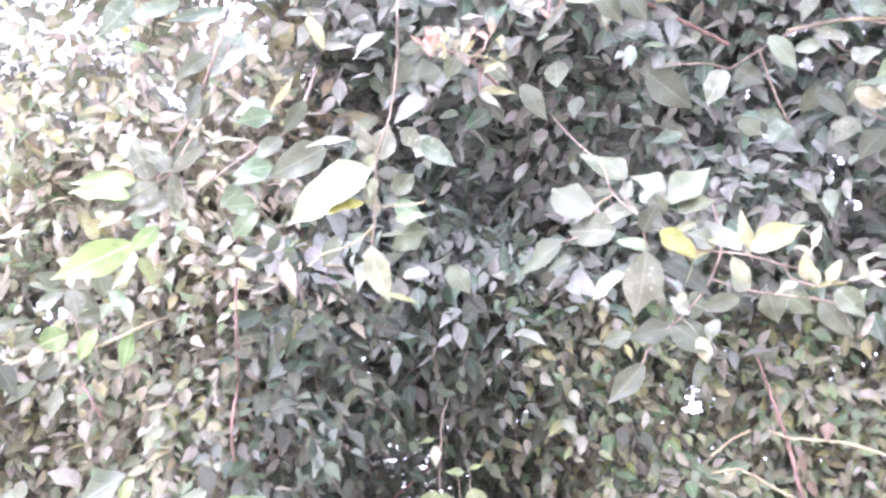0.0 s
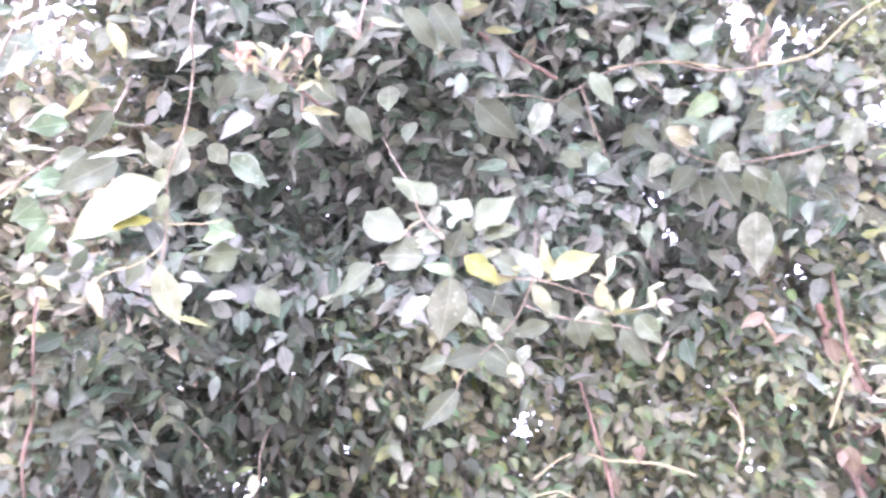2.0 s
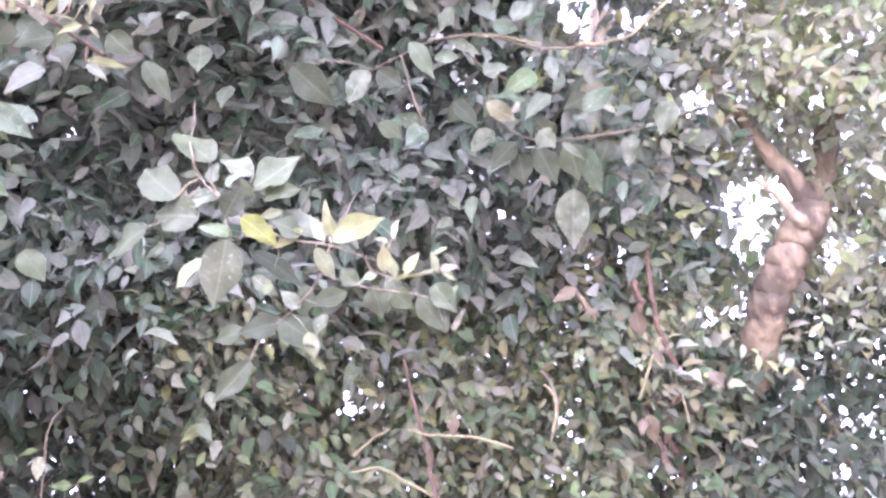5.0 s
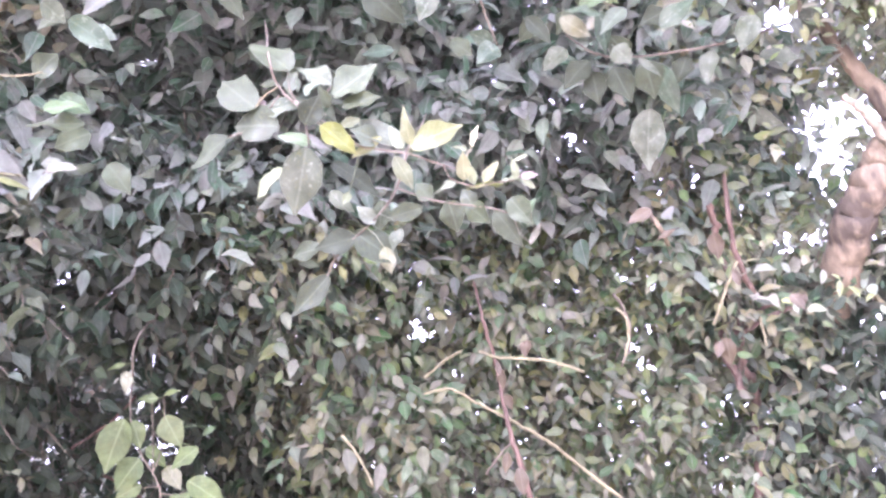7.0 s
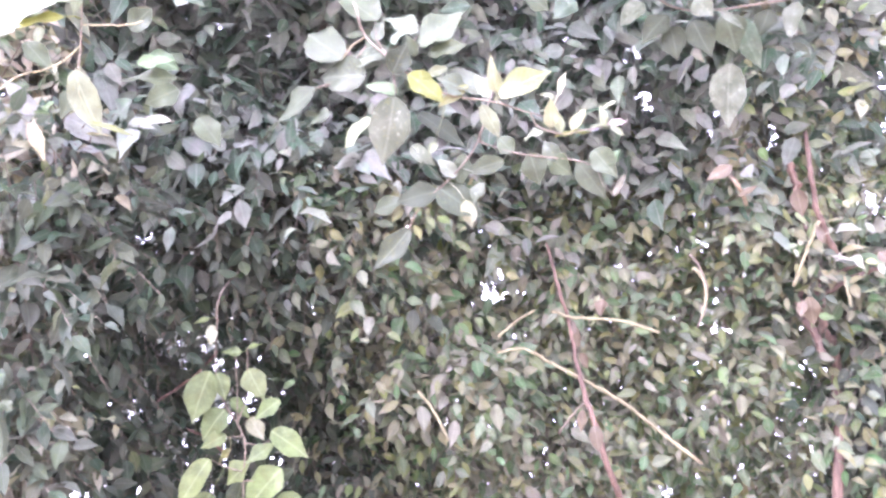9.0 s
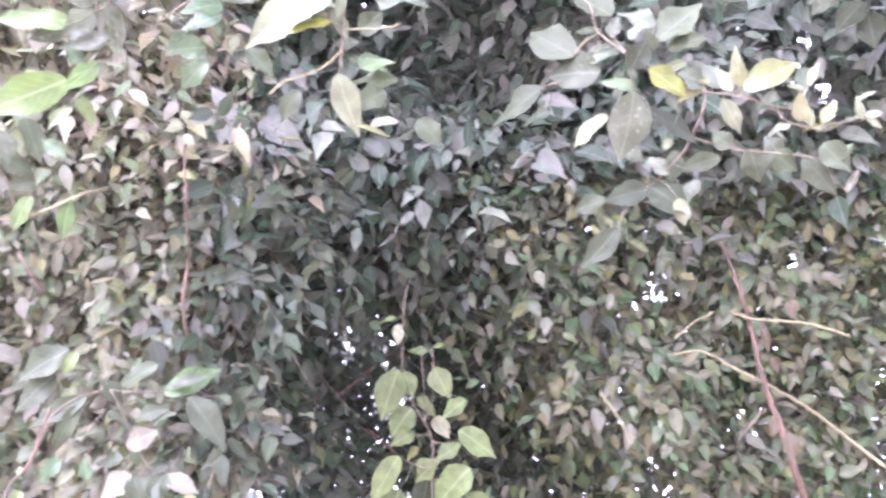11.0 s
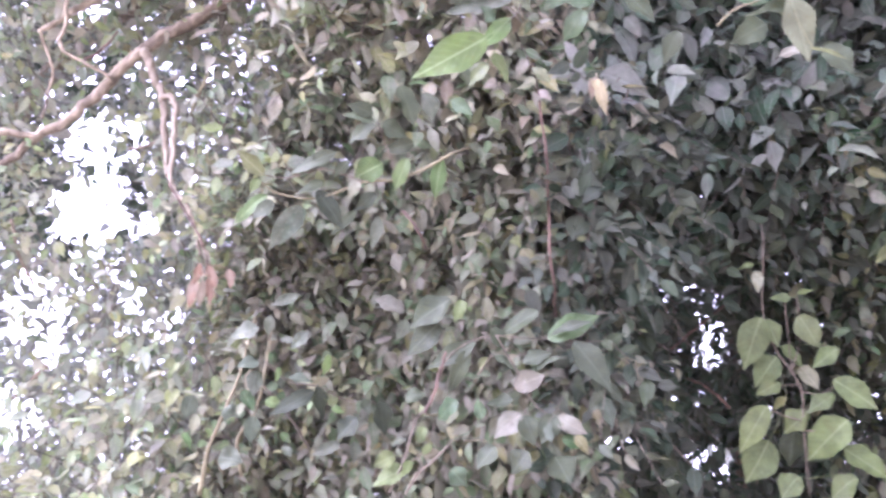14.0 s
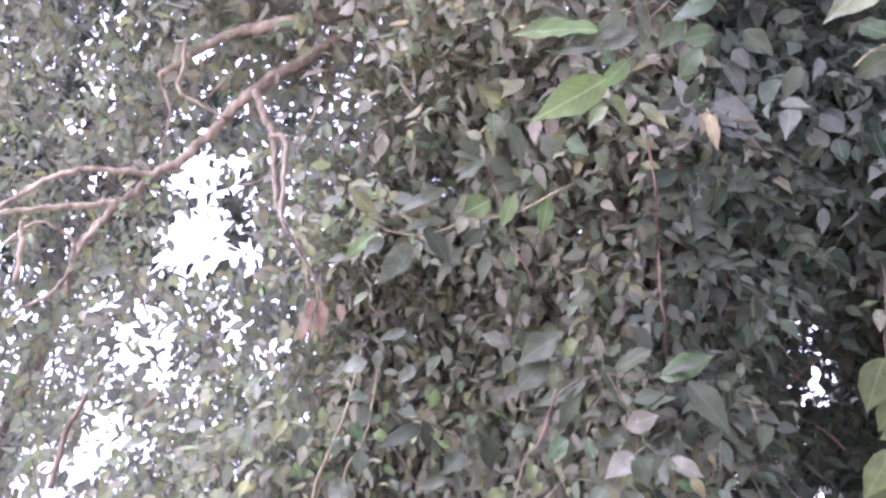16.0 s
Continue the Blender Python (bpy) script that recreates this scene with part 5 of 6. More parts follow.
leaf(green_spray, (-0.306, 0.913, 2.216), (-0.323, 0.939, 2.191), 0.013, L_SILVER, -12, 0.15, (-0.298, 0.914, 2.218))
leaf(green_spray, (-0.306, 0.927, 2.198), (-0.291, 0.902, 2.218), 0.012, L_GREY, -3, 0.19)
leaf(green_spray, (-0.378, 0.995, 2.054), (-0.394, 0.976, 2.065), 0.023, L_GREEN, -2, 0.17, (-0.357, 1.000, 2.060))
leaf(green_spray, (-0.472, 1.033, 1.972), (-0.453, 1.046, 1.936), 0.031, L_WHITE, -4, 0.25)
leaf(green_spray, (-0.449, 1.110, 2.005), (-0.415, 1.111, 1.983), 0.022, L_GREEN, 20, 0.11)

side_spray = thing("leafy_branch", (-0.550, 1.562, 2.172), "sideways shoot with grey dusty leaves and two yellow green tips", "branch", "sprays before the foliage")
stem("stem", side_spray, [(-0.460, 1.628, 2.218), (-0.478, 1.498, 2.136), (-0.498, 1.413, 2.077), (-0.544, 1.418, 2.052), (-0.595, 1.418, 2.029), (-0.656, 1.408, 2.019), (-0.704, 1.404, 1.996), (-0.750, 1.396, 1.981), (-0.804, 1.375, 1.982), (-0.833, 1.356, 1.997)], 0.0034, 0.0014, TWIG_PALE)
stem("side_twig", side_spray, [(-0.656, 1.408, 2.019), (-0.725, 1.381, 2.032), (-0.785, 1.370, 2.010), (-0.823, 1.356, 2.008)], 0.0016, 0.0010, TWIG)
stem("side_twig", side_spray, [(-0.595, 1.418, 2.029), (-0.614, 1.389, 2.079), (-0.628, 1.365, 2.116)], 0.0018, 0.0010, TWIG)
leaf(side_spray, (-0.826, 1.354, 2.008), (-0.863, 1.306, 2.031), 0.030, L_LIME, -18, 0.13, (-0.818, 1.357, 2.008))
leaf(side_spray, (-0.835, 1.353, 2.002), (-0.841, 1.343, 1.969), 0.019, L_SPRIG, 5, 0.20, (-0.829, 1.359, 1.995))
leaf(side_spray, (-0.821, 1.371, 1.977), (-0.889, 1.381, 1.924), 0.030, L_FRESH, 22, 0.26, (-0.815, 1.368, 1.988))
leaf(side_spray, (-0.812, 1.378, 1.968), (-0.839, 1.365, 1.928), 0.027, L_PALEG, -15, 0.17, (-0.804, 1.375, 1.982))
leaf(side_spray, (-0.764, 1.397, 1.967), (-0.826, 1.408, 1.886), 0.041, L_PALEG, -15, 0.12, (-0.764, 1.390, 1.981))
leaf(side_spray, (-0.760, 1.405, 1.964), (-0.798, 1.401, 1.897), 0.027, L_DARK, -4, 0.21, (-0.757, 1.393, 1.981))
leaf(side_spray, (-0.703, 1.373, 2.062), (-0.790, 1.357, 2.020), 0.028, L_CHALK, -11, 0.21, (-0.717, 1.384, 2.030))
leaf(side_spray, (-0.683, 1.384, 2.051), (-0.705, 1.388, 2.015), 0.021, L_CHALK, -12, 0.19, (-0.691, 1.394, 2.025))
leaf(side_spray, (-0.738, 1.393, 1.996), (-0.686, 1.421, 1.934), 0.035, L_MAUVE, 13, 0.09, (-0.733, 1.399, 1.987))
leaf(side_spray, (-0.669, 1.425, 1.971), (-0.712, 1.426, 1.919), 0.019, L_CHALK, -18, 0.10, (-0.686, 1.405, 2.005))
leaf(side_spray, (-0.634, 1.421, 2.003), (-0.673, 1.424, 1.970), 0.027, L_MAUVE, -15, 0.13, (-0.633, 1.411, 2.023))
leaf(side_spray, (-0.620, 1.391, 2.048), (-0.673, 1.402, 2.022), 0.049, L_FRESH, -14, 0.21, (-0.607, 1.400, 2.060))
leaf(side_spray, (-0.577, 1.404, 2.065), (-0.598, 1.411, 2.001), 0.030, L_FRESH, 21, 0.08, (-0.569, 1.418, 2.040))
leaf(side_spray, (-0.516, 1.414, 2.069), (-0.530, 1.442, 1.998), 0.030, L_FRESH, 19, 0.19)
leaf(side_spray, (-0.633, 1.362, 2.119), (-0.684, 1.327, 2.118), 0.026, L_CHALK, 22, 0.15, (-0.627, 1.368, 2.111))
leaf(side_spray, (-0.633, 1.366, 2.113), (-0.685, 1.368, 2.081), 0.032, L_CHALK, 21, 0.13, (-0.627, 1.368, 2.111))
leaf(side_spray, (-0.623, 1.367, 2.115), (-0.576, 1.397, 2.107), 0.038, L_CHALK, 13, 0.17, (-0.627, 1.368, 2.111))
leaf(side_spray, (-0.588, 1.339, 2.178), (-0.559, 1.370, 2.111), 0.047, L_CHALK, -18, 0.18, (-0.627, 1.368, 2.111))
leaf(side_spray, (-0.637, 1.357, 2.128), (-0.675, 1.325, 2.140), 0.028, L_GREYG, -4, 0.18, (-0.627, 1.368, 2.111))
leaf(side_spray, (-0.630, 1.438, 1.965), (-0.633, 1.446, 1.899), 0.023, L_PALE, -7, 0.17, (-0.633, 1.411, 2.023))
leaf(side_spray, (-0.726, 1.390, 2.011), (-0.774, 1.381, 1.985), 0.023, L_GREYG, 2, 0.24, (-0.717, 1.384, 2.030))
leaf(side_spray, (-0.744, 1.361, 2.057), (-0.765, 1.351, 2.075), 0.025, L_GREYG, 19, 0.11, (-0.740, 1.378, 2.026))
leaf(side_spray, (-0.569, 1.420, 2.105), (-0.631, 1.417, 2.082), 0.029, L_GREYG, -20, 0.14, (-0.538, 1.417, 2.055))
leaf(side_spray, (-0.799, 1.436, 1.953), (-0.818, 1.421, 1.925), 0.021, L_GREY, 16, 0.10, (-0.777, 1.385, 1.982))
leaf(side_spray, (-0.666, 1.403, 2.024), (-0.680, 1.408, 1.987), 0.023, L_OLIVE, 7, 0.16)

lower_spray = thing("leafy_branch", (-0.417, 1.581, 1.520), "low shoot with glossy green leaves and pale leaf pairs", "branch", "sprays before the foliage")
stem("stem", lower_spray, [(-0.403, 1.429, 1.744), (-0.445, 1.433, 1.734), (-0.482, 1.438, 1.707), (-0.500, 1.446, 1.667), (-0.511, 1.452, 1.630), (-0.535, 1.456, 1.598), (-0.551, 1.463, 1.530), (-0.571, 1.465, 1.483)], 0.0010, 0.0023, TWIG)
stem("side_twig", lower_spray, [(-0.403, 1.429, 1.744), (-0.356, 1.428, 1.740), (-0.310, 1.424, 1.740), (-0.275, 1.421, 1.736), (-0.228, 1.414, 1.735)], 0.0010, 0.0006, TWIG)
stem("side_twig", lower_spray, [(-0.408, 1.437, 1.714), (-0.425, 1.443, 1.689), (-0.439, 1.448, 1.665)], 0.0012, 0.0014, TWIG)
stem("side_twig", lower_spray, [(-0.470, 1.462, 1.574), (-0.495, 1.464, 1.544), (-0.526, 1.466, 1.515), (-0.544, 1.467, 1.481)], 0.0014, 0.0020, TWIG)
stem("side_twig", lower_spray, [(-0.403, 1.429, 1.744), (-0.365, 1.441, 1.684), (-0.337, 1.448, 1.635), (-0.306, 1.448, 1.616)], 0.0015, 0.0010, TWIG)
leaf(lower_spray, (-0.275, 1.402, 1.730), (-0.206, 1.398, 1.653), 0.045, L_GREY, 11, 0.17, (-0.275, 1.421, 1.736))
leaf(lower_spray, (-0.273, 1.407, 1.726), (-0.228, 1.417, 1.675), 0.027, L_GREEN, -19, 0.09, (-0.269, 1.420, 1.736))
leaf(lower_spray, (-0.316, 1.415, 1.736), (-0.234, 1.405, 1.783), 0.039, L_GREEN, 5, 0.23, (-0.316, 1.424, 1.740))
leaf(lower_spray, (-0.310, 1.408, 1.743), (-0.249, 1.381, 1.766), 0.018, L_GREY, -15, 0.20, (-0.310, 1.424, 1.740))
leaf(lower_spray, (-0.332, 1.415, 1.783), (-0.401, 1.440, 1.748), 0.035, L_GREYG, 9, 0.10, (-0.328, 1.426, 1.740))
leaf(lower_spray, (-0.490, 1.471, 1.818), (-0.566, 1.464, 1.769), 0.052, L_GREYG, 17, 0.23, (-0.445, 1.433, 1.734))
leaf(lower_spray, (-0.509, 1.481, 1.779), (-0.574, 1.500, 1.721), 0.052, L_GREYG, -4, 0.15, (-0.473, 1.437, 1.714))
leaf(lower_spray, (-0.438, 1.433, 1.732), (-0.521, 1.443, 1.683), 0.034, L_GREYG, 0, 0.14)
leaf(lower_spray, (-0.447, 1.436, 1.719), (-0.486, 1.444, 1.644), 0.028, L_GREYG, 0, 0.22, (-0.454, 1.434, 1.727))
leaf(lower_spray, (-0.412, 1.426, 1.757), (-0.384, 1.443, 1.719), 0.030, L_GREYG, 5, 0.20, (-0.408, 1.430, 1.743))
leaf(lower_spray, (-0.404, 1.438, 1.710), (-0.363, 1.433, 1.686), 0.026, L_GREY, -20, 0.25, (-0.408, 1.437, 1.714))
leaf(lower_spray, (-0.358, 1.437, 1.700), (-0.309, 1.428, 1.722), 0.026, L_GREY, -11, 0.19, (-0.370, 1.440, 1.691))
leaf(lower_spray, (-0.334, 1.437, 1.692), (-0.295, 1.412, 1.710), 0.024, L_GREY, -20, 0.15, (-0.361, 1.442, 1.678))
leaf(lower_spray, (-0.370, 1.446, 1.660), (-0.321, 1.425, 1.682), 0.039, L_PINKG, 9, 0.11, (-0.354, 1.444, 1.666))
leaf(lower_spray, (-0.358, 1.453, 1.618), (-0.406, 1.457, 1.581), 0.039, L_PINKG, 0, 0.24, (-0.337, 1.448, 1.635))
leaf(lower_spray, (-0.303, 1.448, 1.615), (-0.251, 1.442, 1.588), 0.029, L_PINKG, 17, 0.08, (-0.310, 1.448, 1.619))
leaf(lower_spray, (-0.355, 1.453, 1.617), (-0.331, 1.448, 1.571), 0.037, L_GREY, 7, 0.25, (-0.337, 1.448, 1.635))
leaf(lower_spray, (-0.305, 1.448, 1.620), (-0.324, 1.442, 1.571), 0.036, L_GREY, -12, 0.10, (-0.310, 1.448, 1.619))
leaf(lower_spray, (-0.292, 1.452, 1.582), (-0.242, 1.456, 1.572), 0.029, L_GREEN, 8, 0.09, (-0.310, 1.448, 1.619))
leaf(lower_spray, (-0.303, 1.456, 1.554), (-0.274, 1.445, 1.513), 0.050, L_GREYG, -5, 0.11, (-0.310, 1.448, 1.619))
leaf(lower_spray, (-0.465, 1.453, 1.636), (-0.501, 1.463, 1.604), 0.036, L_GREEN, 21, 0.23, (-0.437, 1.447, 1.668))
leaf(lower_spray, (-0.423, 1.457, 1.608), (-0.433, 1.449, 1.642), 0.020, L_GREEN, -20, 0.12, (-0.470, 1.462, 1.574))
leaf(lower_spray, (-0.247, 1.448, 1.737), (-0.228, 1.471, 1.640), 0.026, L_MAUVE, -2, 0.14, (-0.252, 1.417, 1.735))
leaf(lower_spray, (-0.517, 1.458, 1.592), (-0.533, 1.465, 1.564), 0.022, L_SPRIG, 21, 0.25, (-0.532, 1.455, 1.602))
leaf(lower_spray, (-0.521, 1.455, 1.608), (-0.528, 1.461, 1.631), 0.012, L_SPRIG, -13, 0.16, (-0.526, 1.455, 1.610))
leaf(lower_spray, (-0.506, 1.462, 1.565), (-0.521, 1.467, 1.544), 0.014, L_SPRIG, -4, 0.10, (-0.489, 1.464, 1.552))
leaf(lower_spray, (-0.565, 1.460, 1.543), (-0.598, 1.447, 1.523), 0.029, L_SPRIG, -12, 0.16, (-0.549, 1.462, 1.538))
leaf(lower_spray, (-0.545, 1.464, 1.523), (-0.604, 1.466, 1.495), 0.039, L_SPRIG, 14, 0.09, (-0.553, 1.463, 1.524))
leaf(lower_spray, (-0.537, 1.463, 1.536), (-0.548, 1.448, 1.509), 0.016, L_SPRIG, 3, 0.12, (-0.549, 1.462, 1.538))
leaf(lower_spray, (-0.551, 1.459, 1.569), (-0.576, 1.462, 1.560), 0.015, L_GREY, 21, 0.24, (-0.543, 1.459, 1.564))
leaf(lower_spray, (-0.229, 1.414, 1.736), (-0.211, 1.410, 1.721), 0.018, L_GREYG, -4, 0.14, (-0.234, 1.415, 1.735))
leaf(lower_spray, (-0.373, 1.450, 1.639), (-0.421, 1.467, 1.637), 0.028, L_GREY, 7, 0.09, (-0.347, 1.446, 1.653))
leaf(lower_spray, (-0.411, 1.444, 1.682), (-0.447, 1.435, 1.669), 0.024, L_GREYG, 21, 0.11, (-0.423, 1.442, 1.692))
leaf(lower_spray, (-0.460, 1.415, 1.800), (-0.472, 1.407, 1.758), 0.021, L_SPRIG, 16, 0.12, (-0.445, 1.433, 1.734))
leaf(lower_spray, (-0.422, 1.413, 1.805), (-0.413, 1.438, 1.768), 0.023, L_OLIVE, -22, 0.16, (-0.408, 1.430, 1.743))
leaf(lower_spray, (-0.345, 1.459, 1.560), (-0.372, 1.461, 1.523), 0.042, L_GREYG, 21, 0.16, (-0.310, 1.448, 1.619))
leaf(lower_spray, (-0.400, 1.462, 1.566), (-0.425, 1.448, 1.528), 0.037, L_GREY, 13, 0.15, (-0.470, 1.462, 1.574))
leaf(lower_spray, (-0.472, 1.467, 1.526), (-0.445, 1.478, 1.502), 0.033, L_GREEN, 14, 0.23, (-0.495, 1.464, 1.544))

dry_leaf = thing("dry_leaf", (-0.238, 1.359, 2.196), "curled dry yellow leaf hanging by its stalk", "leaf", "")
leaf(dry_leaf, (-0.238, 1.359, 2.194), (-0.225, 1.387, 2.136), 0.022, L_STRAW, 10, 0.4)
leaf(dry_leaf, (-0.242, 1.375, 2.208), (-0.251, 1.388, 2.169), 0.018, L_DEAD, 10, 0.4)
leaf(dry_leaf, (-0.249, 1.367, 2.196), (-0.223, 1.383, 2.176), 0.014, L_STRAW, 10, 0.4)

dead_leaves = thing("dead_leaf_clump", (-0.943, 1.409, 1.890), "clump of withered pink brown leaves hanging on a twig", "leaves", "")
stem("stem", dead_leaves, [(-1.028, 1.390, 2.010), (-0.967, 1.410, 1.924), (-0.940, 1.418, 1.871), (-0.943, 1.428, 1.843)], 0.0027, 0.0016, TWIG_RED)
leaf(dead_leaves, (-0.943, 1.411, 1.885), (-0.933, 1.427, 1.850), 0.018, L_DEAD, -15, 0.14, (-0.948, 1.416, 1.885))
leaf(dead_leaves, (-0.951, 1.418, 1.862), (-0.959, 1.426, 1.815), 0.016, L_DEADP, -14, 0.2, (-0.941, 1.422, 1.860))
leaf(dead_leaves, (-0.937, 1.423, 1.861), (-0.925, 1.442, 1.819), 0.017, L_DEADP, -3, 0.07)
leaf(dead_leaves, (-0.958, 1.426, 1.837), (-0.968, 1.433, 1.779), 0.020, L_DEADP, 14, 0.25, (-0.943, 1.428, 1.843))
leaf(dead_leaves, (-0.947, 1.431, 1.834), (-0.949, 1.446, 1.783), 0.016, L_DEAD, -12, 0.14, (-0.943, 1.428, 1.843))
leaf(dead_leaves, (-0.937, 1.432, 1.840), (-0.927, 1.451, 1.788), 0.018, L_DEADP, -5, 0.18, (-0.943, 1.428, 1.843))
leaf(dead_leaves, (-0.902, 1.435, 1.857), (-0.893, 1.442, 1.821), 0.018, L_DEADP, -12, 0.18, (-0.941, 1.423, 1.858))
leaf(dead_leaves, (-0.966, 1.411, 1.868), (-0.971, 1.405, 1.825), 0.016, L_GREY, -6, 0.12, (-0.945, 1.416, 1.880))

lime_sprig = thing("leafy_branch", (0.107, 1.708, 2.033), "hanging sprig of lime green pointed leaves before dark foliage", "branch", "sprays before the foliage")
stem("stem", lime_sprig, [(0.134, 1.924, 2.217), (0.094, 1.716, 2.075), (0.071, 1.595, 1.979), (0.070, 1.621, 1.907), (0.072, 1.640, 1.844), (0.093, 1.652, 1.787), (0.117, 1.656, 1.750), (0.133, 1.661, 1.714), (0.134, 1.673, 1.647), (0.137, 1.685, 1.537)], 0.0018, 0.0013, TWIG)
stem("side_twig", lime_sprig, [(0.117, 1.656, 1.750), (0.114, 1.644, 1.802), (0.107, 1.625, 1.875)], 0.0012, 0.0008, TWIG)
stem("side_twig", lime_sprig, [(0.117, 1.656, 1.750), (0.131, 1.643, 1.797), (0.131, 1.630, 1.843), (0.128, 1.617, 1.887)], 0.0012, 0.0008, TWIG)
stem("side_twig", lime_sprig, [(0.127, 1.659, 1.727), (0.098, 1.665, 1.725), (0.075, 1.672, 1.709)], 0.0011, 0.0008, TWIG)
stem("side_twig", lime_sprig, [(0.133, 1.661, 1.714), (0.163, 1.655, 1.711), (0.186, 1.648, 1.724)], 0.0012, 0.0009, TWIG)
stem("side_twig", lime_sprig, [(0.134, 1.673, 1.647), (0.172, 1.665, 1.647), (0.200, 1.656, 1.662)], 0.0012, 0.0009, TWIG)
stem("side_twig", lime_sprig, [(0.134, 1.670, 1.663), (0.101, 1.674, 1.673), (0.075, 1.676, 1.686)], 0.0012, 0.0009, TWIG)
leaf(lime_sprig, (0.063, 1.621, 1.842), (0.029, 1.645, 1.748), 0.058, L_SPRIG, -4, 0.19, (0.072, 1.640, 1.844))
leaf(lime_sprig, (0.074, 1.640, 1.844), (0.096, 1.634, 1.792), 0.035, L_SPRIG, 3, 0.09)
leaf(lime_sprig, (0.118, 1.621, 1.880), (0.079, 1.627, 1.880), 0.021, L_SPRIG, -5, 0.08, (0.129, 1.619, 1.882))
leaf(lime_sprig, (0.127, 1.618, 1.885), (0.159, 1.604, 1.896), 0.016, L_SPRIG, -20, 0.12)
leaf(lime_sprig, (0.058, 1.615, 1.930), (0.063, 1.617, 1.888), 0.022, L_OLIVE, -13, 0.12, (0.070, 1.614, 1.925))
leaf(lime_sprig, (0.057, 1.611, 1.943), (0.022, 1.610, 1.930), 0.013, L_SPRIG, 9, 0.21, (0.070, 1.608, 1.943))
leaf(lime_sprig, (0.131, 1.628, 1.850), (0.164, 1.634, 1.790), 0.045, L_SPRIG, 19, 0.19)
leaf(lime_sprig, (0.100, 1.649, 1.795), (0.144, 1.659, 1.765), 0.027, L_SPRIG, -15, 0.24, (0.091, 1.650, 1.794))
leaf(lime_sprig, (0.194, 1.630, 1.791), (0.147, 1.634, 1.753), 0.031, L_SPRIG, -4, 0.08, (0.131, 1.643, 1.797))
leaf(lime_sprig, (0.093, 1.654, 1.777), (0.052, 1.665, 1.721), 0.050, L_SPRIG, -4, 0.18, (0.096, 1.653, 1.782))
leaf(lime_sprig, (0.098, 1.664, 1.732), (0.055, 1.656, 1.704), 0.030, L_SPRIG, 0, 0.21, (0.098, 1.665, 1.725))
leaf(lime_sprig, (0.179, 1.627, 1.731), (0.253, 1.623, 1.686), 0.047, L_SPRIG, 15, 0.14, (0.183, 1.649, 1.722))
leaf(lime_sprig, (0.185, 1.650, 1.711), (0.137, 1.647, 1.673), 0.031, L_SPRIG, 13, 0.10, (0.180, 1.650, 1.720))
leaf(lime_sprig, (0.108, 1.667, 1.705), (0.081, 1.689, 1.680), 0.019, L_LIME, 21, 0.16, (0.105, 1.664, 1.726))
leaf(lime_sprig, (0.070, 1.657, 1.686), (0.020, 1.657, 1.600), 0.046, L_SPRIG, 5, 0.18, (0.079, 1.676, 1.684))
leaf(lime_sprig, (0.144, 1.665, 1.679), (0.099, 1.684, 1.644), 0.043, L_SPRIG, 18, 0.19, (0.133, 1.667, 1.681))
leaf(lime_sprig, (0.202, 1.644, 1.665), (0.135, 1.680, 1.595), 0.065, L_SPRIG, 2, 0.20, (0.197, 1.657, 1.661))
leaf(lime_sprig, (0.195, 1.664, 1.618), (0.263, 1.656, 1.569), 0.047, L_SPRIG, -10, 0.17, (0.179, 1.662, 1.651))
leaf(lime_sprig, (0.076, 1.685, 1.628), (0.035, 1.696, 1.550), 0.064, L_SPRIG, -18, 0.24, (0.098, 1.675, 1.674))
leaf(lime_sprig, (0.122, 1.685, 1.568), (0.083, 1.675, 1.529), 0.044, L_SPRIG, 5, 0.13, (0.136, 1.682, 1.564))
leaf(lime_sprig, (0.213, 1.665, 1.570), (0.169, 1.681, 1.533), 0.039, L_SPRIG, 8, 0.18, (0.136, 1.682, 1.564))
leaf(lime_sprig, (0.139, 1.680, 1.767), (0.166, 1.668, 1.722), 0.033, L_OLIVE, 8, 0.24, (0.121, 1.653, 1.762))
leaf(lime_sprig, (0.224, 1.654, 1.833), (0.196, 1.676, 1.824), 0.015, L_GREEN, -1, 0.21, (0.131, 1.635, 1.826))
leaf(lime_sprig, (0.131, 1.724, 1.655), (0.116, 1.730, 1.589), 0.048, L_GREYG, 12, 0.18, (0.134, 1.673, 1.647))
leaf(lime_sprig, (0.195, 1.722, 1.646), (0.222, 1.693, 1.674), 0.033, L_GREYG, -8, 0.23, (0.176, 1.664, 1.649))

broad_spray = thing("leafy_branch", (1.392, 1.336, 2.712), "spreading shoot with broad grey green leaves and a pale twig", "branch", "sprays before the foliage")
stem("stem", broad_spray, [(1.590, 1.348, 2.792), (1.331, 1.277, 2.635), (1.176, 1.248, 2.561), (1.046, 1.251, 2.525), (0.965, 1.273, 2.534), (0.902, 1.289, 2.590)], 0.0034, 0.0018, TWIG)
leaf(broad_spray, (0.895, 1.286, 2.553), (0.848, 1.305, 2.499), 0.046, L_PALEG, 0, 0.13, (0.919, 1.285, 2.575))
leaf(broad_spray, (0.945, 1.284, 2.524), (0.886, 1.307, 2.468), 0.050, L_GREY, 1, 0.2, (0.959, 1.274, 2.539))
leaf(broad_spray, (0.953, 1.292, 2.501), (0.966, 1.305, 2.431), 0.053, L_GREY, 7, 0.2, (0.965, 1.273, 2.534))
leaf(broad_spray, (0.995, 1.275, 2.509), (1.023, 1.280, 2.423), 0.055, L_GREY, -14, 0.09, (0.994, 1.265, 2.531))
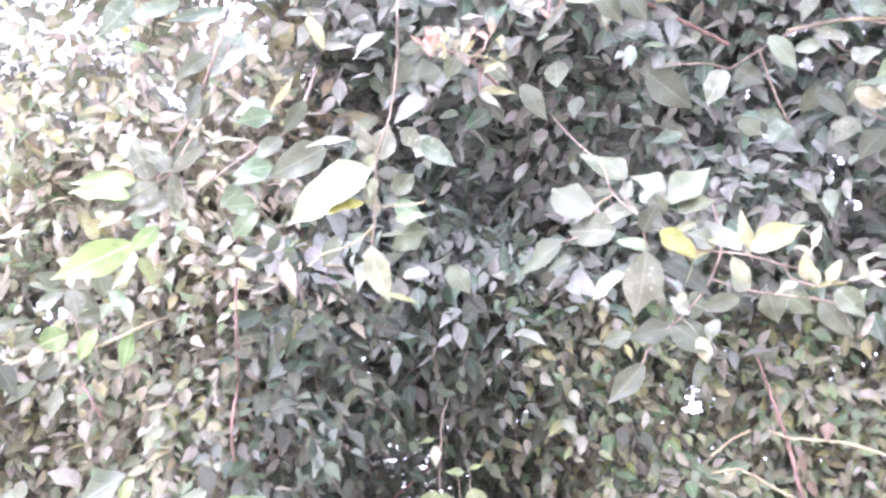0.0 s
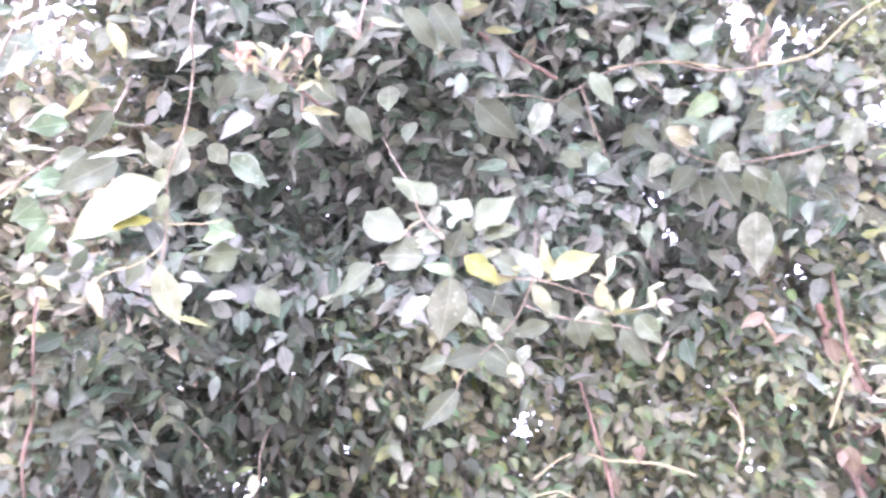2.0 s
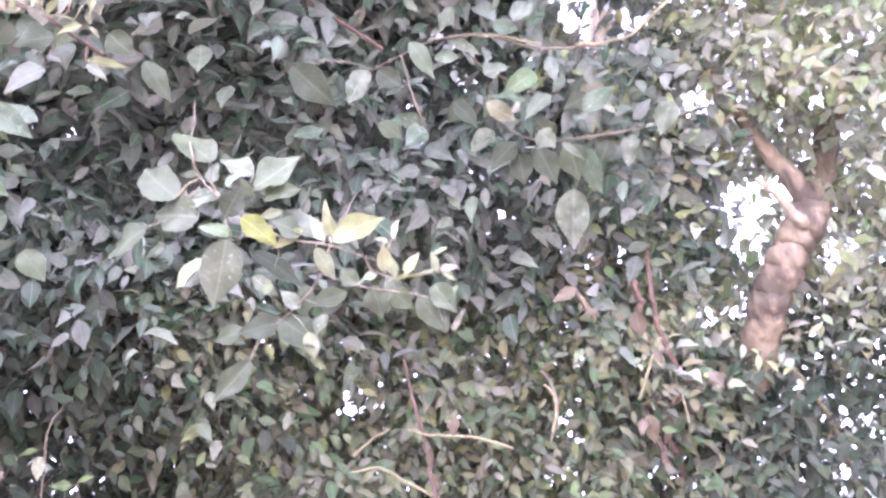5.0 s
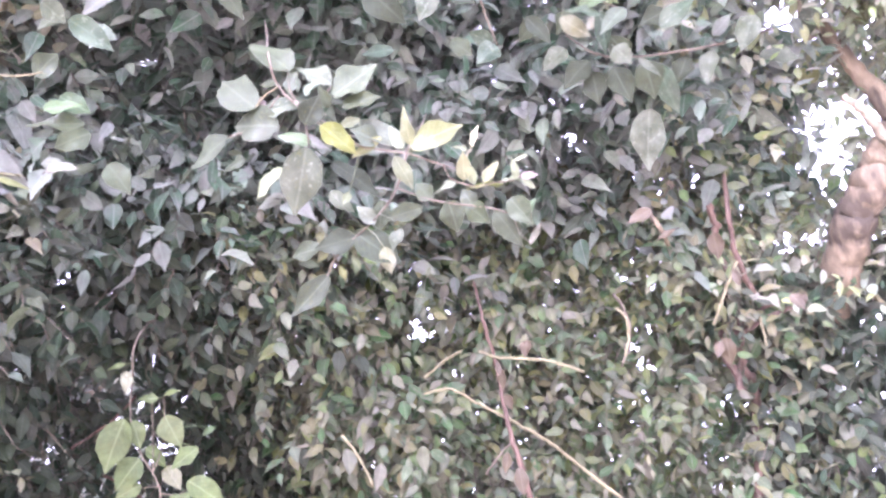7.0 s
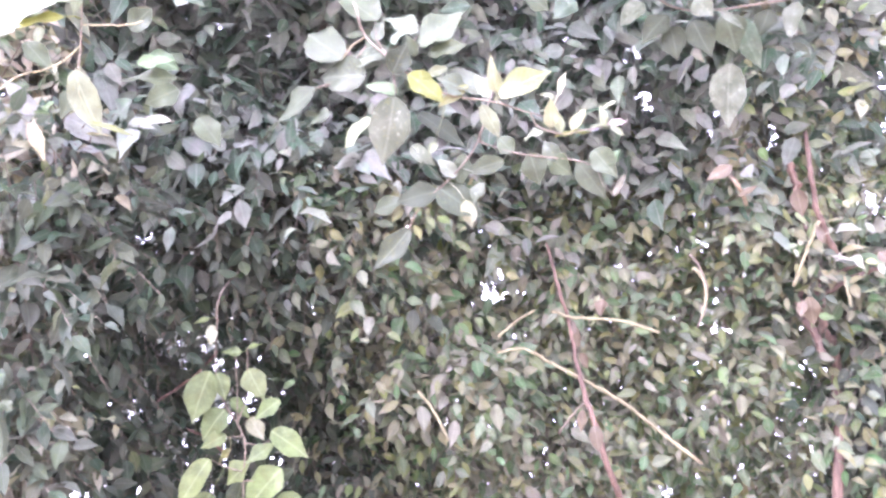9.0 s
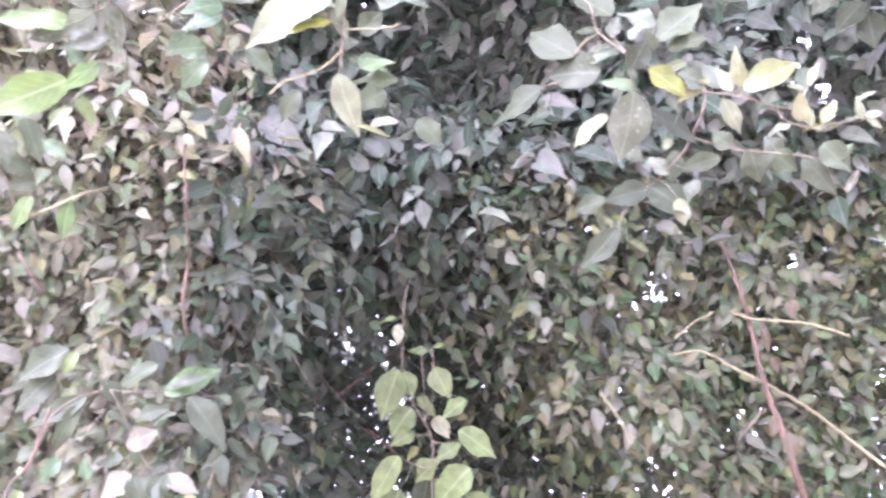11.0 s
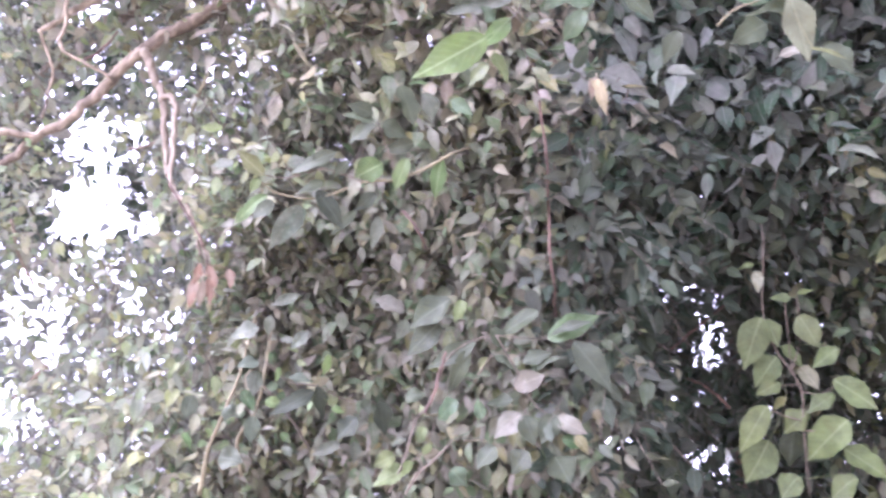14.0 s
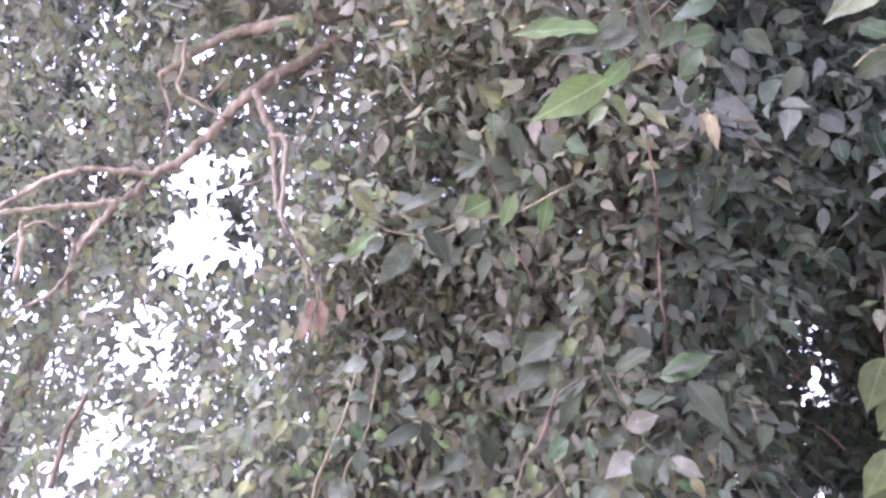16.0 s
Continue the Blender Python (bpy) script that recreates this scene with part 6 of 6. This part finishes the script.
leaf(broad_spray, (1.055, 1.252, 2.515), (1.082, 1.262, 2.433), 0.062, L_GREYG, -15, 0.22, (1.057, 1.250, 2.528))
leaf(broad_spray, (1.108, 1.273, 2.533), (1.146, 1.310, 2.425), 0.052, L_DARK, 7, 0.2, (1.105, 1.249, 2.541))
leaf(broad_spray, (1.090, 1.312, 2.440), (1.087, 1.371, 2.316), 0.073, L_PALEG, -8, 0.18)
leaf(broad_spray, (1.037, 1.278, 2.545), (0.990, 1.254, 2.579), 0.049, L_GREYG, -14, 0.24, (1.031, 1.255, 2.527))
leaf(broad_spray, (0.960, 1.233, 2.618), (0.975, 1.250, 2.521), 0.038, L_DARK, -1, 0.15)
leaf(broad_spray, (1.086, 1.211, 2.578), (1.139, 1.149, 2.619), 0.048, L_DARK, 5, 0.13, (1.093, 1.250, 2.538))
leaf(broad_spray, (1.171, 1.256, 2.548), (1.152, 1.281, 2.488), 0.047, L_GREYG, -13, 0.1, (1.164, 1.248, 2.558))
leaf(broad_spray, (1.230, 1.241, 2.564), (1.205, 1.265, 2.484), 0.042, L_PALEG, 14, 0.08, (1.219, 1.256, 2.581))
leaf(broad_spray, (1.340, 1.207, 2.653), (1.303, 1.241, 2.576), 0.056, L_PALEG, -12, 0.15, (1.331, 1.277, 2.635))
leaf(broad_spray, (1.421, 1.306, 2.634), (1.504, 1.270, 2.602), 0.046, L_WHITE, -9, 0.11, (1.402, 1.297, 2.678))
leaf(broad_spray, (1.715, 1.247, 2.796), (1.696, 1.282, 2.733), 0.068, L_LIME, -11, 0.25)
leaf(broad_spray, (1.659, 1.379, 2.683), (1.604, 1.418, 2.630), 0.052, L_LIME, -15, 0.08)
leaf(broad_spray, (1.447, 1.447, 2.564), (1.551, 1.420, 2.533), 0.042, L_PALEG, -9, 0.1)
leaf(broad_spray, (1.246, 1.310, 2.507), (1.288, 1.299, 2.467), 0.033, L_GREY, -2, 0.16)
leaf(broad_spray, (1.608, 1.283, 2.794), (1.575, 1.305, 2.717), 0.056, L_PALEG, -5, 0.22, (1.590, 1.348, 2.792))
leaf(broad_spray, (1.151, 1.259, 2.674), (1.085, 1.279, 2.647), 0.051, L_GREYG, -9, 0.15)
leaf(broad_spray, (0.902, 1.250, 2.622), (0.870, 1.268, 2.571), 0.043, L_GREYG, -14, 0.23, (0.902, 1.289, 2.590))
leaf(broad_spray, (0.872, 1.346, 2.683), (0.837, 1.379, 2.633), 0.043, L_GREYG, -15, 0.23)

mauve_spray = thing("leafy_branch", (-0.231, 1.091, 2.338), "shoot of mixed mauve grey and green leaves on thin twigs", "branch", "sprays before the foliage")
stem("stem", mauve_spray, [(-0.198, 1.169, 2.507), (-0.212, 1.099, 2.322), (-0.278, 1.100, 2.262), (-0.349, 1.130, 2.212)], 0.0026, 0.0014, TWIG)
leaf(mauve_spray, (-0.240, 1.111, 2.238), (-0.312, 1.126, 2.211), 0.037, L_GREEN, 15, 0.24, (-0.266, 1.100, 2.273))
leaf(mauve_spray, (-0.285, 1.127, 2.213), (-0.324, 1.144, 2.180), 0.031, L_GREEN, -1, 0.14, (-0.311, 1.114, 2.239))
leaf(mauve_spray, (-0.260, 1.145, 2.177), (-0.299, 1.149, 2.130), 0.031, L_GREEN, 6, 0.18)
leaf(mauve_spray, (-0.224, 1.086, 2.283), (-0.274, 1.093, 2.241), 0.033, L_GREYG, 9, 0.19, (-0.236, 1.099, 2.300))
leaf(mauve_spray, (-0.201, 1.133, 2.195), (-0.160, 1.136, 2.151), 0.031, L_GREYG, -3, 0.18)
leaf(mauve_spray, (-0.190, 1.056, 2.337), (-0.222, 1.075, 2.281), 0.028, L_GREY, -12, 0.12, (-0.212, 1.099, 2.322))
leaf(mauve_spray, (-0.255, 1.059, 2.335), (-0.303, 1.052, 2.303), 0.029, L_DARK, -1, 0.22, (-0.230, 1.099, 2.306))
leaf(mauve_spray, (-0.352, 1.099, 2.268), (-0.387, 1.108, 2.244), 0.028, L_GREY, 2, 0.06, (-0.317, 1.116, 2.234))
leaf(mauve_spray, (-0.037, 1.170, 2.221), (0.008, 1.172, 2.197), 0.034, L_GREEN, 5, 0.08)
leaf(mauve_spray, (0.009, 1.192, 2.176), (-0.042, 1.199, 2.150), 0.042, L_GREYG, 0, 0.21)
leaf(mauve_spray, (-0.125, 1.158, 2.144), (-0.148, 1.161, 2.092), 0.028, L_GREYG, 6, 0.21)
leaf(mauve_spray, (0.016, 1.153, 2.353), (-0.002, 1.164, 2.312), 0.050, L_DARK, 5, 0.07)
leaf(mauve_spray, (-0.404, 1.140, 2.198), (-0.477, 1.139, 2.177), 0.024, L_PALE, -8, 0.13, (-0.349, 1.130, 2.212))
leaf(mauve_spray, (-0.443, 1.089, 2.190), (-0.538, 1.072, 2.175), 0.037, L_FRESH, -5, 0.11)
leaf(mauve_spray, (-0.478, 1.091, 2.189), (-0.420, 1.091, 2.161), 0.030, L_PALE, -7, 0.1)

grey_spray = thing("leafy_branch", (-0.979, 1.709, 1.552), "low shoots with grey and pale green leaves on tan stems", "branch", "sprays before the foliage")
stem("stem", grey_spray, [(-0.915, 1.617, 1.818), (-0.917, 1.590, 1.695), (-0.932, 1.582, 1.620), (-0.961, 1.602, 1.551), (-0.979, 1.632, 1.468)], 0.0023, 0.0049, TWIG_PALE)
stem("side_twig", grey_spray, [(-0.852, 1.561, 1.782), (-0.859, 1.571, 1.727), (-0.863, 1.581, 1.674), (-0.882, 1.607, 1.622), (-0.908, 1.609, 1.572), (-0.902, 1.638, 1.507)], 0.0017, 0.0044, TWIG_PALE)
stem("side_twig", grey_spray, [(-0.863, 1.581, 1.674), (-0.812, 1.606, 1.622), (-0.778, 1.650, 1.566)], 0.0022, 0.0022, TWIG)
stem("side_twig", grey_spray, [(-0.858, 1.565, 1.715), (-0.815, 1.591, 1.684), (-0.762, 1.608, 1.679), (-0.714, 1.652, 1.663), (-0.667, 1.697, 1.668)], 0.0016, 0.0014, TWIG)
leaf(grey_spray, (-0.855, 1.500, 1.765), (-0.903, 1.490, 1.744), 0.036, L_PALEG, 14, 0.1, (-0.853, 1.562, 1.777))
leaf(grey_spray, (-0.832, 1.498, 1.788), (-0.840, 1.504, 1.751), 0.021, L_PALE, 13, 0.26, (-0.852, 1.561, 1.782))
leaf(grey_spray, (-0.767, 1.526, 1.765), (-0.793, 1.517, 1.729), 0.024, L_PALEG, 14, 0.2)
leaf(grey_spray, (-0.783, 1.496, 1.828), (-0.825, 1.470, 1.802), 0.021, L_PALE, -4, 0.25)
leaf(grey_spray, (-0.854, 1.525, 1.706), (-0.885, 1.496, 1.692), 0.028, L_SILVER, 15, 0.14, (-0.858, 1.565, 1.715))
leaf(grey_spray, (-0.860, 1.530, 1.690), (-0.856, 1.526, 1.642), 0.032, L_WHITE, -2, 0.15, (-0.858, 1.565, 1.715))
leaf(grey_spray, (-0.801, 1.550, 1.684), (-0.752, 1.550, 1.679), 0.026, L_SILVER, -14, 0.12, (-0.819, 1.588, 1.687))
leaf(grey_spray, (-0.756, 1.571, 1.665), (-0.827, 1.547, 1.608), 0.032, L_MAUVE, -10, 0.24, (-0.767, 1.606, 1.680))
leaf(grey_spray, (-0.751, 1.569, 1.673), (-0.742, 1.597, 1.611), 0.032, L_MAUVE, -11, 0.12, (-0.762, 1.608, 1.679))
leaf(grey_spray, (-0.864, 1.561, 1.611), (-0.868, 1.567, 1.559), 0.032, L_SILVER, 5, 0.15, (-0.877, 1.600, 1.636))
leaf(grey_spray, (-0.929, 1.562, 1.617), (-0.893, 1.570, 1.610), 0.041, L_PALEG, -9, 0.12, (-0.932, 1.582, 1.620))
leaf(grey_spray, (-0.885, 1.538, 1.653), (-0.855, 1.548, 1.620), 0.026, L_GREEN, -4, 0.15, (-0.865, 1.583, 1.669))
leaf(grey_spray, (-0.844, 1.556, 1.638), (-0.809, 1.562, 1.636), 0.021, L_FRESH, 10, 0.12, (-0.844, 1.590, 1.655))
leaf(grey_spray, (-0.730, 1.551, 1.731), (-0.735, 1.565, 1.689), 0.017, L_FRESH, -6, 0.24)
leaf(grey_spray, (-0.818, 1.538, 1.700), (-0.820, 1.538, 1.670), 0.012, L_FRESH, -9, 0.09, (-0.839, 1.577, 1.701))
leaf(grey_spray, (-0.988, 1.541, 1.573), (-0.963, 1.539, 1.543), 0.015, L_FRESH, 7, 0.12, (-0.953, 1.597, 1.570))
leaf(grey_spray, (-0.926, 1.575, 1.535), (-0.879, 1.579, 1.532), 0.047, L_PALEG, 10, 0.24, (-0.959, 1.601, 1.557))
leaf(grey_spray, (-0.986, 1.546, 1.643), (-0.995, 1.552, 1.597), 0.035, L_SILVER, -10, 0.15, (-0.930, 1.583, 1.627))
leaf(grey_spray, (-0.709, 1.622, 1.575), (-0.754, 1.593, 1.551), 0.024, L_PALE, 0, 0.17, (-0.778, 1.650, 1.566))
leaf(grey_spray, (-0.812, 1.597, 1.562), (-0.793, 1.595, 1.545), 0.021, L_PALEG, -4, 0.25, (-0.796, 1.626, 1.596))
leaf(grey_spray, (-0.632, 1.585, 1.651), (-0.618, 1.607, 1.590), 0.044, L_MAUVE, -15, 0.15)
leaf(grey_spray, (-0.672, 1.586, 1.620), (-0.704, 1.569, 1.579), 0.042, L_MAUVE, 10, 0.23)
leaf(grey_spray, (-0.587, 1.532, 1.812), (-0.634, 1.492, 1.824), 0.040, L_PINKG, 14, 0.22)
leaf(grey_spray, (-0.617, 1.554, 1.738), (-0.606, 1.568, 1.709), 0.032, L_PINKG, -11, 0.19)
leaf(grey_spray, (-0.662, 1.576, 1.653), (-0.649, 1.585, 1.629), 0.025, L_PALE, -15, 0.09)
leaf(grey_spray, (-0.718, 1.568, 1.632), (-0.692, 1.575, 1.630), 0.017, L_FRESH, -9, 0.26, (-0.749, 1.620, 1.675))
leaf(grey_spray, (-0.586, 1.595, 1.661), (-0.547, 1.580, 1.671), 0.032, L_GREYG, -4, 0.26)

upper_spray = thing("leafy_branch", (0.962, 1.213, 2.760), "high shoot with mauve grey and dark green leaves", "branch", "sprays before the foliage")
stem("stem", upper_spray, [(1.138, 1.166, 2.742), (0.945, 1.132, 2.662), (0.827, 1.116, 2.656), (0.756, 1.122, 2.641), (0.703, 1.144, 2.634), (0.651, 1.166, 2.607), (0.597, 1.190, 2.578)], 0.0026, 0.0014, TWIG)
stem("side_twig", upper_spray, [(0.761, 1.129, 2.648), (0.808, 1.147, 2.605), (0.888, 1.154, 2.575), (0.967, 1.156, 2.555)], 0.0020, 0.0014, TWIG)
stem("side_twig", upper_spray, [(0.651, 1.166, 2.607), (0.683, 1.202, 2.538), (0.714, 1.229, 2.484)], 0.0020, 0.0014, TWIG)
stem("side_twig", upper_spray, [(0.597, 1.190, 2.578), (0.552, 1.190, 2.588), (0.485, 1.198, 2.589)], 0.0017, 0.0014, TWIG)
leaf(upper_spray, (0.443, 1.219, 2.581), (0.530, 1.231, 2.508), 0.066, L_MAUVE, 14, 0.21, (0.485, 1.198, 2.589))
leaf(upper_spray, (0.585, 1.185, 2.570), (0.546, 1.211, 2.503), 0.049, L_PALEG, 15, 0.09, (0.589, 1.190, 2.580))
leaf(upper_spray, (0.605, 1.181, 2.571), (0.652, 1.176, 2.531), 0.045, L_MAUVE, 10, 0.14, (0.602, 1.188, 2.581))
leaf(upper_spray, (0.663, 1.143, 2.624), (0.719, 1.152, 2.558), 0.038, L_SILVER, -5, 0.17, (0.670, 1.158, 2.617))
leaf(upper_spray, (0.821, 1.149, 2.579), (0.871, 1.125, 2.595), 0.054, L_PALEG, -10, 0.07, (0.830, 1.149, 2.597))
leaf(upper_spray, (0.931, 1.130, 2.588), (0.861, 1.150, 2.543), 0.045, L_GREEN, -14, 0.24, (0.924, 1.155, 2.566))
leaf(upper_spray, (0.963, 1.146, 2.553), (0.905, 1.161, 2.494), 0.038, L_SILVER, -1, 0.16, (0.967, 1.156, 2.555))
leaf(upper_spray, (0.912, 1.160, 2.539), (0.832, 1.151, 2.535), 0.029, L_DARK, 12, 0.22, (0.917, 1.155, 2.568))
leaf(upper_spray, (0.712, 1.223, 2.475), (0.664, 1.231, 2.440), 0.051, L_DARK, -2, 0.13, (0.714, 1.229, 2.484))
leaf(upper_spray, (0.870, 1.084, 2.680), (0.909, 1.046, 2.707), 0.054, L_DARK, -6, 0.1, (0.870, 1.121, 2.658))
leaf(upper_spray, (0.830, 1.097, 2.668), (0.881, 1.081, 2.650), 0.034, L_DARK, 11, 0.17, (0.827, 1.116, 2.656))
leaf(upper_spray, (0.742, 1.094, 2.692), (0.720, 1.116, 2.639), 0.031, L_WHITE, -4, 0.15, (0.761, 1.129, 2.648))
leaf(upper_spray, (1.000, 1.191, 2.465), (1.054, 1.194, 2.434), 0.019, L_WHITE, -7, 0.15)
leaf(upper_spray, (0.509, 1.255, 2.463), (0.448, 1.250, 2.438), 0.027, L_DARK, -11, 0.18)
leaf(upper_spray, (0.763, 1.187, 2.526), (0.821, 1.200, 2.483), 0.043, L_MAUVE, -14, 0.14, (0.700, 1.216, 2.509))
leaf(upper_spray, (0.948, 1.187, 2.485), (0.976, 1.182, 2.443), 0.043, L_PALEG, 11, 0.15)
leaf(upper_spray, (0.722, 1.165, 2.613), (0.771, 1.142, 2.612), 0.029, L_DARK, -7, 0.07, (0.708, 1.142, 2.634))
leaf(upper_spray, (0.751, 1.127, 2.633), (0.806, 1.120, 2.603), 0.025, L_PALE, 2, 0.08, (0.751, 1.124, 2.640))
leaf(upper_spray, (0.839, 1.191, 2.543), (0.907, 1.200, 2.506), 0.039, L_OLIVE, 10, 0.2, (0.859, 1.152, 2.586))
leaf(upper_spray, (0.623, 1.245, 2.496), (0.660, 1.236, 2.457), 0.039, L_GREYG, -12, 0.15)
leaf(upper_spray, (0.711, 1.243, 2.501), (0.659, 1.239, 2.515), 0.034, L_DARK, -14, 0.16, (0.709, 1.224, 2.494))
